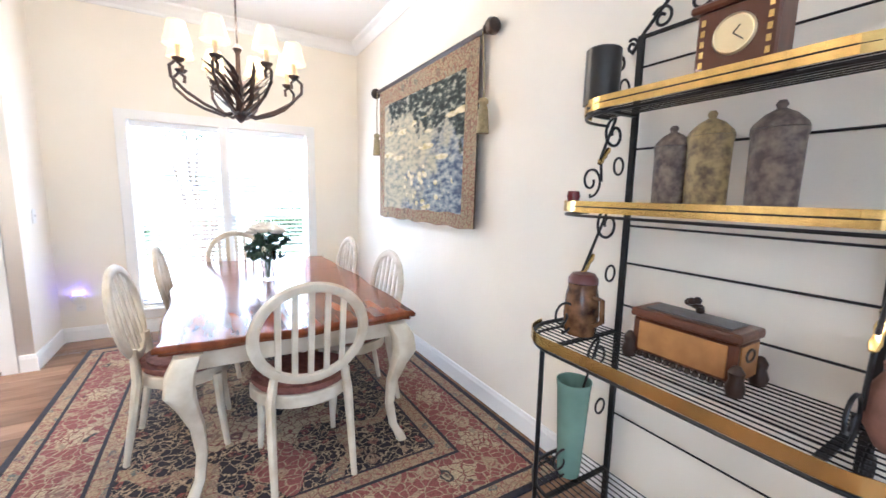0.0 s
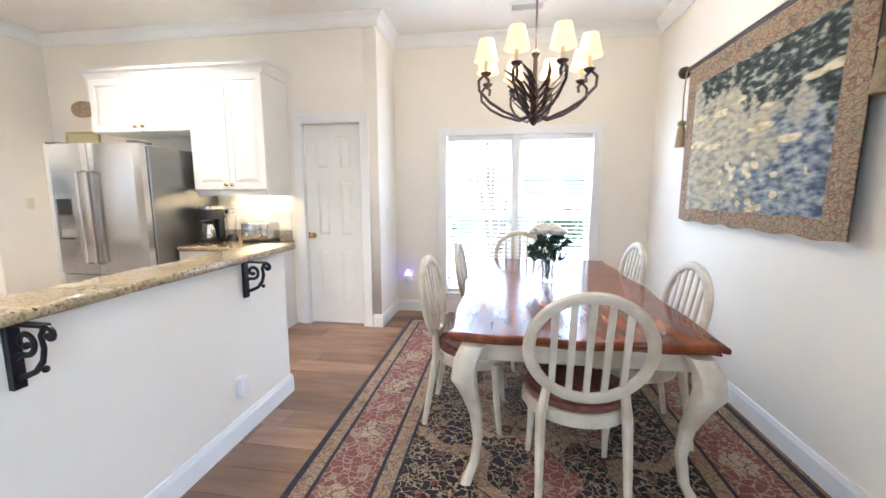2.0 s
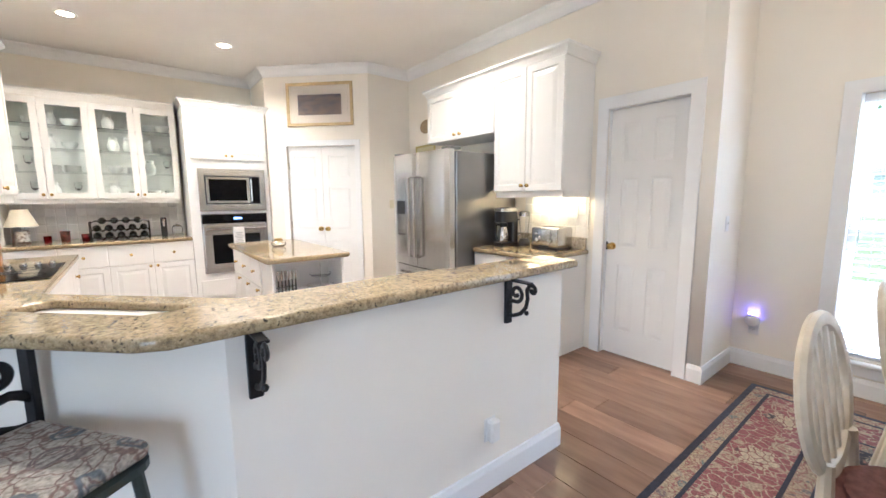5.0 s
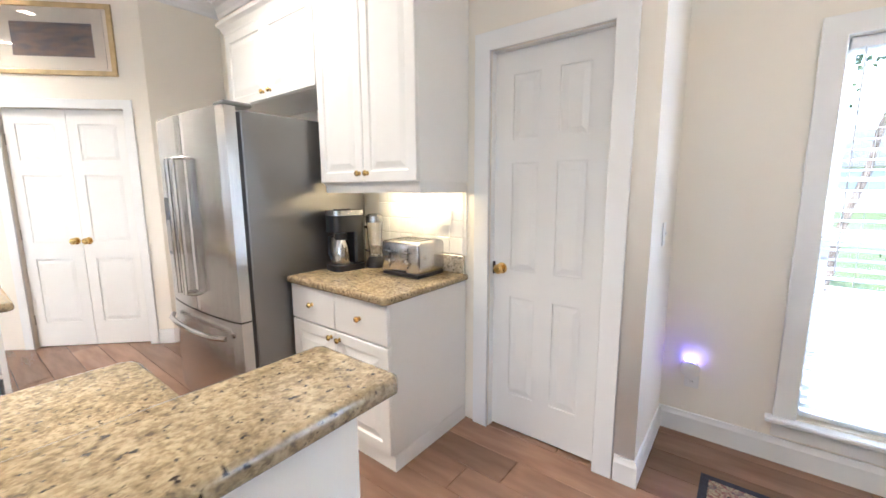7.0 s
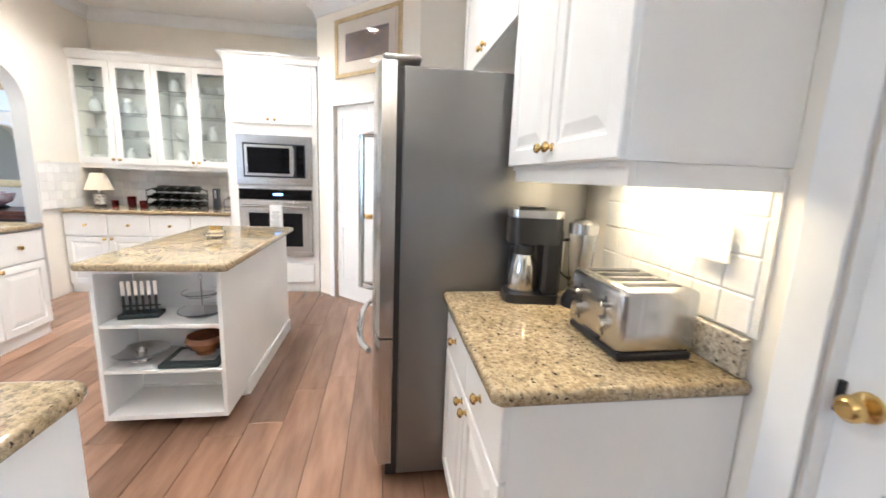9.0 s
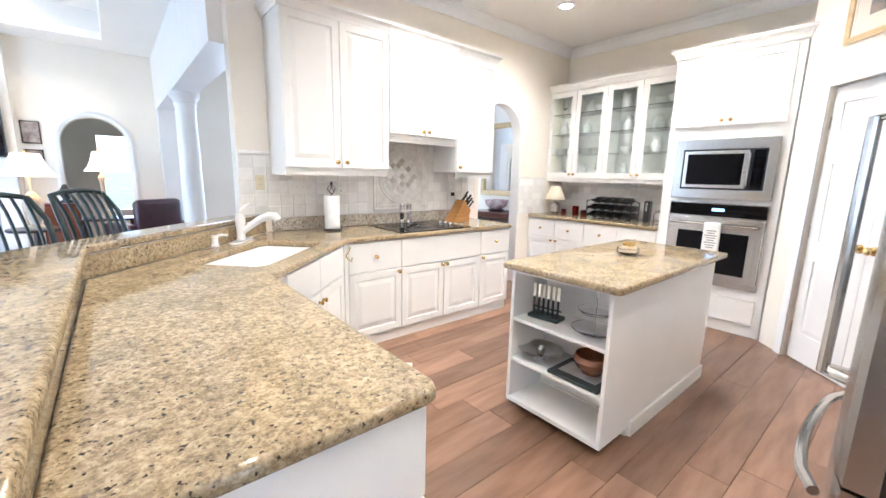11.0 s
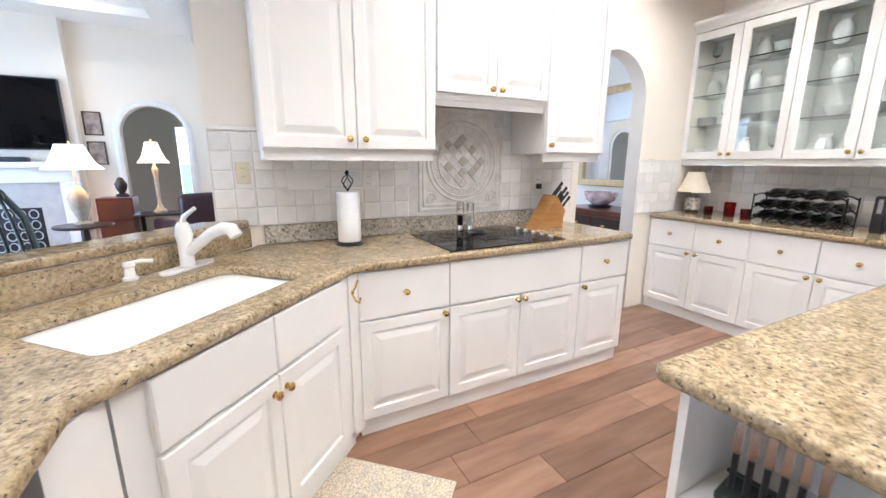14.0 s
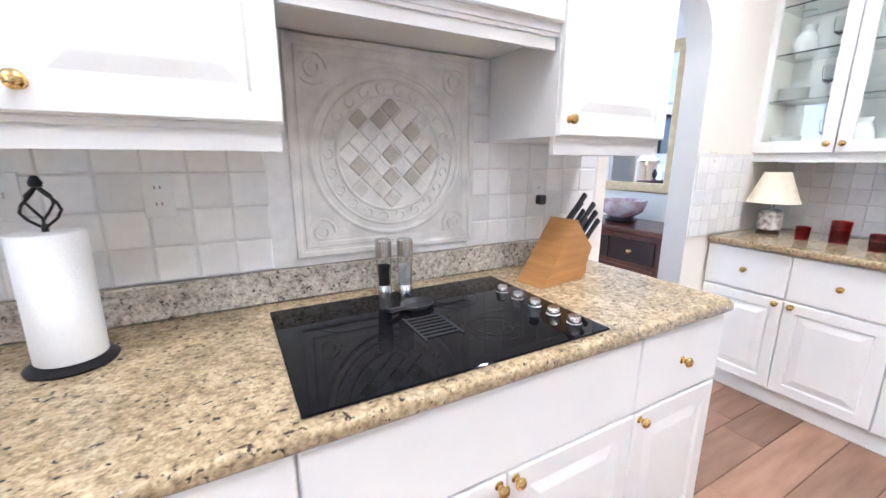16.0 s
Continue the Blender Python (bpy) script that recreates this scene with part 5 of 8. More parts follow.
Y0, Y1, Z0, Z1 = -0.85, 0.86, 1.19, 2.40
NY, NZ = 36, 24
bm = bm_new()
grid = [[None] * (NZ + 1) for _ in range(NY + 1)]
bgrid = [[None] * (NZ + 1) for _ in range(NY + 1)]
for i in range(NY + 1):
    for j in range(NZ + 1):
        s, q = i / NY, j / NZ
        sag = -0.012 * math.sin(s * math.pi * 5) ** 2 * (1 - q)
        x = -0.05 - 0.012 * math.sin(s * 17) * (1 - q) - 0.012 * (1 - q)
        p = (x, Y0 + (Y1 - Y0) * s, Z0 + (Z1 - Z0) * q + sag)
        grid[i][j] = bm.verts.new(p)
        bgrid[i][j] = bm.verts.new((p[0] + 0.008, p[1], p[2]))
for i in range(NY):
    for j in range(NZ):
        f = bm.faces.new((grid[i][j], grid[i + 1][j], grid[i + 1][j + 1], grid[i][j + 1]))
        s, q = (i + 0.5) / NY, (j + 0.5) / NZ
        f.material_index = 1 if 0.08 < s < 0.92 and 0.10 < q < 0.88 else 0
        f = bm.faces.new((bgrid[i][j], bgrid[i][j + 1], bgrid[i + 1][j + 1], bgrid[i + 1][j]))
        f.material_index = 2
for i in range(NY):
    for j in (0, NZ):
        bm.faces.new((grid[i][j], bgrid[i][j], bgrid[i + 1][j], grid[i + 1][j]))
for j in range(NZ):
    for i in (0, NY):
        bm.faces.new((grid[i][j], grid[i][j + 1], bgrid[i][j + 1], bgrid[i][j])).material_index = 2
part("cloth", bm, [T_BORD, lily_mat(), T_BACK], tp)
DWOOD = M("dark_walnut", (0.035, 0.018, 0.012), 0.3, var=0.3, vscale=10)
bm = bm_new()
cyl(bm, (-0.045, Y0 - 0.05, 2.42), (-0.045, Y1 + 0.05, 2.42), 0.018, n=12)
part("rod", bm, DWOOD, tp, smooth=True)
for yy, sg in ((Y0 - 0.05, -1), (Y1 + 0.05, 1)):
    bm = bm_new()
    lathe(bm, [(0.018, 0.0), (0.032, 0.01), (0.024, 0.025), (0.045, 0.045), (0.052, 0.07), (0.042, 0.095), (0.0, 0.108)], n=16)
    rot(bm, bm.verts, Matrix.Translation((-0.045, yy, 2.42)) @ Matrix.Rotation(radians(-90 * sg), 4, "X"))
    part("finial", bm, DWOOD, tp, smooth=True)
    bm = bm_new()
    tube(bm, [(-0.06, yy - 0.01 * sg, 2.41), (-0.06, yy + 0.012 * sg, 2.2), (-0.055, yy + 0.014 * sg, 2.02)], 0.005, n=6)
    lathe(bm, [(0.008, 2.02), (0.028, 2.01), (0.034, 1.99), (0.022, 1.97), (0.030, 1.95), (0.042, 1.80), (0.0, 1.80)], at=(-0.058, yy + 0.014 * sg, 0), n=14)
    part("tassel", bm, M("gold_tassel", (0.38, 0.30, 0.16), 0.8, var=0.3, vscale=60, bump=0.5, bscale=200), tp, smooth=True)

# ceiling vent, nightlight, sockets
cv = tagged(thing("ceiling_vent", 0.59, 4.90, H), "white metal ceiling air vent", "vent")
slab("frame", [rect(-0.165, -0.085, 0.165, 0.085), rect(-0.14, -0.06, 0.14, 0.06)], 0.008, TRIM, cv, 0.002, Matrix.Translation((0, 0, -0.0085)))
for i in range(9):
    bm = bm_new()
    box(bm, -0.14, -0.007, -0.001, 0.14, 0.007, 0.001)
    rot(bm, bm.verts, Matrix.Translation((0, -0.054 + 0.0135 * i, -0.006)) @ Matrix.Rotation(radians(40), 4, "X"))
    part("slat", bm, TRIM, cv)
bx("backing", (-0.14, -0.06, -0.0015, 0.14, 0.06, -0.0005), BLACK, cv)
PLATE = M("wall_plate", (0.82, 0.81, 0.78), 0.35, var=0.02)
BEIGE = M("beige_plate", (0.72, 0.66, 0.48), 0.4, var=0.05)
DK = M("socket_slot", (0.05, 0.05, 0.05), 0.6, var=0.1)


def plate(x, y, z, rz, w=0.07, h=0.115, kind="outlet", mat=None, label="", gangs=1):
    t = tagged(thing("wall_" + kind, x, y, z, rz), label or ("white electrical outlet plate on the wall" if kind == "outlet" else "white light switch plate on the wall"), kind)
    bx("cover", (-w / 2, -0.006, -h / 2, w / 2, -0.0005, h / 2), mat or PLATE, t, 0.002)
    for g in range(gangs):
        gx = (g - (gangs - 1) / 2) * 0.046
        if kind == "outlet":
            for dz in (-0.022, 0.022):
                bx("socket", (gx - 0.016, -0.0075, dz - 0.013, gx + 0.016, -0.0062, dz + 0.013), mat or PLATE, t, 0.0005)
                bm = bm_new()
                for sx in (-0.006, 0.006):
                    box(bm, gx + sx - 0.0012, -0.0082, dz - 0.002, gx + sx + 0.0012, -0.0076, dz + 0.007)
                part("slot", bm, DK, t)
        else:
            bx("toggle", (gx - 0.005, -0.016, -0.004, gx + 0.005, -0.0062, 0.012), mat or PLATE, t, 0.001)
    return t


plate(-0.69, 5.459, 0.34, 0)
nl = tagged(thing("night_light", -0.70, 5.452, 0.40), "round white plug-in night light glowing violet", "night light")
bm = bm_new()
lathe(bm, [(0.0, 0.055), (0.03, 0.053), (0.046, 0.04), (0.048, 0.012), (0.04, 0.0)], n=22)
rot(bm, bm.verts, Matrix.Rotation(radians(90), 4, "X"))
part("body", bm, PLATE, nl, smooth=True)
bx("glow_strip", (-0.03, -0.028, 0.047, 0.03, -0.006, 0.056), emit("violet_glow", (0.22, 0.16, 1.0), 8), nl, 0.002)
plate(-0.839, 5.12, 1.18, 90, kind="switch")
of = plate(-1.068, 2.845, 0.31, 90, label="white outlet with a plug-in freshener on the bar wall")
bx("plug_in", (-0.03, -0.05, -0.05, 0.03, -0.008, 0.06), PLATE, of, 0.01)
plate(1.9585, 4.95, 0.34, -90)


# ---- windows: an added, unseen one in the living room, and the formal room's ----
def sash_window(name, m, w, z0, z1, n):
    t = tagged(new(name), kind="structure")
    t.matrix_world = m
    slab("window_frame", [rect(-w / 2, z0, w / 2, z1), rect(-w / 2 + 0.05, z0 + 0.05, w / 2 - 0.05, z1 - 0.05)], 0.06, TRIM, t, 0.004, XZ)
    for k in range(1, n):
        x = -w / 2 + w * k / n
        bx("mullion", (x - 0.025, -0.05, z0 + 0.051, x + 0.025, -0.01, z1 - 0.051), TRIM, t, 0.004)
    zm = (z0 + z1) / 2
    for k in range(n):
        xa, xb = -w / 2 + w * k / n + 0.03, -w / 2 + w * (k + 1) / n - 0.03
        bx("meeting_rail", (xa, -0.048, zm - 0.02, xb, -0.012, zm + 0.02), TRIM, t, 0.003)
    bx("window_sill", (-w / 2 - 0.05, -0.20, z0 - 0.03, w / 2 + 0.05, -0.061, z0 - 0.001), TRIM, t, 0.006)


sash_window("window_2", pose(2.08, -1.8, 0, 0, 0, -90), 2.598, 0.302, 2.498, 3)
sash_window("window_3", pose(-4.4, -4.32, 0, 0, 0, 180), 2.598, 0.502, 2.498, 3)

# ---- kitchen: sink, taps, lights ----
sn = thing("kitchen_sink", 0, 0, 0, 0, "white double-bowl enamel sink set under the granite", "sink")
for u0, u1 in ((SU0, SM - 0.012), (SM + 0.012, SU1)):
    bm = bm_new()
    o_, i_ = rrect(u0 - 0.012, SV0 - 0.012, u1 + 0.012, SV1 + 0.012, 0.05), rrect(u0 + 0.004, SV0 + 0.004, u1 - 0.004, SV1 - 0.004, 0.05)
    b_ = rrect(u0 + 0.03, SV0 + 0.03, u1 - 0.03, SV1 - 0.03, 0.04)
    lv = [[bm.verts.new((*diag(*p), z)) for p in lp] for lp, z in ((o_, 0.874), (i_, 0.874), (i_, 0.86), (b_, 0.70))]
    for a, b in zip(lv, lv[1:]):
        for k in range(len(a)):
            bm.faces.new((a[k], a[(k + 1) % len(a)], b[(k + 1) % len(a)], b[k]))
    bm.faces.new(lv[-1])
    bw = part("bowl", bm, SINKW, sn, smooth=True)
    cx, cy = diag((u0 + u1) / 2, (SV0 + SV1) / 2)
    bm = bm_new()
    lathe(bm, [(0.0, 0.702), (0.03, 0.702), (0.036, 0.705), (0.04, 0.7035)], at=(cx, cy, 0), n=18)
    part("drain", bm, STEELH, bw)
fc = thing("kitchen_faucet", -2.02, 0.95, 0.916, -128, "white single-lever kitchen faucet with a pull-out spout", "faucet")
bm = bm_new()
prism(bm, rrect(-0.13, -0.032, 0.13, 0.032, 0.03), 0, 0.012)
part("base_plate", bm, SINKW, fc, smooth=True)
bm = bm_new()
lathe(bm, [(0.03, 0.012), (0.028, 0.05), (0.03, 0.12), (0.034, 0.15), (0.028, 0.185), (0.02, 0.20), (0.0, 0.205)], n=18)
part("body", bm, SINKW, fc, smooth=True)
bm = bm_new()
tube(bm, [(0, 0, 0.06), (0.0, -0.06, 0.105), (0.0, -0.14, 0.16), (0.0, -0.20, 0.182), (0, -0.235, 0.178), (0, -0.255, 0.150)], 0.02, n=12, radii=[0.022, 0.023, 0.025, 0.027, 0.029, 0.026])
part("spout", bm, SINKW, fc, smooth=True)
bm = bm_new()
tube(bm, [(0, 0, 0.195), (0.0, -0.012, 0.225), (0.0, -0.07, 0.262)], 0.011, n=8, radii=[0.013, 0.011, 0.009])
part("lever", bm, SINKW, fc, smooth=True)
sd = thing("soap_dispenser", -1.84, 1.06, 0.916, -128, "short white soap pump set in the worktop", "soap dispenser")
bm = bm_new()
lathe(bm, [(0.0, 0), (0.027, 0), (0.027, 0.012), (0.019, 0.016), (0.017, 0.05), (0.022, 0.056), (0.02, 0.072), (0, 0.075)], n=16)
part("body", bm, SINKW, sd, smooth=True)
bm = bm_new()
tube(bm, [(0, 0, 0.065), (0.03, -0.03, 0.072), (0.055, -0.055, 0.066)], 0.008, n=8)
part("spout", bm, SINKW, sd, smooth=True)

CANL = emit("lamp_lens", (1.0, 0.90, 0.76), 4)
# the can at (0.7, -0.6) is out of view, added to fill the dining side
for x, y in ((-5.11, 1.29), (-5.09, 2.60), (-2.67, 3.80), (-3.35, 2.69), (-3.6, 1.55), (-1.5, 2.2), (-0.7, -3.2), (0.7, -0.6), (-4.2, -1.6)):
    zc = H + 0.36 if (y < 0 and x > -1.4) else H
    rl = thing("recessed_light", x, y, zc, 0, "round recessed ceiling light, switched on", "ceiling light", "recessed ceiling lights")
    bm = bm_new()
    lathe(bm, [(0.062, -0.002), (0.062, -0.006), (0.085, -0.006), (0.09, -0.0005)], n=24)
    part("trim_ring", bm, TRIM, rl, smooth=True)
    bm = bm_new()
    lathe(bm, [(0.0, -0.003), (0.062, -0.003)], n=24)
    part("lens", bm, CANL, rl)
    d = bpy.data.lights.new("recessed_lamp", "SPOT")
    d.energy, d.color, d.spot_size, d.spot_blend, d.shadow_soft_size = (34 if y > 0.4 else 10), (1.0, 0.85, 0.65), radians(142), 0.8, 0.06
    lo = new("recessed_lamp", d)
    lo.matrix_world = look((x, y, zc - 0.02), (x, y, 0))
# under-cabinet lamp beside the refrigerator
uc = thing("under_cabinet_light", -2.11, 4.70, 1.425, 0, "slim warm strip light under the wall cabinet", "light")
bx("strip", (-0.25, -0.02, -0.004, 0.25, 0.02, 0.012), emit("strip_glow", (1.0, 0.74, 0.36), 2), uc)
area("under_cabinet_lamp", (-2.11, 4.68, 1.415), (-2.11, 4.72, 0.9), 0.5, 0.05, 0.9, (1.0, 0.74, 0.38))
# chandelier bulbs
pd = bpy.data.lights.new("chandelier_glow", "POINT")
pd.energy, pd.color, pd.shadow_soft_size = 8, (1.0, 0.80, 0.55), 0.3
po = new("chandelier_glow", pd)
po.matrix_world = pose(CHC[0], CHC[1], 2.5)

# ---- things on the cooktop run ----
ck = thing("cooktop", -3.585, 0.91, 0.916, 180, "black glass electric cooktop with chrome knobs", "cooktop")
bm = bm_new()
box(bm, -0.395, -0.275, 0, 0.395, 0.275, 0.006, 0.003)
part("glass_plate", bm, BGLASS, ck)
RING = M("burner_ring", (0.03, 0.03, 0.032), 0.15)
RING.node_tree.nodes["Principled BSDF"].inputs["Specular IOR Level"].default_value = 0.16
for x, y, r in ((-0.22, 0.12, 0.085), (-0.20, -0.13, 0.105), (0.13, 0.13, 0.09), (0.12, -0.13, 0.075)):
    bm = bm_new()
    for rr in (r, r * 0.62):
        tube(bm, [(x + rr * math.cos(2 * math.pi * k / 36), y + rr * math.sin(2 * math.pi * k / 36), 0.0061) for k in range(36)], 0.0009, n=5, closed=True)
    part("burner", bm, RING, ck)
bm = bm_new()
for i in range(7):
    box(bm, -0.10 + 0.0, -0.03 - 0.02 * i, 0.0062, 0.0, -0.022 - 0.02 * i, 0.009)
box(bm, -0.105, -0.165, 0.0062, -0.10, -0.01, 0.009)
box(bm, 0.0, -0.165, 0.0062, 0.005, -0.01, 0.009)
rot(bm, bm.verts, Matrix.Translation((0.03, 0.05, 0)))
part("vent_grille", bm, BLACK, ck)
for i in range(5):
    bm = bm_new()
    lathe(bm, [(0.021, 0.006), (0.021, 0.012), (0.018, 0.014), (0.018, 0.028), (0.015, 0.032), (0.0, 0.032)], at=(0.31 + 0.004 * i, 0.09 - 0.075 * i, 0), n=20)
    part("knob", bm, STEELH, ck, smooth=True)
for x, y, inner in ((-3.535, 0.665, (0.02, 0.018, 0.016)), (-3.60, 0.685, (0.82, 0.82, 0.80))):
    ml = thing("pepper_mill" if inner[0] < 0.5 else "salt_mill", x, y, 0.9225, 0, "steel and clear acrylic " + ("pepper" if inner[0] < 0.5 else "salt") + " mill on the cooktop", "mill")
    bm = bm_new()
    lathe(bm, [(0.0, 0), (0.024, 0), (0.024, 0.035), (0.021, 0.04)], n=20)
    part("base", bm, STEELH, ml, smooth=True)
    bm = bm_new()
    lathe(bm, [(0.0, 0.041), (0.017, 0.041), (0.020, 0.105), (0.0, 0.105)], n=16)
    part("filling", bm, M("mill_filling", inner, 0.8, var=0.3, vscale=90), ml)
    bm = bm_new()
    lathe(bm, [(0.021, 0.04), (0.025, 0.135), (0.0235, 0.135), (0.0195, 0.041)], n=20)
    part("cylinder", bm, GLASS, ml, smooth=True)
    bm = bm_new()
    lathe(bm, [(0.0, 0.136), (0.026, 0.136), (0.026, 0.185), (0.022, 0.19), (0.0, 0.19)], n=20)
    part("cap", bm, STEEL, ml, smooth=True)
sr = thing("spoon_rest", -3.59, 0.80, 0.923, 20, "glossy black spoon rest with a handle hole", "spoon rest")
bm = bm_new()
lathe(bm, [(0.0, 0.002), (0.04, 0.002), (0.055, 0.012), (0.057, 0.013), (0.042, 0.0), (0, 0.0)], n=24, sy=0.8)
tube(bm, [(0.05, 0, 0.010), (0.09, 0.0, 0.016), (0.115, 0, 0.018)], 0.009, n=8, flat=(1.5, 0.5))
part("dish", bm, BLACK, sr, smooth=True)
KB = M("oak_block", (0.42, 0.21, 0.06), 0.4, var=0.3, vscale=4, col2=(0.30, 0.14, 0.035), stretch=(1, 1, 9))
kb = thing("knife_block", -4.19, 0.76, 0.916, 188, "honey oak knife block full of black-handled knives", "knife block")
bm = bm_new()
prism(bm, [(-0.15, 0.0), (0.085, 0.0), (0.135, 0.115), (0.03, 0.23)], -0.06, 0.06)
rot(bm, bm.verts, XZ)
part("block", bm, KB, kb)
bx("front_step", (0.086, -0.035, 0, 0.15, 0.035, 0.075), KB, kb, 0.003)
kd = Vector((0.74, 0, 0.67)).normalized()
for i in range(4):
    for j in range(2 if i else 1):
        p = Vector((0.045 + 0.026 * i, (j - 0.5) * 0.055 if i else 0, 0.213 - 0.0285 * i))
        bm = bm_new()
        ln = 0.145 - 0.008 * i
        tube(bm, [p, p + kd * 0.02, p + kd * ln * 0.6, p + kd * ln], 0.011, n=8, radii=[0.009, 0.011, 0.010, 0.012], flat=(0.75, 1.1))
        hd = part("knife_handle", bm, BLACK, kb, smooth=True)
        bm = bm_new()
        cyl(bm, p - kd * 0.01, p + kd * 0.012, 0.010, n=8)
        part("bolster", bm, STEELH, hd, smooth=True)
pt = thing("paper_towel_holder", -2.78, 0.735, 0.916, 0, "black iron paper towel holder with a full white roll", "paper towel holder")
bm = bm_new()
lathe(bm, [(0.0, 0), (0.078, 0.0), (0.082, 0.006), (0.07, 0.014), (0, 0.016)], n=28)
part("base", bm, IRON, pt, smooth=True)
bm = bm_new()
lathe(bm, [(0.02, 0.018), (0.062, 0.018), (0.0635, 0.02), (0.0635, 0.293), (0.062, 0.295), (0.02, 0.295)], n=32)
part("paper_roll", bm, PAPER, pt, smooth=True)
bm = bm_new()
cyl(bm, (0, 0, 0.015), (0, 0, 0.31), 0.006, n=8)
for k in range(4):
    a = k * math.pi / 2
    tube(bm, [(0.004 * math.cos(a), 0.004 * math.sin(a), 0.305)] + [((0.004 + 0.03 * math.sin(math.pi * s)) * math.cos(a + 1.6 * s), (0.004 + 0.03 * math.sin(math.pi * s)) * math.sin(a + 1.6 * s), 0.305 + 0.08 * s) for s in (0.2, 0.4, 0.6, 0.8, 1.0)], 0.003, n=6)
lathe(bm, [(0.0, 0.383), (0.010, 0.387), (0.012, 0.395), (0.006, 0.408), (0, 0.41)], n=12)
part("post", bm, IRON, pt, "twisted iron finial", smooth=True)

plate(-2.275, 0.5355, 1.31, 180, kind="outlet", mat=BEIGE, label="beige cable plate on the tiled backsplash")
plate(-2.59, 0.5355, 1.27, 180, w=0.205, kind="switch", gangs=4, label="white four-gang light switch plate on the tiles")
plate(-2.955, 0.5355, 1.26, 180)
pg = plate(-4.28, 0.5355, 1.22, 180, label="white outlet with a small plugged-in adapter")
bx("adapter", (-0.02, -0.045, -0.045, 0.015, -0.008, -0.005), BLACK, pg, 0.006)
plate(-1.945, 4.789, 1.25, 0, w=0.12, kind="switch", gangs=2)
plate(-4.657, 4.50, 1.30, 90, kind="switch", mat=BEIGE, label="beige light switch plate beside the pantry")
plate(-6.385, 2.05, 1.16, 90, label="white outlet on the tiles above the worktop")
plate(-5.60, 0.522, 1.35, 180, kind="switch", label="beige switch plate beside the arch", mat=BEIGE)

# carved medallion panel
md = thing("carved_medallion_panel", -3.62, 0.522, 1.375, 180, "carved stone panel with a round mosaic behind the cooktop", "wall panel")
STONE = M("carved_stone", (0.80, 0.77, 0.715), 0.6, var=0.18, vscale=14, bump=0.6, bscale=26)
bx("back", (-0.325, -0.012, -0.325, 0.325, -0.0005, 0.335), STONE, md)
for i0, d0 in ((0.0, 0.022), (0.03, 0.018)):
    slab("frame", [rect(-0.328 + i0, -0.328 + i0, 0.328 - i0, 0.338 - i0), rect(-0.308 + i0, -0.308 + i0, 0.308 - i0, 0.318 - i0)], d0, STONE, md, 0.005, XZ)
bm = bm_new()
for r, w in ((0.265, 0.010), (0.235, 0.006), (0.185, 0.008), (0.04, 0.006)):
    tube(bm, [(r * math.cos(a), -0.014, r * math.sin(a)) for a in [2 * math.pi * i / 56 for i in range(56)]], w, n=6, closed=True)
for k in range(22):
    a = 2 * math.pi * k / 22
    c = Vector((0.21 * math.cos(a), -0.014, 0.21 * math.sin(a)))
    tube(bm, [c + Vector((0.016 * math.cos(a + t), 0, 0.016 * math.sin(a + t))) for t in (0.0, 1.2, 2.4, 3.6, 4.6)], 0.0045, n=5)
for sx in (-1, 1):
    for sz in (-1, 1):
        for rr, tt in ((0.045, 0.0), (0.022, 1.5)):
            tube(bm, [(sx * 0.245 + rr * math.cos(t + tt), -0.014, sz * 0.25 + rr * math.sin(t + tt)) for t in [0.6 * i for i in range(10)]], 0.0055, n=5)
part("relief", bm, STONE, md, smooth=True)
MT = [M("mosaic_tile", c, 0.45, var=0.2, vscale=30, rnd=0.10) for c in ((0.84, 0.81, 0.76), (0.52, 0.47, 0.39), (0.74, 0.70, 0.63))]
mrng = random.Random(5)
for i in range(-3, 4):
    for j in range(-3, 4):
        x, z = (i - j) * 0.0375, (i + j) * 0.0375
        if math.hypot(x, z) < 0.165:
            bm = bm_new()
            panel_front(bm, -0.0245, 0.0245, -0.0245, 0.0245, -0.0185, [(0, 0.003), (0.003, 0)], 0.007)
            rot(bm, bm.verts, Matrix.Translation((x, 0, z)) @ Matrix.Rotation(radians(45), 4, "Y"))
            part("mosaic_tile", bm, MT[1] if mrng.random() < 0.33 else mrng.choice((MT[0], MT[0], MT[2])), md)

# ---- beside the refrigerator ----
cf = thing("coffee_maker", -2.475, 4.50, 0.916, -8, "black coffee maker with a steel thermal carafe", "coffee maker")
bm = bm_new()
prism(bm, rrect(-0.10, -0.15, 0.10, 0.10, 0.04), 0, 0.035)
part("base", bm, BLACK, cf, smooth=True)
bx("tower", (-0.085, 0.015, 0.035, 0.085, 0.10, 0.30), BLACK, cf, 0.015)
bm = bm_new()
prism(bm, rrect(-0.095, -0.145, 0.095, 0.10, 0.05), 0.235, 0.335)
part("brew_head", bm, BLACK, cf, smooth=True)
bm = bm_new()
prism(bm, rrect(-0.097, -0.147, 0.097, 0.102, 0.05), 0.336, 0.365)
part("top_band", bm, STEEL, cf, smooth=True)
bm = bm_new()
box(bm, -0.02, -0.10, 0.366, 0.02, 0.02, 0.374, 0.003)
part("lid_tab", bm, BLACK, cf)
bm = bm_new()
lathe(bm, [(0.0, 0.036), (0.068, 0.036), (0.072, 0.05), (0.062, 0.14), (0.045, 0.185), (0.0, 0.186)], at=(0, -0.06, 0), n=24)
cr = part("carafe", bm, STEELH, cf, smooth=True)
bm = bm_new()
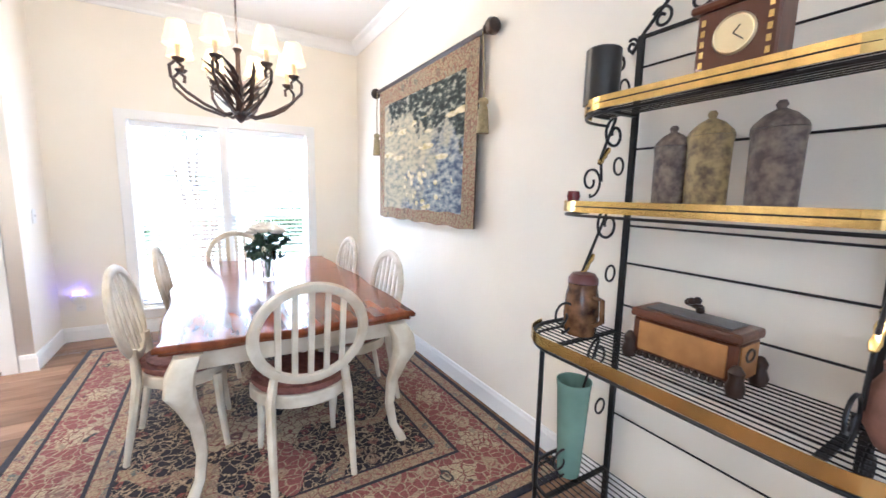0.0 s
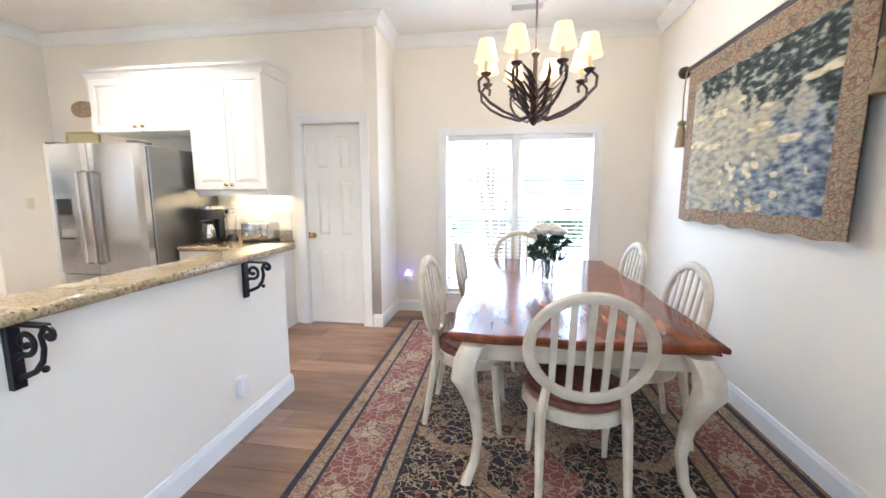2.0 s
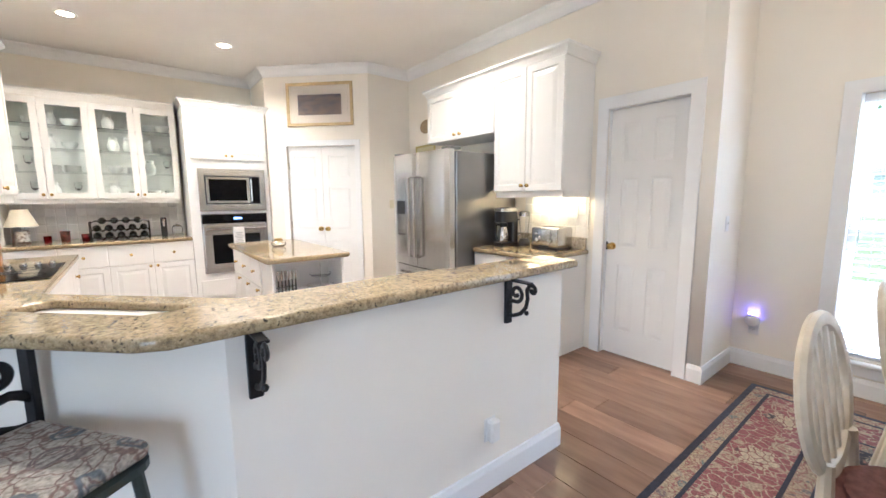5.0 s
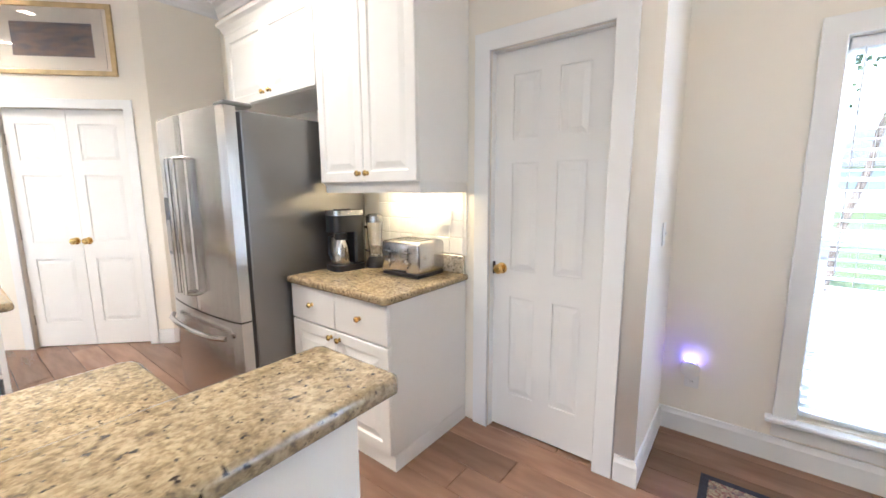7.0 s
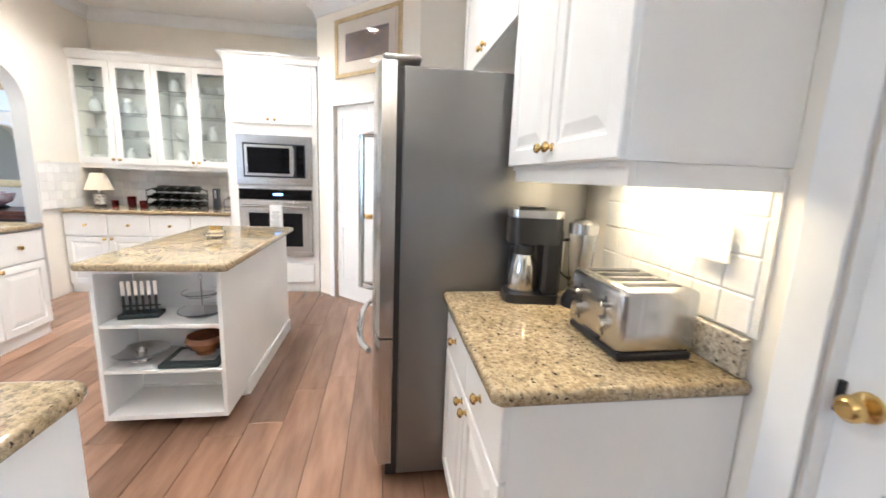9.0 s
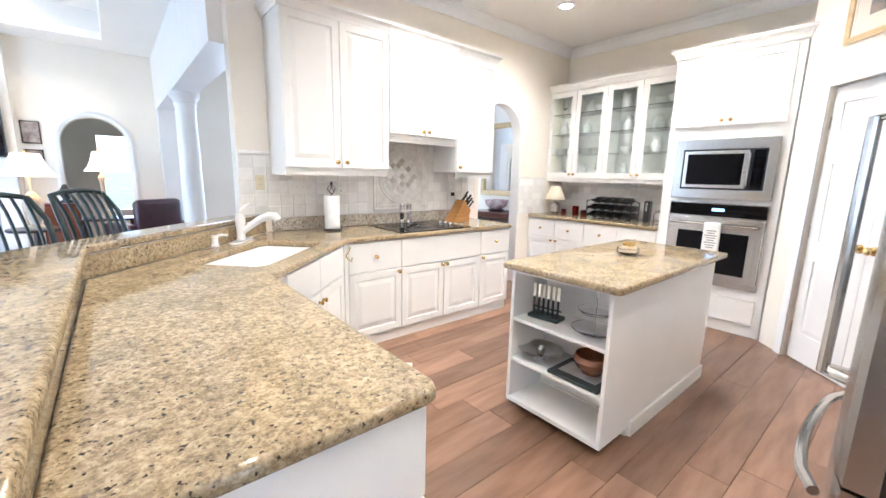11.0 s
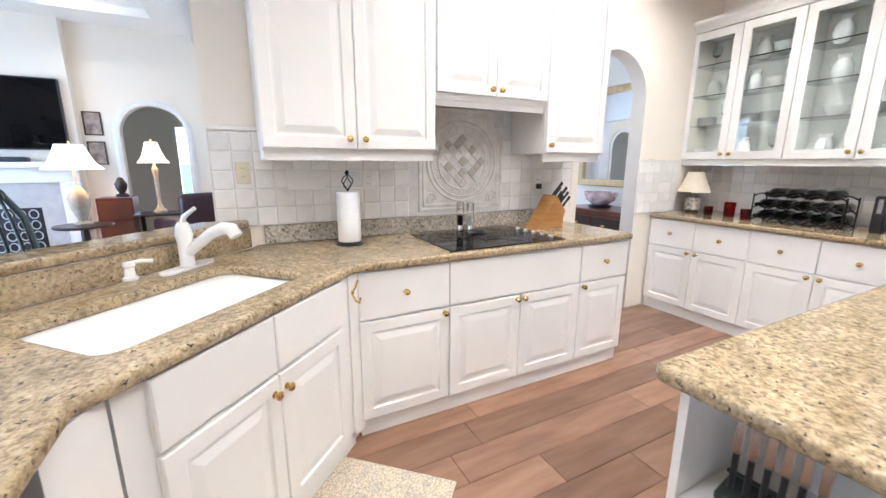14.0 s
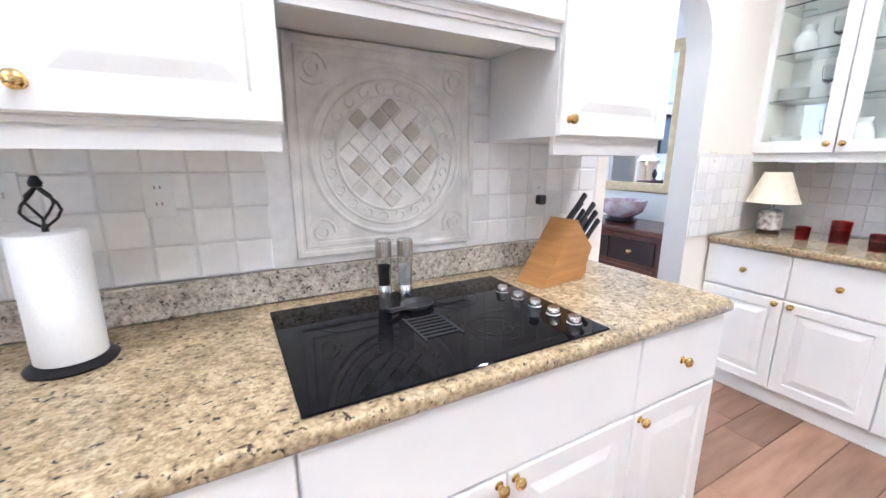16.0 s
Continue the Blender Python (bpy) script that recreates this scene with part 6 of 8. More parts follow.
lathe(bm, [(0.046, 0.187), (0.05, 0.20), (0.045, 0.225), (0, 0.23)], at=(0, -0.06, 0), n=24)
part("lid", bm, BLACK, cr, smooth=True)
bm = bm_new()
tube(bm, [(-0.04, -0.085, 0.205), (-0.085, -0.105, 0.20), (-0.09, -0.11, 0.10), (-0.07, -0.10, 0.06)], 0.011, n=8)
part("handle", bm, BLACK, cr, smooth=True)
cf.scale = (0.76, 0.84, 1.0)
bl = thing("blender", -2.385, 4.64, 0.916, 0, "blender with a clear jug and a steel base", "blender")
bm = bm_new()
lathe(bm, [(0.0, 0), (0.075, 0), (0.075, 0.03), (0.062, 0.05), (0.05, 0.07)], n=20)
part("base", bm, BLACK, bl, smooth=True)
bm = bm_new()
lathe(bm, [(0.0, 0.072), (0.046, 0.072), (0.066, 0.29), (0.063, 0.29), (0.042, 0.078), (0, 0.078)], n=20)
part("jug", bm, GLASS, bl, smooth=True)
bm = bm_new()
lathe(bm, [(0.0, 0.291), (0.069, 0.291), (0.069, 0.33), (0.04, 0.345), (0.0, 0.345)], n=20)
part("lid", bm, STEEL, bl, smooth=True)
bm = bm_new()
tube(bm, [(-0.055, -0.03, 0.26), (-0.10, -0.05, 0.25), (-0.10, -0.05, 0.12), (-0.045, -0.02, 0.10)], 0.010, n=8)
part("handle", bm, STEELH, bl, smooth=True)
bl.scale = (0.8, 0.8, 0.98)
ts = thing("toaster", -2.05, 4.51, 0.916, 0, "stainless steel four-slice toaster with two dials", "toaster")
bm = bm_new()
box(bm, -0.145, 0.0, 0.02, 0.145, 0.24, 0.20, 0.022, 3)
part("shell", bm, STEEL, ts, smooth=True)
bx("foot_plate", (-0.14, 0.008, 0.0, 0.14, 0.232, 0.021), BLACK, ts, 0.004)
for i in range(4):
    bx("slot", (-0.115 + 0.062 * i, 0.04, 0.1985, -0.085 + 0.062 * i, 0.205, 0.2012), BLACK, ts)
for x in (-0.07, 0.07):
    bm = bm_new()
    lathe(bm, [(0.0, 0.022), (0.021, 0.020), (0.023, 0.0)], n=18)
    rot(bm, bm.verts, Matrix.Translation((x, 0.0, 0.085)) @ Matrix.Rotation(radians(90), 4, "X"))
    part("dial", bm, STEELH, ts, smooth=True)
    bx("lever", (x - 0.018, -0.025, 0.135, x + 0.018, 0.002, 0.15), STEELH, ts, 0.004)
    bx("lever_slot", (x - 0.003, -0.0015, 0.05, x + 0.003, 0.003, 0.165), BLACK, ts)
bx("crumb_tray", (-0.05, -0.004, 0.028, 0.05, 0.003, 0.036), BLACK, ts)

# wall things near the pantry
fd = thing("wall_fan_ornament", -4.20, 4.815, 2.33, 0, "flat woven tan fan ornament on the wall", "wall ornament")
bm = bm_new()
prism(bm, lobed(0.14, 3, 0.05, 1.25, 0.62), 0, 0.012)
rot(bm, bm.verts, XZ)
part("woven_leaf", bm, M("woven_straw", (0.48, 0.36, 0.22), 0.9, var=0.4, vscale=40, bump=0.6, bscale=90), fd)
yl = thing("small_picture", -4.26, 4.815, 1.99, 0, "small yellow framed panel on the wall behind the refrigerator", "picture")
slab("frame", [rect(-0.22, -0.10, 0.22, 0.10), rect(-0.195, -0.075, 0.195, 0.075)], 0.015, M("yellow_frame", (0.55, 0.45, 0.16), 0.5, var=0.15), yl, 0.003, XZ)
bx("panel", (-0.195, -0.006, -0.075, 0.195, -0.001, 0.075), M("yellow_panel", (0.66, 0.60, 0.36), 0.6, var=0.1), yl)
pc = thing("framed_picture", 0, 0, 0, 0, "wide framed landscape print with a cream mat and gilt frame", "picture")
pc.matrix_world = DIAG @ pose(0.78, -0.0015, 2.63)
GILT = M("gilt_frame", (0.62, 0.46, 0.24), 0.4, 0.4, var=0.2, vscale=20)
slab("frame", [rect(-0.46, -0.28, 0.46, 0.28), rect(-0.42, -0.24, 0.42, 0.24)], 0.025, GILT, pc, 0.007, XZ)
bx("mat", (-0.42, -0.010, -0.24, 0.42, -0.001, 0.24), M("mat_board", (0.74, 0.66, 0.55), 0.8, var=0.03), pc)
bx("print", (-0.30, -0.0125, -0.135, 0.30, -0.0105, 0.125), M("landscape_print", (0.30, 0.20, 0.15), 0.7, var=0.5, vscale=9, col2=(0.10, 0.10, 0.12), stretch=(1, 1, 2.5)), pc)
gp = bx("glazing", (-0.39, -0.020, -0.23, 0.39, -0.017, 0.23), GLASS, pc)
gp.visible_shadow = False

# ---- island: jar on the top, things on its shelves ----
jr = thing("glass_jar", -3.90, 2.735, 0.9165, 0, "small round glass jar with a gold-rimmed lid on the island", "jar")
bm = bm_new()
lathe(bm, [(0.0, 0), (0.045, 0), (0.066, 0.015), (0.068, 0.045), (0.036, 0.062), (0.033, 0.062), (0.062, 0.043), (0.061, 0.019), (0.042, 0.006), (0, 0.006)], n=24)
part("bowl", bm, GLASS, jr, smooth=True)
bm = bm_new()
lathe(bm, [(0.0, 0.063), (0.036, 0.063), (0.038, 0.066), (0.038, 0.080), (0.034, 0.084), (0, 0.086)], n=24)
part("lid", bm, BRASS, jr, smooth=True)
DGREEN = M("dark_green_slate", (0.03, 0.045, 0.045), 0.5, var=0.3, vscale=15)
sv = thing("spreader_set", -3.25, 2.60, 0.586, 8, "set of black-handled cheese knives in a dark green stand", "knife set")
bx("stand", (-0.05, -0.095, 0, 0.05, 0.095, 0.022), DGREEN, sv, 0.003)
bx("crossbar", (-0.006, -0.09, 0.055, 0.006, 0.09, 0.063), DGREEN, sv, 0.002)
for i in range(6):
    yy = -0.075 + 0.03 * i
    bm = bm_new()
    cyl(bm, (0.012, yy, 0.022), (0.012, yy, 0.12), 0.007, n=8)
    kh = part("handle", bm, BLACK, sv, smooth=True)
    bm = bm_new()
    box(bm, 0.0105, yy - 0.009, 0.12, 0.0135, yy + 0.009, 0.20, 0.001)
    part("blade", bm, STEELH, kh)
t3 = thing("tiered_stand", -3.26, 2.90, 0.586, 0, "two-tier glass serving stand with a silver stem", "serving stand")
bm = bm_new()
cyl(bm, (0, 0, 0.01), (0, 0, 0.20), 0.004, n=8)
tube(bm, [(0.014 * math.cos(a), 0, 0.216 + 0.016 * math.sin(a)) for a in [2 * math.pi * i / 14 for i in range(14)]], 0.003, n=6, closed=True)
part("stem", bm, STEELH, t3, smooth=True)
for z, r in ((0.012, 0.12), (0.115, 0.095)):
    bm = bm_new()
    lathe(bm, [(0.0, z), (r * 0.8, z), (r, z + 0.018), (r, z + 0.021), (r * 0.8, z + 0.004), (0.0, z + 0.004)], n=28)
    part("plate", bm, GLASS, t3, smooth=True)
sb_ = thing("silver_bowl", -3.25, 2.58, 0.336, 0, "shallow polished silver bowl on the island shelf", "bowl")
bm = bm_new()
lathe(bm, [(0.0, 0.0), (0.05, 0.0), (0.045, 0.012), (0.09, 0.028), (0.13, 0.052), (0.133, 0.054), (0.09, 0.034), (0.04, 0.018), (0, 0.016)], n=32)
part("bowl", bm, STEELH, sb_, smooth=True)
bm = bm_new()
lathe(bm, [(0.0, 0.02), (0.022, 0.025), (0.026, 0.05), (0.012, 0.075), (0, 0.078)], n=14)
part("centre_knob", bm, STEELH, sb_, smooth=True)
mt = thing("marble_board", -3.24, 2.87, 0.336, 0, "dark green marble serving board with a grey inset", "serving board")
bx("slab", (-0.12, -0.15, 0, 0.12, 0.15, 0.02), DGREEN, mt, 0.003)
bx("inset", (-0.07, -0.11, 0.0205, 0.07, 0.11, 0.024), M("grey_marble", (0.42, 0.41, 0.40), 0.3, var=0.3, vscale=14), mt)
wb = thing("wooden_bowl", -3.27, 2.90, 0.361, 0, "round turned copper-brown wooden bowl on the marble board", "bowl")
bm = bm_new()
lathe(bm, [(0.0, 0), (0.05, 0.0), (0.052, 0.018), (0.085, 0.04), (0.10, 0.075), (0.09, 0.105), (0.085, 0.105), (0.09, 0.075), (0.07, 0.03), (0, 0.022)], n=28)
part("bowl", bm, M("turned_wood", (0.26, 0.10, 0.04), 0.25, var=0.4, vscale=8, coat=0.3), wb, smooth=True)

# ---- west worktop ----
tl = thing("table_lamp", -6.08, 0.66, 0.916, 0, "small lamp with a cream shade and a painted porcelain base", "lamp")
bm = bm_new()
lathe(bm, [(0.0, 0), (0.06, 0.0), (0.06, 0.012), (0.05, 0.02)], n=20)
part("foot", bm, DWOOD, tl, smooth=True)
bm = bm_new()
lathe(bm, [(0.05, 0.02), (0.062, 0.03), (0.062, 0.13), (0.05, 0.145), (0.015, 0.15), (0.012, 0.19), (0, 0.19)], n=22)
part("base", bm, M("painted_porcelain", (0.74, 0.72, 0.66), 0.25, var=0.5, vscale=34, col2=(0.22, 0.16, 0.14)), tl, smooth=True)
bm = bm_new()
lathe(bm, [(0.135, 0.19), (0.065, 0.375), (0.063, 0.375), (0.132, 0.19)], n=28)
part("shade", bm, LINEN, tl, smooth=True)
RGL = glass_mat("ruby_glass", (0.45, 0.02, 0.02))
for x, y, r, h in ((-6.0, 0.86, 0.035, 0.075), (-6.06, 1.0, 0.045, 0.12), (-5.95, 1.18, 0.038, 0.085)):
    rc = thing("candle_glass", x, y, 0.9165, 0, "ruby red glass candle holder on the worktop", "candle holder", "ruby candle glasses")
    bm = bm_new()
    lathe(bm, [(0.0, 0), (r * 0.9, 0), (r, h), (r - 0.004, h), (r * 0.9 - 0.004, 0.006), (0, 0.006)], n=20)
    part("glass", bm, RGL, rc, smooth=True)
    bm = bm_new()
    lathe(bm, [(0.0, 0.007), (r * 0.8, 0.007), (r * 0.82, h * 0.6), (0, h * 0.6)], n=16)
    part("wax", bm, M("red_wax", (0.25, 0.02, 0.02), 0.5, var=0.1), rc)
wr = thing("wine_rack", -6.05, 1.50, 0.9165, 0, "black wine rack loaded with dark bottles", "wine rack")
BOT = M("dark_bottle", (0.006, 0.008, 0.007), 0.08, var=0.2)
bm = bm_new()
for xx in (-0.10, 0.10):
    for k in range(3):
        tube(bm, [(xx, -0.28 + 0.56 * i / 40, 0.006 + 0.095 * k + 0.028 * abs(math.sin(math.pi * 5 * i / 40))) for i in range(41)], 0.006, n=6)
    for yy in (-0.28, 0.28):
        cyl(bm, (xx, yy, 0), (xx, yy, 0.22), 0.006, n=6)
part("rack_frame", bm, IRON, wr, smooth=True)
for k in range(3):
    for i in range(5 if k < 2 else 4):
        yy = -0.224 + 0.112 * i + (0.056 if k == 2 else 0)
        z = 0.050 + 0.088 * k
        bm = bm_new()
        lathe(bm, [(0.0, -0.15), (0.036, -0.148), (0.038, -0.14), (0.038, 0.04), (0.03, 0.075), (0.015, 0.095), (0.014, 0.15), (0.016, 0.152), (0.016, 0.165), (0, 0.165)], n=14)
        rot(bm, bm.verts, Matrix.Translation((0, yy, z)) @ Matrix.Rotation(radians(90), 4, "Y"))
        part("wine_bottle", bm, BOT, wr, smooth=True)
tm = thing("black_dispenser", -6.03, 1.93, 0.9165, 90, "slim tall black kitchen appliance", "appliance")
bx("body", (-0.032, -0.04, 0, 0.032, 0.04, 0.245), BLACK, tm, 0.008)
bx("panel", (-0.012, -0.0425, 0.13, 0.012, -0.0405, 0.225), STEELH, tm, 0.001)
gj = thing("glass_canister", -6.02, 2.07, 0.9165, 0, "clear lidded glass canister on the worktop", "canister")
bm = bm_new()
lathe(bm, [(0.0, 0), (0.06, 0), (0.062, 0.10), (0.05, 0.12), (0.046, 0.12), (0.057, 0.098), (0.055, 0.006), (0, 0.006)], n=22)
part("jar", bm, GLASS, gj, smooth=True)
bm = bm_new()
lathe(bm, [(0.0, 0.121), (0.052, 0.121), (0.045, 0.14), (0.012, 0.15), (0.014, 0.165), (0, 0.168)], n=20)
part("lid", bm, GLASS, gj, smooth=True)

# china behind glass
CHINA = M("white_china", (0.80, 0.79, 0.76), 0.18, var=0.06, vscale=12)
CRYS = glass_mat("crystal", (0.96, 0.98, 0.98))
crng = random.Random(9)
for sh, z in enumerate((1.4205, 1.7085, 1.9685, 2.2285)):
    for i in range(9):
        y = 0.60 + i * 0.18 + crng.uniform(-0.02, 0.02)
        x = -6.22 + crng.uniform(-0.05, 0.03)
        if abs(y - 1.32) < 0.075 or y > 2.07:
            continue
        kind = crng.choice(("plates", "bowl", "cup", "glass", "pitcher", "glass"))
        if kind == "plates":
            o = thing("plate_stack", x, y, z, 0, "stack of white china plates in the glass cabinet", "plates", "china in the cabinet")
            bm = bm_new()
            for k in range(7):
                lathe(bm, [(0.0, k * 0.011), (0.05, k * 0.011), (0.075, k * 0.011 + 0.012), (0.077, k * 0.011 + 0.014), (0.05, k * 0.011 + 0.004), (0, k * 0.011 + 0.004)], n=20)
            part("plates", bm, CHINA, o, smooth=True)
            continue
        pr = {"bowl": [(0.0, 0), (0.03, 0), (0.03, 0.01), (0.07, 0.05), (0.078, 0.085), (0.074, 0.085), (0.06, 0.04), (0, 0.016)],
              "cup": [(0.0, 0), (0.025, 0), (0.03, 0.01), (0.042, 0.06), (0.045, 0.085), (0.042, 0.085), (0.03, 0.02), (0, 0.012)],
              "pitcher": [(0.0, 0), (0.04, 0), (0.06, 0.05), (0.055, 0.10), (0.035, 0.14), (0.042, 0.17), (0.038, 0.17), (0.03, 0.14), (0.05, 0.06), (0, 0.01)],
              "glass": [(0.0, 0), (0.032, 0), (0.03, 0.004), (0.005, 0.01), (0.005, 0.08), (0.03, 0.10), (0.036, 0.15), (0.033, 0.18), (0.031, 0.18), (0.033, 0.15), (0.026, 0.104), (0, 0.088)]}[kind]
        o = thing({"bowl": "china_bowl", "cup": "china_cup", "pitcher": "china_pitcher", "glass": "wine_glass"}[kind], x, y, z, crng.uniform(0, 360), {"bowl": "white china bowl in the glass cabinet", "cup": "white china cup in the glass cabinet", "pitcher": "white china pitcher in the glass cabinet", "glass": "clear stemmed wine glass in the glass cabinet"}[kind], kind, "china in the cabinet")
        bm = bm_new()
        lathe(bm, pr, n=18)
        part("vessel", bm, CRYS if kind == "glass" else CHINA, o, smooth=True)
        if kind in ("cup", "pitcher"):
            bm = bm_new()
            hh = 0.085 if kind == "cup" else 0.16
            tube(bm, [(0.04, 0, hh * 0.8), (0.07, 0, hh * 0.75), (0.072, 0, hh * 0.4), (0.045, 0, hh * 0.25)], 0.005, n=6)
            part("handle", bm, CHINA, o, smooth=True)

# floor mat before the sink
fm = thing("kitchen_mat", -2.44, 1.77, 0.0005, 47, "cream floral kitchen mat before the sink", "mat")
bm = bm_new()
box(bm, -0.45, -0.31, 0, 0.45, 0.31, 0.010, 0.004)
part("mat", bm, border_mat("mat_weave", (0.58, 0.50, 0.36), (0.47, 0.42, 0.34), (0.40, 0.37, 0.31), 10, scale2=18), fm)

# ---- bar brackets and stools ----


def scroll(c, r, turns, a0, sg=1, n=26, shrink=0.75):
    """A flat spiral in the local (u, w) plane, from its outside in."""
    out = []
    for i in range(n):
        s = i / (n - 1)
        rr = r * (1 - shrink * s)
        a = a0 + sg * turns * 2 * math.pi * s
        out.append((c[0] + rr * math.cos(a), c[1] + rr * math.sin(a)))
    return out


def bracket(x, y, rz, s=1.0):
    """An iron corbel below the bar; local -y points away from the wall."""
    t = thing("bar_bracket", x, y, 1.018, rz, "black wrought iron scroll bracket under the bar top", "bracket", "iron bar brackets")
    bx("wall_plate", (-0.02, -0.02, -0.225 * s, 0.02, -0.0005, -0.001), IRON, t, 0.003)
    bx("top_plate", (-0.016, -0.15 * s, -0.010, 0.016, -0.02, -0.001), IRON, t, 0.002)
    loops = {
        "scroll_arm": [(0.004, -0.188), (0.045, -0.180), (0.090, -0.160), (0.122, -0.122), (0.132, -0.080), (0.126, -0.040), (0.140, -0.016)],
        "inner_scroll": [(0.006, -0.130), (0.030, -0.112)] + scroll((0.062, -0.066), 0.044, 1.15, 4.3, 1),
        "tip_scroll": scroll((0.158, -0.036), 0.026, 0.8, 2.4, -1),
    }
    for nm, lp in loops.items():
        bm = bm_new()
        tube(bm, [(0, -u * s, w * s) for u, w in lp], 0.0068 * s, n=7, flat=(1.0, 1.5))
        a = part(nm, bm, IRON, t, smooth=True)
        u, w = lp[-1] if nm != "scroll_arm" else (0.126, -0.150)
        bm = bm_new()
        lathe(bm, [(0.0, -0.012 * s), (0.008 * s, -0.009 * s), (0.012 * s, 0.0), (0.008 * s, 0.009 * s), (0, 0.012 * s)], at=(0, -u * s, w * s), n=10)
        part("ball", bm, IRON, a, smooth=True)


bracket(-1.07, 2.955, 90, 0.95)
bracket(-1.07, 1.855, 90, 0.95)
bracket(-1.38, 1.355, 41.5, 1.35)
bracket(-1.86, 0.79, 41.5, 1.35)

SEATF = border_mat("stool_floral", (0.46, 0.42, 0.36), (0.24, 0.17, 0.15), (0.14, 0.16, 0.18), 10, scale2=24)


def bar_stool():
    t = thing("bar_stool", 0, 0, 0, 0, "dark green metal bar stool with slatted back and floral seat", "bar stool", "stools at the bar")
    bm = bm_new()
    prism(bm, rrect(-0.215, -0.20, 0.215, 0.22, 0.06), 0.715, 0.735)
    part("seat_frame", bm, GREENWOOD, t)
    bm = bm_new()
    box(bm, -0.205, -0.19, 0.7355, 0.205, 0.21, 0.785, 0.022, 3)
    part("cushion", bm, SEATF, t, "floral tapestry seat cushion", smooth=True)
    for sx in (-1, 1):
        for sy in (-1, 1):
            bm = bm_new()
            tube(bm, [(sx * 0.185, sy * 0.175, 0.72), (sx * 0.235, sy * 0.225, 0.0)], 0.015, n=8)
            part("leg", bm, GREENWOOD, t, smooth=True)
    f = 0.212
    for a, b in (((-f, -f), (f, -f)), ((-f, f), (f, f)), ((-f, -f), (-f, f)), ((f, -f), (f, f))):
        bm = bm_new()
        cyl(bm, (*a, 0.26), (*b, 0.26), 0.010, n=8)
        part("foot_rail", bm, GREENWOOD, t)
    # back curves backwards at the top, at local -y
    def prof(s):
        return (-0.195 - 0.02 * s - 0.10 * s ** 3, 0.73 + 0.54 * s - 0.03 * s ** 3)
    bm = bm_new()
    pts = [(-0.195, *prof(i / 8)) for i in range(7)]
    y7, z7 = prof(1.0)
    top = [(-0.165, y7, z7 - 0.005), (-0.08, y7 - 0.015, z7 + 0.012), (0, y7 - 0.02, z7 + 0.016), (0.08, y7 - 0.015, z7 + 0.012), (0.165, y7, z7 - 0.005)]
    tube(bm, pts + top + [(-p[0], p[1], p[2]) for p in pts[::-1]], 0.014, n=8)
    part("back_frame", bm, GREENWOOD, t, smooth=True)
    for k in range(7):
        x = -0.15 + 0.05 * k
        bm = bm_new()
        tube(bm, [(x, *prof(i / 7)) for i in range(8)], 0.011, n=6, flat=(1.2, 0.5))
        part("back_slat", bm, GREENWOOD, t, smooth=True)
    return t


s0 = bar_stool()
s0.matrix_world = pose(-1.085, 1.31, 0, 0, 0, 37)
copy_thing(s0, pose(-1.44, 0.84, 0, 0, 0, 48))

# ---- baker's rack on the east wall ----
rk = thing("bakers_rack", 1.935, 1.39, 0, 0, "black iron baker's rack with brass shelf edges and scrolls", "rack")


def shelf_edge(d, hw, n=10):
    r = 0.20
    pts = [(-0.03, hw)]
    for i in range(n + 1):
        a = math.pi / 2 * i / n
        pts.append((-(d - r) - r * math.sin(a), hw - r + r * math.cos(a)))
    pts += [(x, -y) for x, y in pts[::-1]]
    return pts


for z, d, hw, brass in ((0.84, 0.42, 0.60, True), (1.378, 0.30, 0.575, True), (1.755, 0.30, 0.50, True), (0.18, 0.40, 0.58, False)):
    e = shelf_edge(d, hw)
    bm = bm_new()
    tube(bm, [(x, y, z) for x, y in e], 0.009, n=6)
    tube(bm, [(x, y, z - 0.035) for x, y in e], 0.006, n=6)
    sh = part("shelf_frame", bm, IRON, rk, smooth=True)
    k = int(d / 0.033)
    for i in range(k):
        x = -0.04 - i * (d - 0.06) / k
        ym = hw - 0.01 if x > -(d - 0.2) else hw - 0.2 + math.sqrt(max(0, 0.2 ** 2 - (x + d - 0.2) ** 2))
        bm = bm_new()
        cyl(bm, (x, -ym, z), (x, ym, z), 0.0028, n=6)
        part("shelf_wire", bm, IRON, sh)
    for yy in (-0.39, 0.39):
        bm = bm_new()
        box(bm, -d + 0.01, yy - 0.012, z - 0.012, -0.01, yy + 0.012, z - 0.004)
        part("shelf_bar", bm, IRON, sh)
    if brass:
        bm = bm_new()
        lo, hi = [], []
        ee = e[2:-2]
        for x, y in ee:
            lo.append((x * 1.025, y * 1.015, z - 0.022))
            hi.append((x * 1.025, y * 1.015, z + 0.022))
        for a in range(len(ee) - 1):
            bm.faces.new([bm.verts.new(v) for v in (lo[a], lo[a + 1], hi[a + 1], hi[a])])
        bmesh.ops.remove_doubles(bm, verts=bm.verts, dist=1e-5)
        bmesh.ops.solidify(bm, geom=bm.faces[:], thickness=0.003)
        part("brass_edge", bm, BRASS, rk, "polished brass shelf edge")
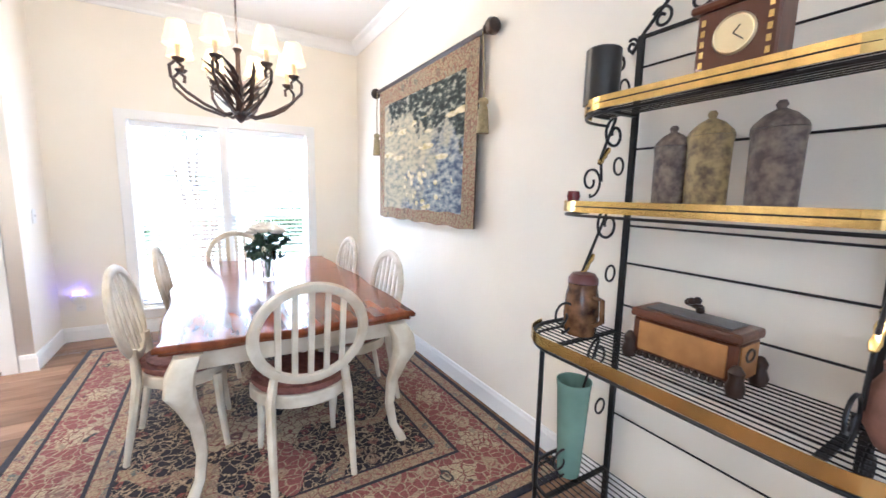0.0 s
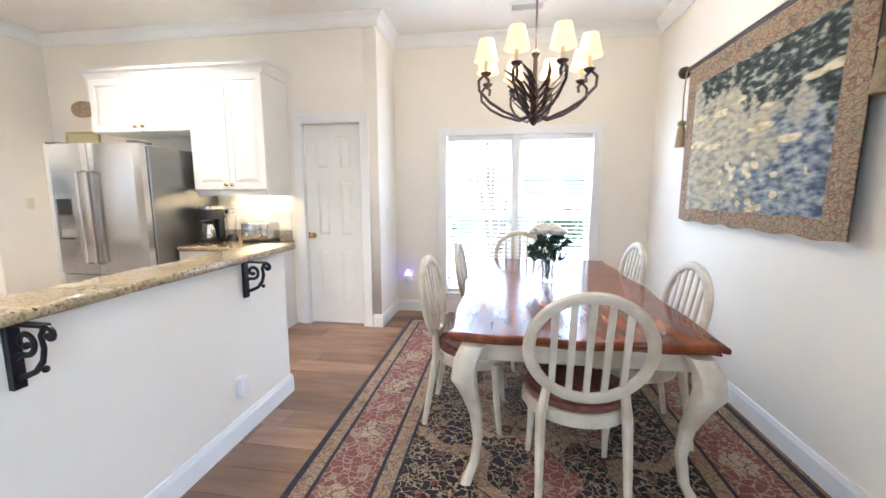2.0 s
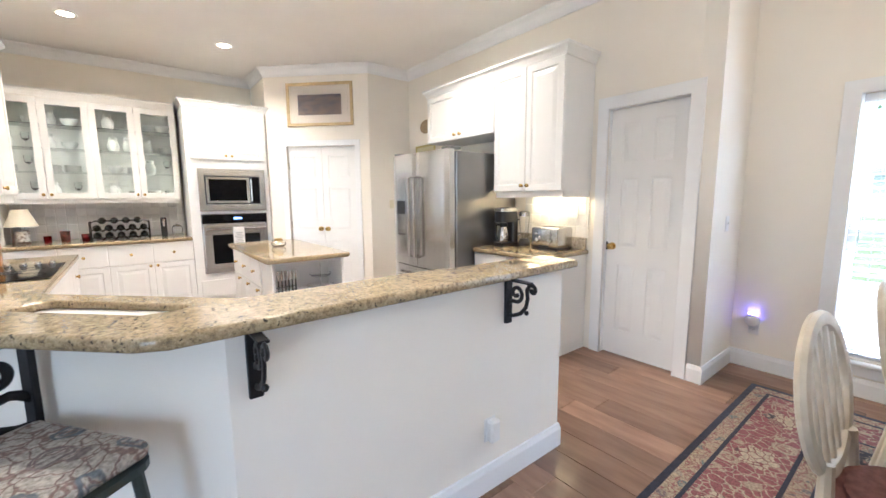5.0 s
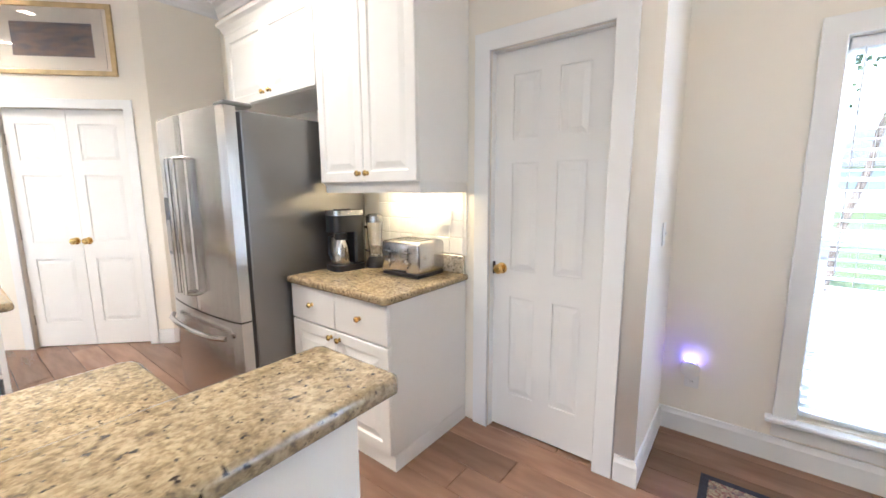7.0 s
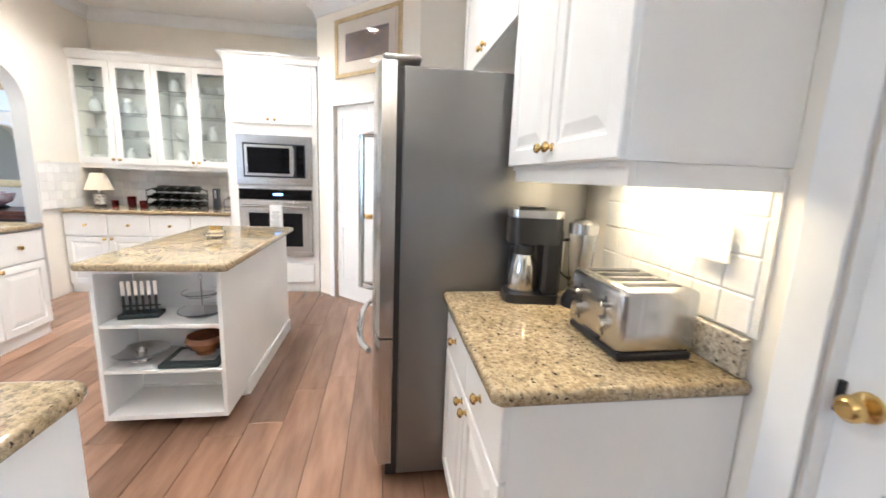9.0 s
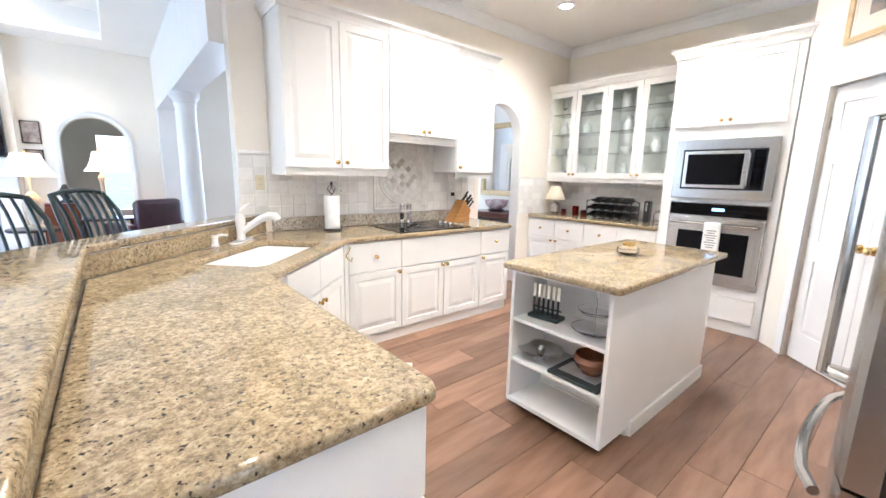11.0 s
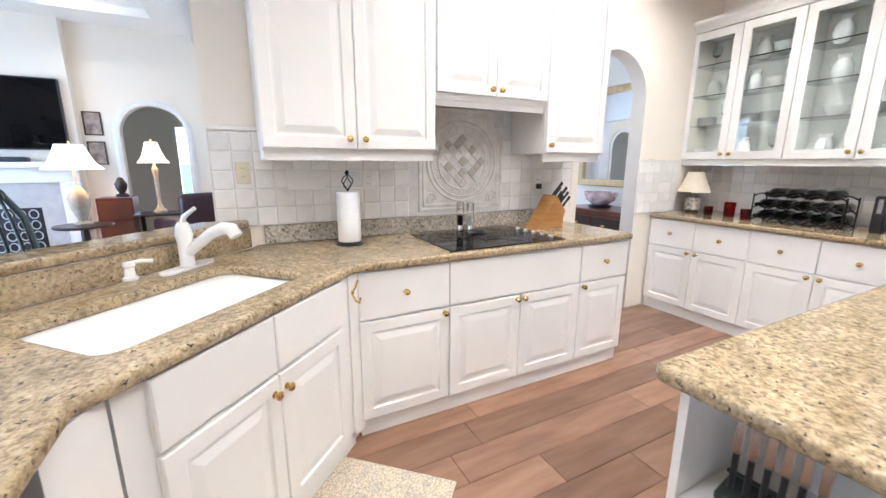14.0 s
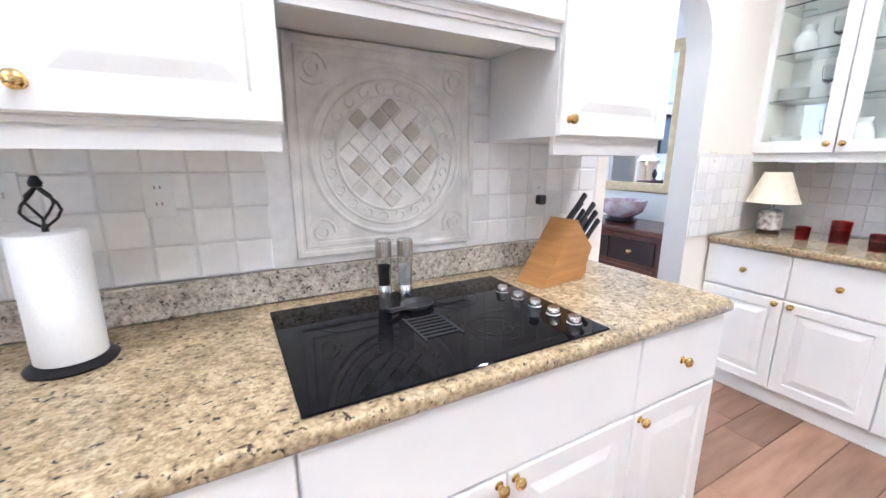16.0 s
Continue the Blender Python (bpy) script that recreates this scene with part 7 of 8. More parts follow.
for yy in (-0.39, 0.39):
    bm = bm_new()
    box(bm, -0.016, yy - 0.012, 0.0, 0.0, yy + 0.012, 2.06)
    part("post", bm, IRON, rk)
    bm = bm_new()
    sg = 1 if yy > 0 else -1
    cyl(bm, (-0.39, sg * 0.46, 0.0), (-0.39, sg * 0.46, 0.84), 0.010, n=8)
    part("front_leg", bm, IRON, rk)
    for z0, z1, d0, d1 in ((0.86, 1.375, 0.40, 0.28), (1.415, 1.735, 0.28, 0.25), (1.775, 2.0, 0.26, 0.05), (0.20, 0.80, 0.36, 0.36)):
        bm = bm_new()
        dz = z1 - z0
        rr = min(0.075, dz * 0.2)
        y2 = yy + sg * 0.03
        path = [(-d0 + rr, z0 + rr * 0.2)] + [(u, w) for u, w in scroll((-d0 + rr, z0 + rr), rr, 1.3, -1.57, 1)]
        tube(bm, [(u, y2, w) for u, w in path], 0.005, n=6)
        path = scroll((-0.09, z1 - rr), rr, 1.3, 1.57, 1)
        tube(bm, [(u, y2, w) for u, w in path], 0.006, n=6)
        tube(bm, [(-d0 + 2 * rr, y2, z0 + rr), ((-d0 - 0.05) / 2, y2, (z0 + z1) / 2), (-0.09, y2, z1)], 0.006, n=6)
        tube(bm, [(-0.05 + 0.03 * math.cos(a), y2, (z0 + z1) / 2 - 0.03 + 0.035 * math.sin(a)) for a in [2 * math.pi * i / 14 for i in range(14)]], 0.005, n=6, closed=True)
        sc = part("side_scroll", bm, IRON, rk, smooth=True)
        bm = bm_new()
        m0, m1 = Vector((-d0 * 0.62, y2, z0 + dz * 0.42)), Vector((-d0 * 0.42, y2, z0 + dz * 0.62))
        tube(bm, [m0 + (m1 - m0) * i / 6 for i in range(7)], 0.010, n=8, radii=[0.007, 0.013, 0.009, 0.013, 0.009, 0.013, 0.007])
        part("brass_collar", bm, BRASS, sc, "ringed brass collar", smooth=True)
for z in (2.053, 1.936, 1.614, 1.298, 1.138, 0.953, 0.70, 0.45):
    bm = bm_new()
    cyl(bm, (-0.008, -0.39, z), (-0.008, 0.39, z), 0.0045 if z < 2.05 else 0.009, n=6)
    part("back_wire", bm, IRON, rk)
bm = bm_new()
for sg in (-1, 1):
    tube(bm, [(-0.008, sg * 0.43, 2.0), (-0.008, sg * 0.38, 2.07), (-0.008, sg * 0.28, 2.17), (-0.008, sg * 0.17, 2.19), (-0.008, sg * 0.08, 2.13), (-0.008, sg * 0.02, 2.11)], 0.007, n=6)
    for c, r, a0 in (((0.31, 2.10), 0.045, 0.5), ((0.17, 2.12), 0.045, 2.0), ((0.43, 2.03), 0.03, 1.0)):
        tube(bm, [(-0.008, sg * u, w) for u, w in scroll(c, r, 1.3, a0, 1)], 0.006, n=6)
part("crest_scroll", bm, IRON, rk, smooth=True)

MAHOG = M("mahogany", (0.13, 0.040, 0.018), 0.3, var=0.4, vscale=5, coat=0.3, stretch=(1, 6, 1))
bk = thing("black_canister", 1.72, 1.79, 1.766, 0, "tall matte black cylinder on the top shelf", "canister")
bm = bm_new()
lathe(bm, [(0.0, 0), (0.065, 0), (0.065, 0.20), (0.06, 0.205), (0, 0.205)], n=28)
part("body", bm, BLACK, bk, smooth=True)
cl = thing("mantel_clock", 1.755, 1.34, 1.766, 90 + 180, "carved mahogany mantel clock with a brass dial", "clock")
cl.matrix_world = pose(1.755, 1.34, 1.766, 0, 0, -90)
bx("case", (-0.105, -0.05, 0.0, 0.105, 0.05, 0.20), MAHOG, cl, 0.006)
bx("cornice", (-0.125, -0.062, 0.20, 0.125, 0.058, 0.225), MAHOG, cl, 0.007)
bx("plinth", (-0.12, -0.058, 0.0, 0.12, 0.055, 0.022), MAHOG, cl, 0.005)
bm = bm_new()
lathe(bm, [(0.0, 0.006), (0.048, 0.006), (0.052, 0.010), (0.056, 0.004), (0.056, 0)], n=32)
rot(bm, bm.verts, Matrix.Translation((0, -0.0505, 0.115)) @ Matrix.Rotation(radians(90), 4, "X"))
dl = part("dial", bm, M("brass_dial", (0.85, 0.74, 0.48), 0.3, 0.7, var=0.08), cl, "pale brass clock dial", smooth=True)
for a, ln in ((40, 0.024), (130, 0.036)):
    bm = bm_new()
    box(bm, -0.0015, -0.0588, 0, 0.0015, -0.0580, ln)
    rot(bm, bm.verts, Matrix.Translation((0, 0, 0.115)) @ Matrix.Rotation(radians(a), 4, "Y"))
    part("clock_hand", bm, BLACK, dl)
for sx in (-0.085, 0.085):
    for i in range(5):
        bx("inlay", (sx - 0.006, -0.0525, 0.04 + 0.03 * i, sx + 0.006, -0.0505, 0.058 + 0.03 * i), BRASS, cl)
for y, s, col, col2 in ((1.525, 0.9, (0.06, 0.04, 0.038), (0.23, 0.18, 0.14)), (1.408, 1.0, (0.38, 0.28, 0.12), (0.10, 0.065, 0.04)), (1.232, 1.0, (0.06, 0.04, 0.038), (0.22, 0.17, 0.13))):
    jn = thing("lidded_jar", 1.775, y, 1.388, 0, "tall oval lidded jar with a worn " + ("golden" if col[0] > 0.4 else "plum") + " pattern", "jar", "jars on the rack")
    mj = M("jar_glaze", col, 0.55, var=0.5, vscale=34, col2=col2, bump=0.3, bscale=40)
    bm = bm_new()
    lathe(bm, [(0.0, 0), (0.055 * s, 0), (0.058 * s, 0.01), (0.060 * s, 0.20 * s), (0.063 * s, 0.215 * s), (0.063 * s, 0.225 * s), (0.0, 0.226 * s)], n=24, sx=0.8, sy=1.08)
    part("body", bm, mj, jn, smooth=True)
    bm = bm_new()
    lathe(bm, [(0.063 * s, 0.227 * s), (0.058 * s, 0.24 * s), (0.035 * s, 0.265 * s), (0.018 * s, 0.275 * s), (0.010, 0.28 * s), (0.014, 0.292 * s), (0.008, 0.302 * s), (0, 0.303 * s)], n=24, sx=0.8, sy=1.08)
    part("lid", bm, mj, jn, smooth=True)
st = thing("lidded_stein", 1.715, 1.81, 0.848, 0, "brown glazed lidded stein with tan figures", "stein")
mj = M("stein_glaze", (0.20, 0.10, 0.045), 0.25, var=0.6, vscale=18, col2=(0.03, 0.014, 0.010), bump=0.4, bscale=30)
bm = bm_new()
lathe(bm, [(0.0, 0), (0.062, 0), (0.065, 0.02), (0.072, 0.08), (0.066, 0.16), (0.058, 0.20), (0.060, 0.215), (0, 0.216)], n=24)
part("body", bm, mj, st, smooth=True)
bm = bm_new()
lathe(bm, [(0.061, 0.217), (0.060, 0.235), (0.045, 0.255), (0.015, 0.262), (0, 0.264)], n=24)
part("lid", bm, M("stein_lid", (0.09, 0.02, 0.018), 0.3, var=0.2), st, smooth=True)
bm = bm_new()
tube(bm, [(-0.01, -0.066, 0.17), (-0.015, -0.11, 0.165), (-0.015, -0.115, 0.08), (-0.01, -0.068, 0.05)], 0.010, n=8)
part("handle", bm, mj, st, smooth=True)
cb = thing("carved_chest", 1.755, 1.39, 0.848, -90, "footed wooden casket with tan panels and carved feet", "casket")
cb.scale = (0.84, 0.84, 0.92)
LEATH = M("tan_panel", (0.44, 0.22, 0.07), 0.4, var=0.4, vscale=9, col2=(0.28, 0.12, 0.04))
bx("body", (-0.195, -0.085, 0.03, 0.195, 0.085, 0.165), MAHOG, cb, 0.008)
bx("front_panel", (-0.165, -0.089, 0.045, 0.165, -0.0855, 0.155), LEATH, cb, 0.003, "aged tan leather panel")
for sx in (-1, 1):
    bx("end_panel", (sx * 0.1955, -0.065, 0.045, sx * 0.199, 0.065, 0.155), LEATH, cb, 0)
bx("lid", (-0.205, -0.095, 0.166, 0.205, 0.095, 0.20), MAHOG, cb, 0.010, "", 2)
bx("lid_inset", (-0.16, -0.06, 0.2005, 0.16, 0.06, 0.206), M("slate_inset", (0.10, 0.10, 0.11), 0.35, var=0.4, vscale=12), cb, 0.002)
bm = bm_new()
for k in range(7):
    a = k * 0.9
    lathe(bm, [(0.0, -0.012), (0.014, -0.006), (0.016, 0.004), (0.008, 0.014), (0, 0.016)], at=(0.022 * math.cos(a), 0.016 * math.sin(a), 0.224 + 0.006 * k), n=10)
part("carved_finial", bm, DWOOD, cb, smooth=True)
for sx in (-1, 1):
    for sy in (-1, 1):
        bm = bm_new()
        lathe(bm, [(0.0, 0.0), (0.026, 0.004), (0.032, 0.03), (0.022, 0.055), (0.026, 0.08), (0.012, 0.10), (0, 0.105)], at=(sx * 0.20, sy * 0.088, 0), n=12)
        part("carved_foot", bm, DWOOD, cb, smooth=True)
    bm = bm_new()
    tube(bm, [(sx * 0.20, 0.03 * math.cos(a), 0.12 + 0.02 * math.sin(a)) for a in [2 * math.pi * i / 12 for i in range(12)]], 0.005, n=6, closed=True)
    part("ring_handle", bm, DWOOD, cb, smooth=True)
for i in range(14):
    bm = bm_new()
    lathe(bm, [(0.0, 0), (0.013, 0.008), (0.010, 0.022), (0, 0.028)], at=(-0.18 + 0.0277 * i, -0.088, 0.012), n=8)
    part("carved_bead", bm, DWOOD, cb, smooth=True)
gv = thing("green_vase", 1.72, 1.825, 0.188, 0, "tall pale green glass vase on the bottom shelf", "vase")
bm = bm_new()
lathe(bm, [(0.0, 0), (0.045, 0), (0.05, 0.02), (0.07, 0.40), (0.075, 0.44), (0.07, 0.44), (0.06, 0.30), (0.04, 0.02), (0, 0.015)], n=24)
part("vase", bm, M("celadon_glass", (0.20, 0.34, 0.29), 0.2, var=0.2, vscale=6), gv, smooth=True)
tg = thing("teal_ornament", 1.75, 1.26, 0.188, 0, "small dark teal round ornament on the bottom shelf", "ornament")
bm = bm_new()
lathe(bm, [(0.0, 0), (0.04, 0.0), (0.055, 0.05), (0.05, 0.11), (0.03, 0.14), (0, 0.145)], n=20)
part("body", bm, M("teal_glaze", (0.015, 0.07, 0.07), 0.2, var=0.3), tg, smooth=True)
rb = thing("terracotta_pot", 1.745, 0.895, 0.848, 0, "rough reddish ceramic pot on the rack", "pot")
bm = bm_new()
lathe(bm, [(0.0, 0), (0.06, 0), (0.09, 0.06), (0.08, 0.14), (0.06, 0.18), (0.065, 0.20), (0.055, 0.20), (0.05, 0.17), (0, 0.10)], n=24)
part("pot", bm, M("rough_terracotta", (0.26, 0.12, 0.085), 0.85, var=0.4, vscale=14, bump=0.8, bscale=24), rb, smooth=True)
vt = thing("red_votive", 1.665, 1.845, 1.388, 0, "small ruby glass votive on the brass-edged shelf", "candle holder")
bm = bm_new()
lathe(bm, [(0.0, 0), (0.02, 0), (0.026, 0.03), (0.022, 0.05), (0.019, 0.05), (0.02, 0.03), (0, 0.006)], n=16)
part("glass", bm, M("dark_ruby", (0.16, 0.015, 0.02), 0.15, var=0.2), vt, smooth=True)

# ---- living room beyond the bar ----
cbm = bm_new()
lathe(cbm, [(0.17, 0), (0.17, 0.10), (0.145, 0.13), (0.15, 0.16), (0.125, 0.19), (0.125, 0.9), (0.11, 2.16), (0.125, 2.19), (0.115, 2.21), (0.14, 2.25), (0.165, 2.27), (0.165, 2.3299)], at=(-2.16, -2.1, 0), n=32)
tagged(part("column", cbm, TRIM, smooth=True), "round white column under the header beam", "column", kind="structure")
tagged(bx("pilaster", (-2.29, -4.2, 0, -2.03, -3.95, 2.329), TRIM), kind="structure")
bm = bm_new()
pr = []
for k in range(17):
    a = math.pi * k / 16
    pr.append((-1.23 - 0.435 * math.cos(a), -4.195, 1.75 + 0.435 * math.sin(a)))
tube(bm, [(-1.665, -4.195, 0.0)] + pr + [(-0.795, -4.195, 0.0)], 0.045, n=6, flat=(0.5, 1.0))
tagged(part("arch_casing", bm, TRIM), kind="structure")
tagged(bx("chimney_breast", (-0.42, -4.2, 0, 1.6, -4.05, H - 0.002), WALL), kind="structure")
fp = thing("fireplace", 0.52, -4.05, 0, 180, "white painted mantel fireplace with a black screen", "fireplace")
for sx in (-1, 1):
    bx("pilaster", (sx * 0.80 - 0.11, -0.10, 0, sx * 0.80 + 0.11, -0.001, 1.10), TRIM, fp, 0.006)
bx("frieze", (-0.91, -0.10, 1.10, 0.91, -0.001, 1.28), TRIM, fp, 0.006)
bx("mantel_shelf", (-1.0, -0.22, 1.281, 1.0, -0.001, 1.36), TRIM, fp, 0.012)
bx("surround", (-0.689, -0.03, 0, 0.689, -0.001, 1.099), M("hearth_stone", (0.55, 0.53, 0.50), 0.5, var=0.15, vscale=8), fp)
bx("firebox", (-0.45, -0.034, 0, 0.45, -0.031, 0.78), BLACK, fp)
bm = bm_new()
for i in range(7):
    for j in range(5):
        tube(bm, [(-0.38 + 0.125 * i + 0.045 * math.cos(a), -0.06, 0.14 + 0.14 * j + 0.055 * math.sin(a)) for a in [2 * math.pi * k / 12 for k in range(12)]], 0.008, n=5, closed=True)
part("screen_scrolls", bm, M("pale_iron", (0.5, 0.5, 0.5), 0.5, 0.3), fp)
tv = thing("television", 0.41, -4.045, 1.51, 180, "large black flat television above the mantel", "television")
bx("bezel", (-0.74, -0.07, 0, 0.74, -0.001, 0.87), BLACK, tv, 0.006)
bx("screen", (-0.725, -0.0725, 0.018, 0.725, -0.0705, 0.852), BGLASS, tv)
bx("sound_bar", (-0.45, -0.16, 1.3605, 0.45, -0.05, 1.42), BLACK, tagged(thing("sound_bar", 0.52, -4.05, 0, 180), "black sound bar on the mantel shelf", "speaker"), 0.01)
PRT = M("abstract_print", (0.55, 0.48, 0.42), 0.7, var=0.6, vscale=10, col2=(0.18, 0.13, 0.12))
for z in (1.87, 1.48):
    p = thing("framed_print", -0.56, -4.198, z, 180, "small framed brown print beside the chimney", "picture", "prints by the chimney")
    slab("frame", [rect(-0.10, -0.155, 0.10, 0.155), rect(-0.085, -0.14, 0.085, 0.14)], 0.02, DWOOD, p, 0.003, XZ)
    bx("print", (-0.085, -0.008, -0.14, 0.085, -0.001, 0.14), PRT, p)
GLOW = emit("lit_linen_shade", (1.0, 0.80, 0.52), 0.55)


def lamp_on_table(x, y, zt, r0, r1, hs, hb, name, label, stem):
    t = thing(name, x, y, zt, 0, label, "lamp")
    bm = bm_new()
    lathe(bm, stem, n=20)
    part("base", bm, M("aged_cream", (0.50, 0.44, 0.34), 0.5, var=0.3, vscale=16), t, smooth=True)
    bm = bm_new()
    n = 24
    prof = [(r0 + (r1 - r0) * (s ** 0.6), hb + hs * s) for s in (0, 0.25, 0.5, 0.75, 1.0)]
    lathe(bm, prof + [(r - 0.003, z) for r, z in prof[::-1]], n=n)
    part("shade", bm, GLOW, t, "lit cream lamp shade", smooth=True)
    bm = bm_new()
    lathe(bm, [(0.004, hb + hs - 0.02), (0.004, hb + hs + 0.015), (0.012, hb + hs + 0.025), (0, hb + hs + 0.04)], n=10)
    part("finial", bm, BRASS, t, smooth=True)
    d = bpy.data.lights.new("lamp_bulb", "POINT")
    d.energy, d.color, d.shadow_soft_size = 1.5, (1, 0.75, 0.45), 0.05
    new("lamp_bulb", d).matrix_world = pose(x, y, zt + hb + hs * 0.5)


stb = thing("side_table", -0.60, -3.0, 0, 0, "round dark wooden side table holding a lamp", "side table")
bm = bm_new()
lathe(bm, [(0.0, 0.62), (0.27, 0.62), (0.28, 0.635), (0.27, 0.65), (0, 0.65)], n=28)
part("top", bm, DWOOD, stb, smooth=True)
bm = bm_new()
lathe(bm, [(0.0, 0), (0.2, 0.0), (0.18, 0.03), (0.04, 0.08), (0.05, 0.3), (0.035, 0.62)], n=20)
part("pedestal", bm, DWOOD, stb, smooth=True)
lamp_on_table(-0.60, -3.0, 0.651, 0.275, 0.125, 0.27, 0.63, "table_lamp", "large lit table lamp with a pleated cream shade", [(0.0, 0), (0.09, 0), (0.09, 0.02), (0.04, 0.05), (0.09, 0.20), (0.10, 0.30), (0.05, 0.42), (0.012, 0.45), (0.012, 0.66), (0, 0.66)])
ds = thing("writing_desk", -1.28, -3.62, 0, 0, "dark wooden desk under the arch lamp", "desk")
bx("top", (-0.30, -0.22, 0.66, 0.30, 0.22, 0.69), DWOOD, ds, 0.006)
for sx in (-0.26, 0.26):
    for sy in (-0.18, 0.18):
        bx("leg", (sx - 0.02, sy - 0.02, 0, sx + 0.02, sy + 0.02, 0.659), DWOOD, ds)
lamp_on_table(-1.26, -3.62, 0.691, 0.185, 0.07, 0.27, 0.66, "candlestick_lamp", "lit candlestick lamp with a bell-shaped cream shade", [(0.0, 0), (0.08, 0), (0.08, 0.03), (0.05, 0.05), (0.035, 0.09), (0.022, 0.12), (0.026, 0.5), (0.04, 0.58), (0.015, 0.62), (0.01, 0.70), (0, 0.70)])
LEA = M("burgundy_leather", (0.045, 0.012, 0.02), 0.35, var=0.3, vscale=10, bump=0.2, bscale=50)
ac = thing("leather_armchair", -1.70, -3.3, 0, 30, "dark burgundy leather armchair", "armchair")
bx("seat", (-0.32, -0.32, 0.22, 0.32, 0.30, 0.46), LEA, ac, 0.05, "", 3)
bm = bm_new()
box(bm, -0.32, 0.20, 0.40, 0.32, 0.36, 0.98, 0.07, 3)
part("backrest", bm, LEA, ac, smooth=True)
for sx in (-1, 1):
    bm = bm_new()
    box(bm, sx * 0.33 - 0.08, -0.32, 0.10, sx * 0.33 + 0.08, 0.30, 0.64, 0.05, 3)
    part("arm", bm, LEA, ac, smooth=True)
    for sy in (-0.27, 0.27):
        bx("leg", (sx * 0.28 - 0.02, sy - 0.02, 0, sx * 0.28 + 0.02, sy + 0.02, 0.10), DWOOD, ac)
rc = thing("red_chest", -0.80, -3.68, 0, 180, "dark red lacquered chest", "chest")
bx("body", (-0.19, -0.17, 0.06, 0.19, 0.17, 0.91), M("red_lacquer", (0.11, 0.015, 0.012), 0.3, var=0.3), rc, 0.006)
for i in range(3):
    bx("drawer", (-0.17, -0.178, 0.10 + 0.265 * i, 0.17, -0.1705, 0.345 + 0.265 * i), MAHOG, rc, 0.003)
for sx in (-0.16, 0.16):
    for sy in (-0.14, 0.14):
        bx("foot", (sx - 0.025, sy - 0.025, 0, sx + 0.025, sy + 0.025, 0.0599), DWOOD, rc)
bm = bm_new()
lathe(bm, [(0.0, 0), (0.07, 0), (0.07, 0.03), (0.03, 0.05), (0.06, 0.11), (0.07, 0.17), (0.04, 0.22), (0.03, 0.25), (0, 0.26)], at=(0, 0, 0), n=16, sy=0.7)
sc_ = part("black_figurine", bm, BLACK, smooth=True)
sc_.matrix_world = pose(-0.86, -3.68, 0.9105, 0, 0, 0)
tagged(sc_, "small black abstract sculpture on the red chest", "sculpture")

# ---- formal room behind the arch ----
sb = thing("sideboard", -6.13, -0.15, 0, 90, "dark mahogany sideboard with brass-trimmed panels", "sideboard")
bx("carcass", (-0.40, -0.48, 0.08, 0.40, -0.02, 0.84), MAHOG, sb, 0.005)
bx("top", (-0.43, -0.51, 0.841, 0.43, 0.0, 0.88), MAHOG, sb, 0.008)
for i in range(2):
    bx("door", (-0.37 + 0.375 * i, -0.495, 0.12, -0.005 + 0.375 * i, -0.4805, 0.60), MAHOG, sb, 0.004)
    bx("drawer", (-0.37 + 0.375 * i, -0.495, 0.63, -0.005 + 0.375 * i, -0.4805, 0.80), DWOOD, sb, 0.004)
    knob(sb, -0.19 + 0.375 * i, -0.496, 0.715)
for sx in (-0.36, 0.36):
    for sy in (-0.44, -0.06):
        bx("foot", (sx - 0.03, sy - 0.03, 0, sx + 0.03, sy + 0.03, 0.0799), MAHOG, sb)
bo = thing("porcelain_bowl", -5.88, -0.25, 0.8805, 0, "large painted porcelain bowl on a black stand", "bowl")
bm = bm_new()
lathe(bm, [(0.0, 0), (0.11, 0), (0.13, 0.02), (0.10, 0.03), (0.0, 0.032)], n=24)
part("stand", bm, BLACK, bo, smooth=True)
bm = bm_new()
lathe(bm, [(0.0, 0.033), (0.08, 0.033), (0.15, 0.08), (0.175, 0.14), (0.18, 0.17), (0.17, 0.17), (0.14, 0.08), (0, 0.05)], n=32)
part("bowl", bm, M("pink_porcelain", (0.74, 0.66, 0.64), 0.2, var=0.4, vscale=12, col2=(0.42, 0.22, 0.24)), bo, smooth=True)
mr = thing("gilt_mirror", -6.147, -0.42, 1.66, 90, "tall mirror in a carved gilt frame", "mirror")
slab("frame", [rect(-0.42, -0.56, 0.42, 0.56), rect(-0.34, -0.48, 0.34, 0.48)], 0.045, GILT, mr, 0.014, XZ)
MIR = M("mirror_silver", (0.9, 0.9, 0.9), 0.01, 1.0)
bx("glass", (-0.345, -0.012, -0.485, 0.345, -0.006, 0.485), MIR, mr)
gcn = thing("wooden_side_chair", -2.75, -1.2, 0, 120, "carved wooden side chair with an open splat back", "chair")
OAK = M("walnut_chair", (0.20, 0.09, 0.045), 0.35, var=0.3)
bx("seat", (-0.22, -0.21, 0.43, 0.22, 0.21, 0.48), LINEN, gcn, 0.015, "", 2)
for sx in (-0.19, 0.19):
    bm = bm_new()
    tube(bm, [(sx, -0.18, 0), (sx, -0.18, 0.43)], 0.018, n=8, radii=[0.014, 0.022])
    part("front_leg", bm, OAK, gcn, smooth=True)
    bm = bm_new()
    tube(bm, [(sx, 0.24, 0), (sx, 0.20, 0.45), (sx * 1.05, 0.26, 1.0)], 0.018, n=8)
    part("back_post", bm, OAK, gcn, smooth=True)
bm = bm_new()
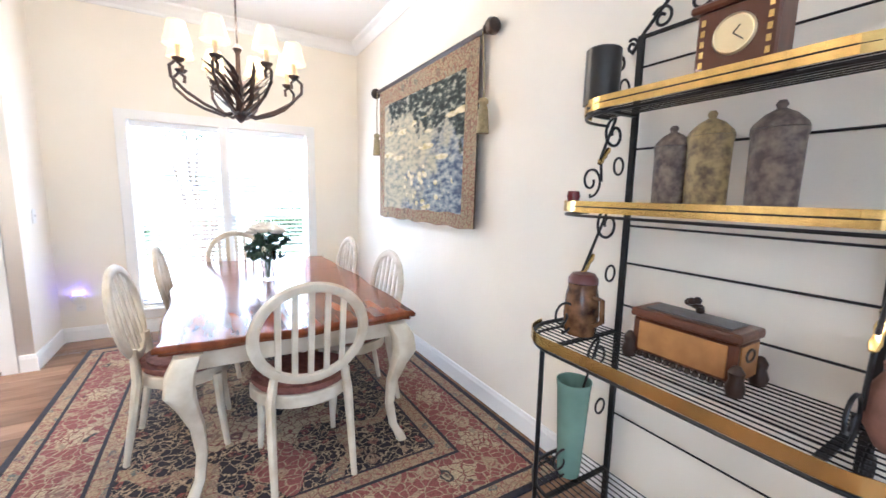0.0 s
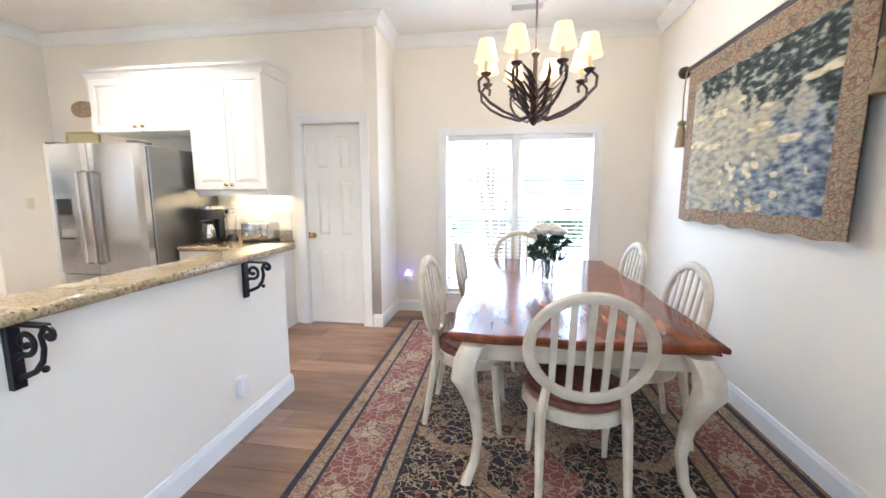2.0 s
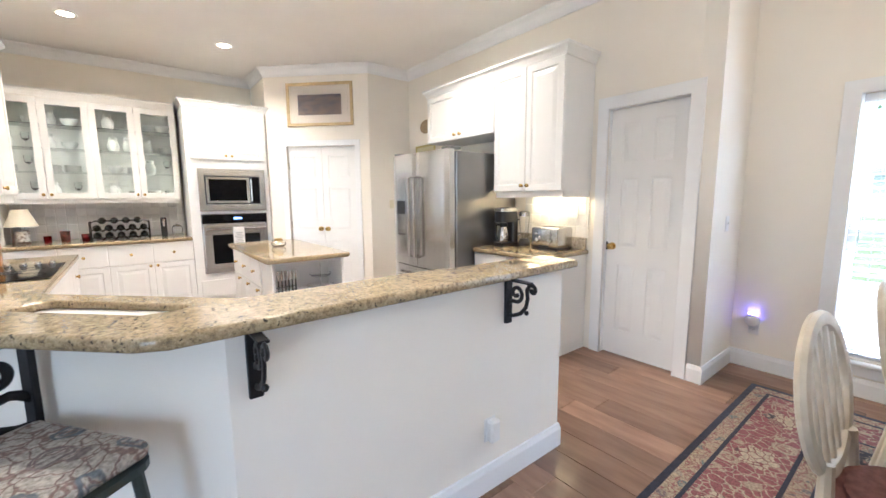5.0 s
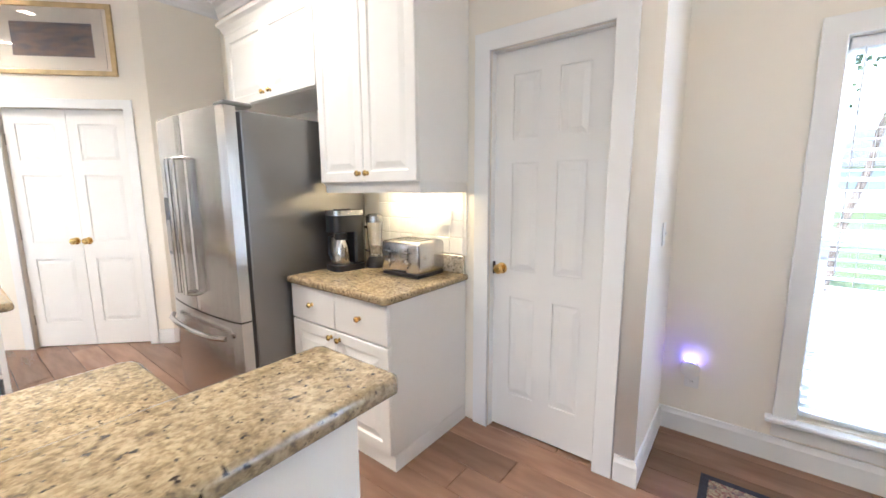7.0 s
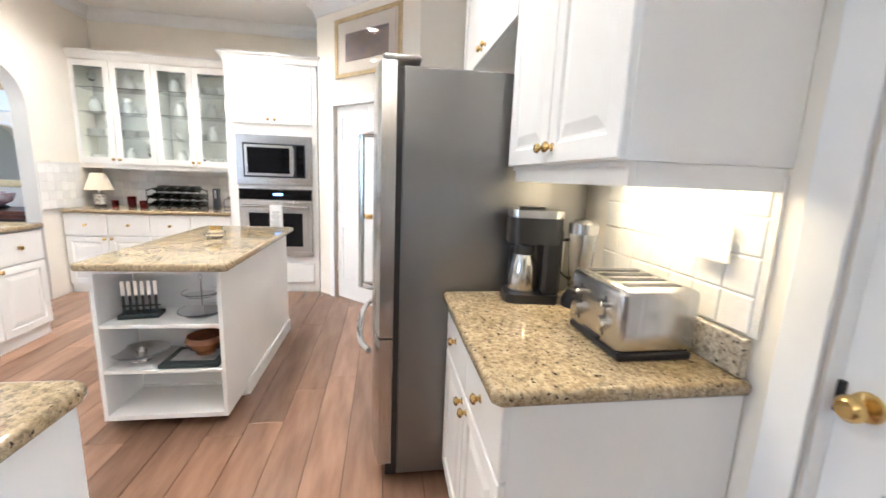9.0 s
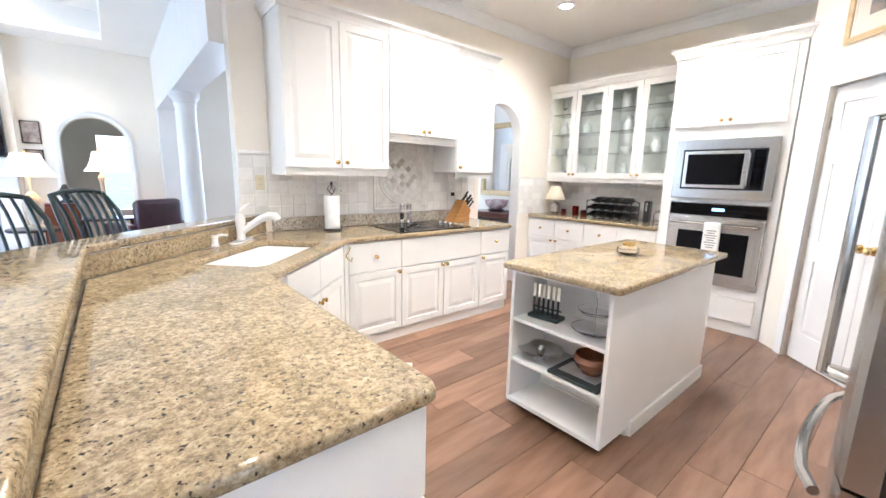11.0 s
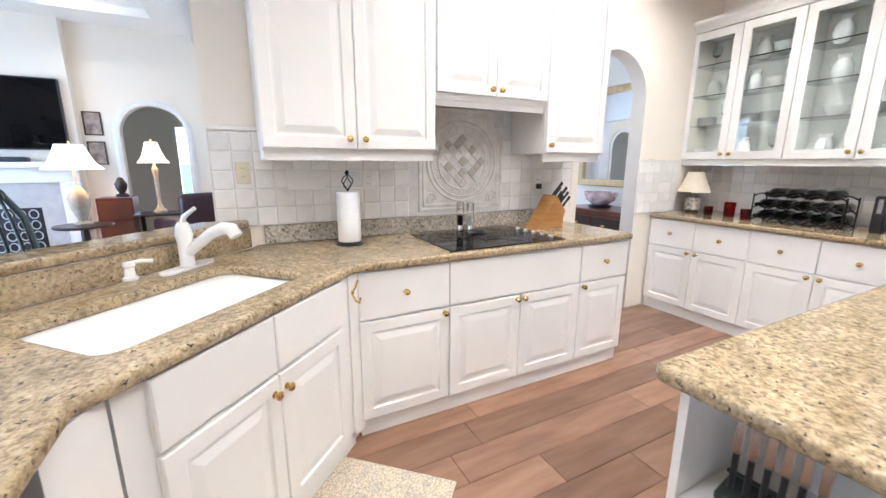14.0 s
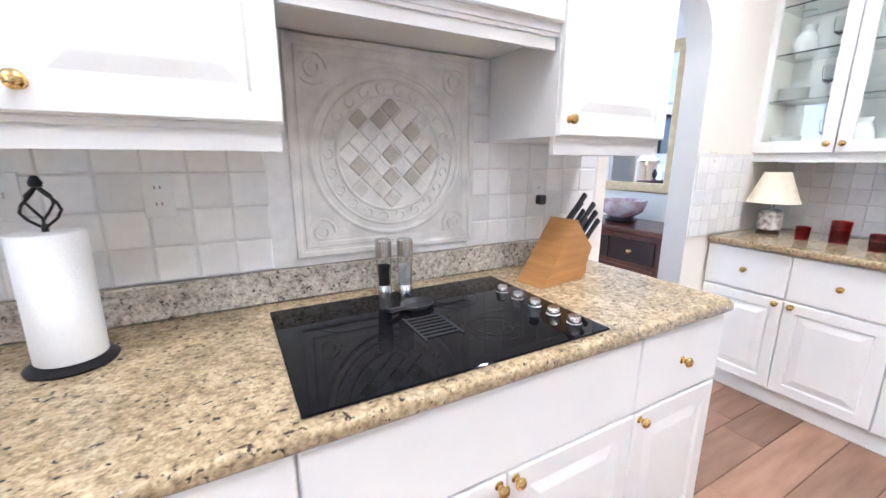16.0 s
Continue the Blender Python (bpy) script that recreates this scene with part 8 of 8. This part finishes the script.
tube(bm, [(-0.2, 0.26, 1.0), (-0.1, 0.265, 1.05), (0, 0.268, 1.03), (0.1, 0.265, 1.05), (0.2, 0.26, 1.0)], 0.018, n=8)
tube(bm, [(-0.05, 0.22, 0.5), (-0.09, 0.24, 0.75), (-0.03, 0.26, 1.03)], 0.010, n=6)
tube(bm, [(0.05, 0.22, 0.5), (0.09, 0.24, 0.75), (0.03, 0.26, 1.03)], 0.010, n=6)
part("backrest", bm, OAK, gcn, smooth=True)

# ---- floor planks ----
PW = 0.185
pm = {}
floor = tagged(new("floor"), kind="structure")
frng = random.Random(4)
rest = bm_new()


def plank_mesh(w, l, key):
    if key not in pm:
        bm = bm_new()
        box(bm, -w / 2 + 0.0012, -l / 2 + 0.0012, -0.012, w / 2 - 0.0012, l / 2 - 0.0012, 0.0, 0.0018)
        me = bpy.data.meshes.new("plank")
        bm.to_mesh(me)
        bm.free()
        me.materials.append(PLANK)
        pm[key] = me
    return pm[key]


y = -7.2
while y < 5.5:
    x = -7.7 - frng.random() * 1.2
    while x < 2.05:
        l = frng.choice((0.9, 1.2, 1.5, 1.8))
        full = x + l
        x, l = max(x, -6.5), min(full, 2.03) - max(x, -6.5)
        if l < 0.05:
            x = full
            continue
        if -6.4 < x + l / 2 < 1.9 and y > 0.4:
            o = new("plank", plank_mesh(PW, l, round(l, 3)))
            o.parent = floor
            o.matrix_world = pose(x + l / 2, y + PW / 2, 0, 0, 0, 90)
        else:
            box(rest, x + 0.0012, y + 0.0012, -0.012, x + l - 0.0012, y + PW - 0.0012, 0)
        x = full
    y += PW
PLANK2 = M("plank_wood_far", (0.285, 0.165, 0.102), 0.22, var=0.3, vscale=3, col2=(0.195, 0.108, 0.066), bump=0.14, bscale=30, stretch=(1.2, 14, 1))
tagged(part("planks_far", rest, PLANK2, floor), kind="stuff")

# ---- backsplash tiles ----


def tile_field(parent, w, h, t, seed, skip=()):
    """Square tiles on the local plane y=0, facing -y, from (0, 0)."""
    rng = random.Random(seed)
    me = []
    for k in range(4):
        bm = bm_new()
        e = rng.uniform(0.0005, 0.0025)
        panel_front(bm, 0.0018, t - 0.0018, 0.0018, t - 0.0018, -0.009 - e, [(0, 0.003), (0.004, 0)], 0.009 + e)
        rr = bpy.data.meshes.new("tile")
        bmesh.ops.recalc_face_normals(bm, faces=bm.faces)
        bm.to_mesh(rr)
        bm.free()
        rr.materials.append(TILE)
        me.append(rr)
    for i in range(int(w / t + 1e-6)):
        for j in range(int(h / t + 1e-6)):
            if any(x0 < (i + 0.5) * t < x1 and z0 < (j + 0.5) * t < z1 for x0, z0, x1, z1 in skip):
                continue
            o = new("tile", me[rng.randrange(4)])
            o.parent = parent
            o.matrix_basis = pose(i * t, 0, j * t)


bsp = tagged(thing("backsplash_cooktop", -2.125, 0.5245, 1.022, 180), kind="structure")
bx("grout", (0, -0.006, 0, 2.52, 0.003, 0.50), GROUT, bsp)
tile_field(bsp, 2.525, 0.505, 0.1, 1, [(1.15, 0, 1.84, 0.8)])
bx("cap_moulding", (0, -0.018, 0.505, 0.25, 0.003, 0.53), TILE, bsp, 0.004)
bsn = tagged(thing("backsplash_niche", -3.245, 0.5245, 1.524, 180), kind="structure")
bx("grout", (0, -0.006, 0, 0.775, 0.003, 0.19), GROUT, bsn)
tile_field(bsn, 0.775, 0.2, 0.0968, 7, [(0.03, 0, 0.72, 0.8)])
bsw = tagged(thing("backsplash_west", -6.3955, 0.54, 0.918, 90), kind="structure")
bx("grout", (0, -0.006, 0, 1.655, 0.002, 0.475), GROUT, bsw)
tile_field(bsw, 1.656, 0.48, 0.092, 2)
bsf = tagged(thing("backsplash_fridge", -2.515, 4.8155, 1.022, 0), kind="structure")
bx("grout", (0, -0.006, 0, 0.72, 0.002, 0.40), GROUT, bsf)
tile_field(bsf, 0.72, 0.41, 0.1, 3)
bsa = tagged(thing("backsplash_arch", -5.46, 0.5245, 0.918, 180), kind="structure")
bx("grout", (0.0, -0.006, 0, 0.55, 0.003, 0.48), GROUT, bsa)
tile_field(bsa, 0.55, 0.48, 0.0916, 4)
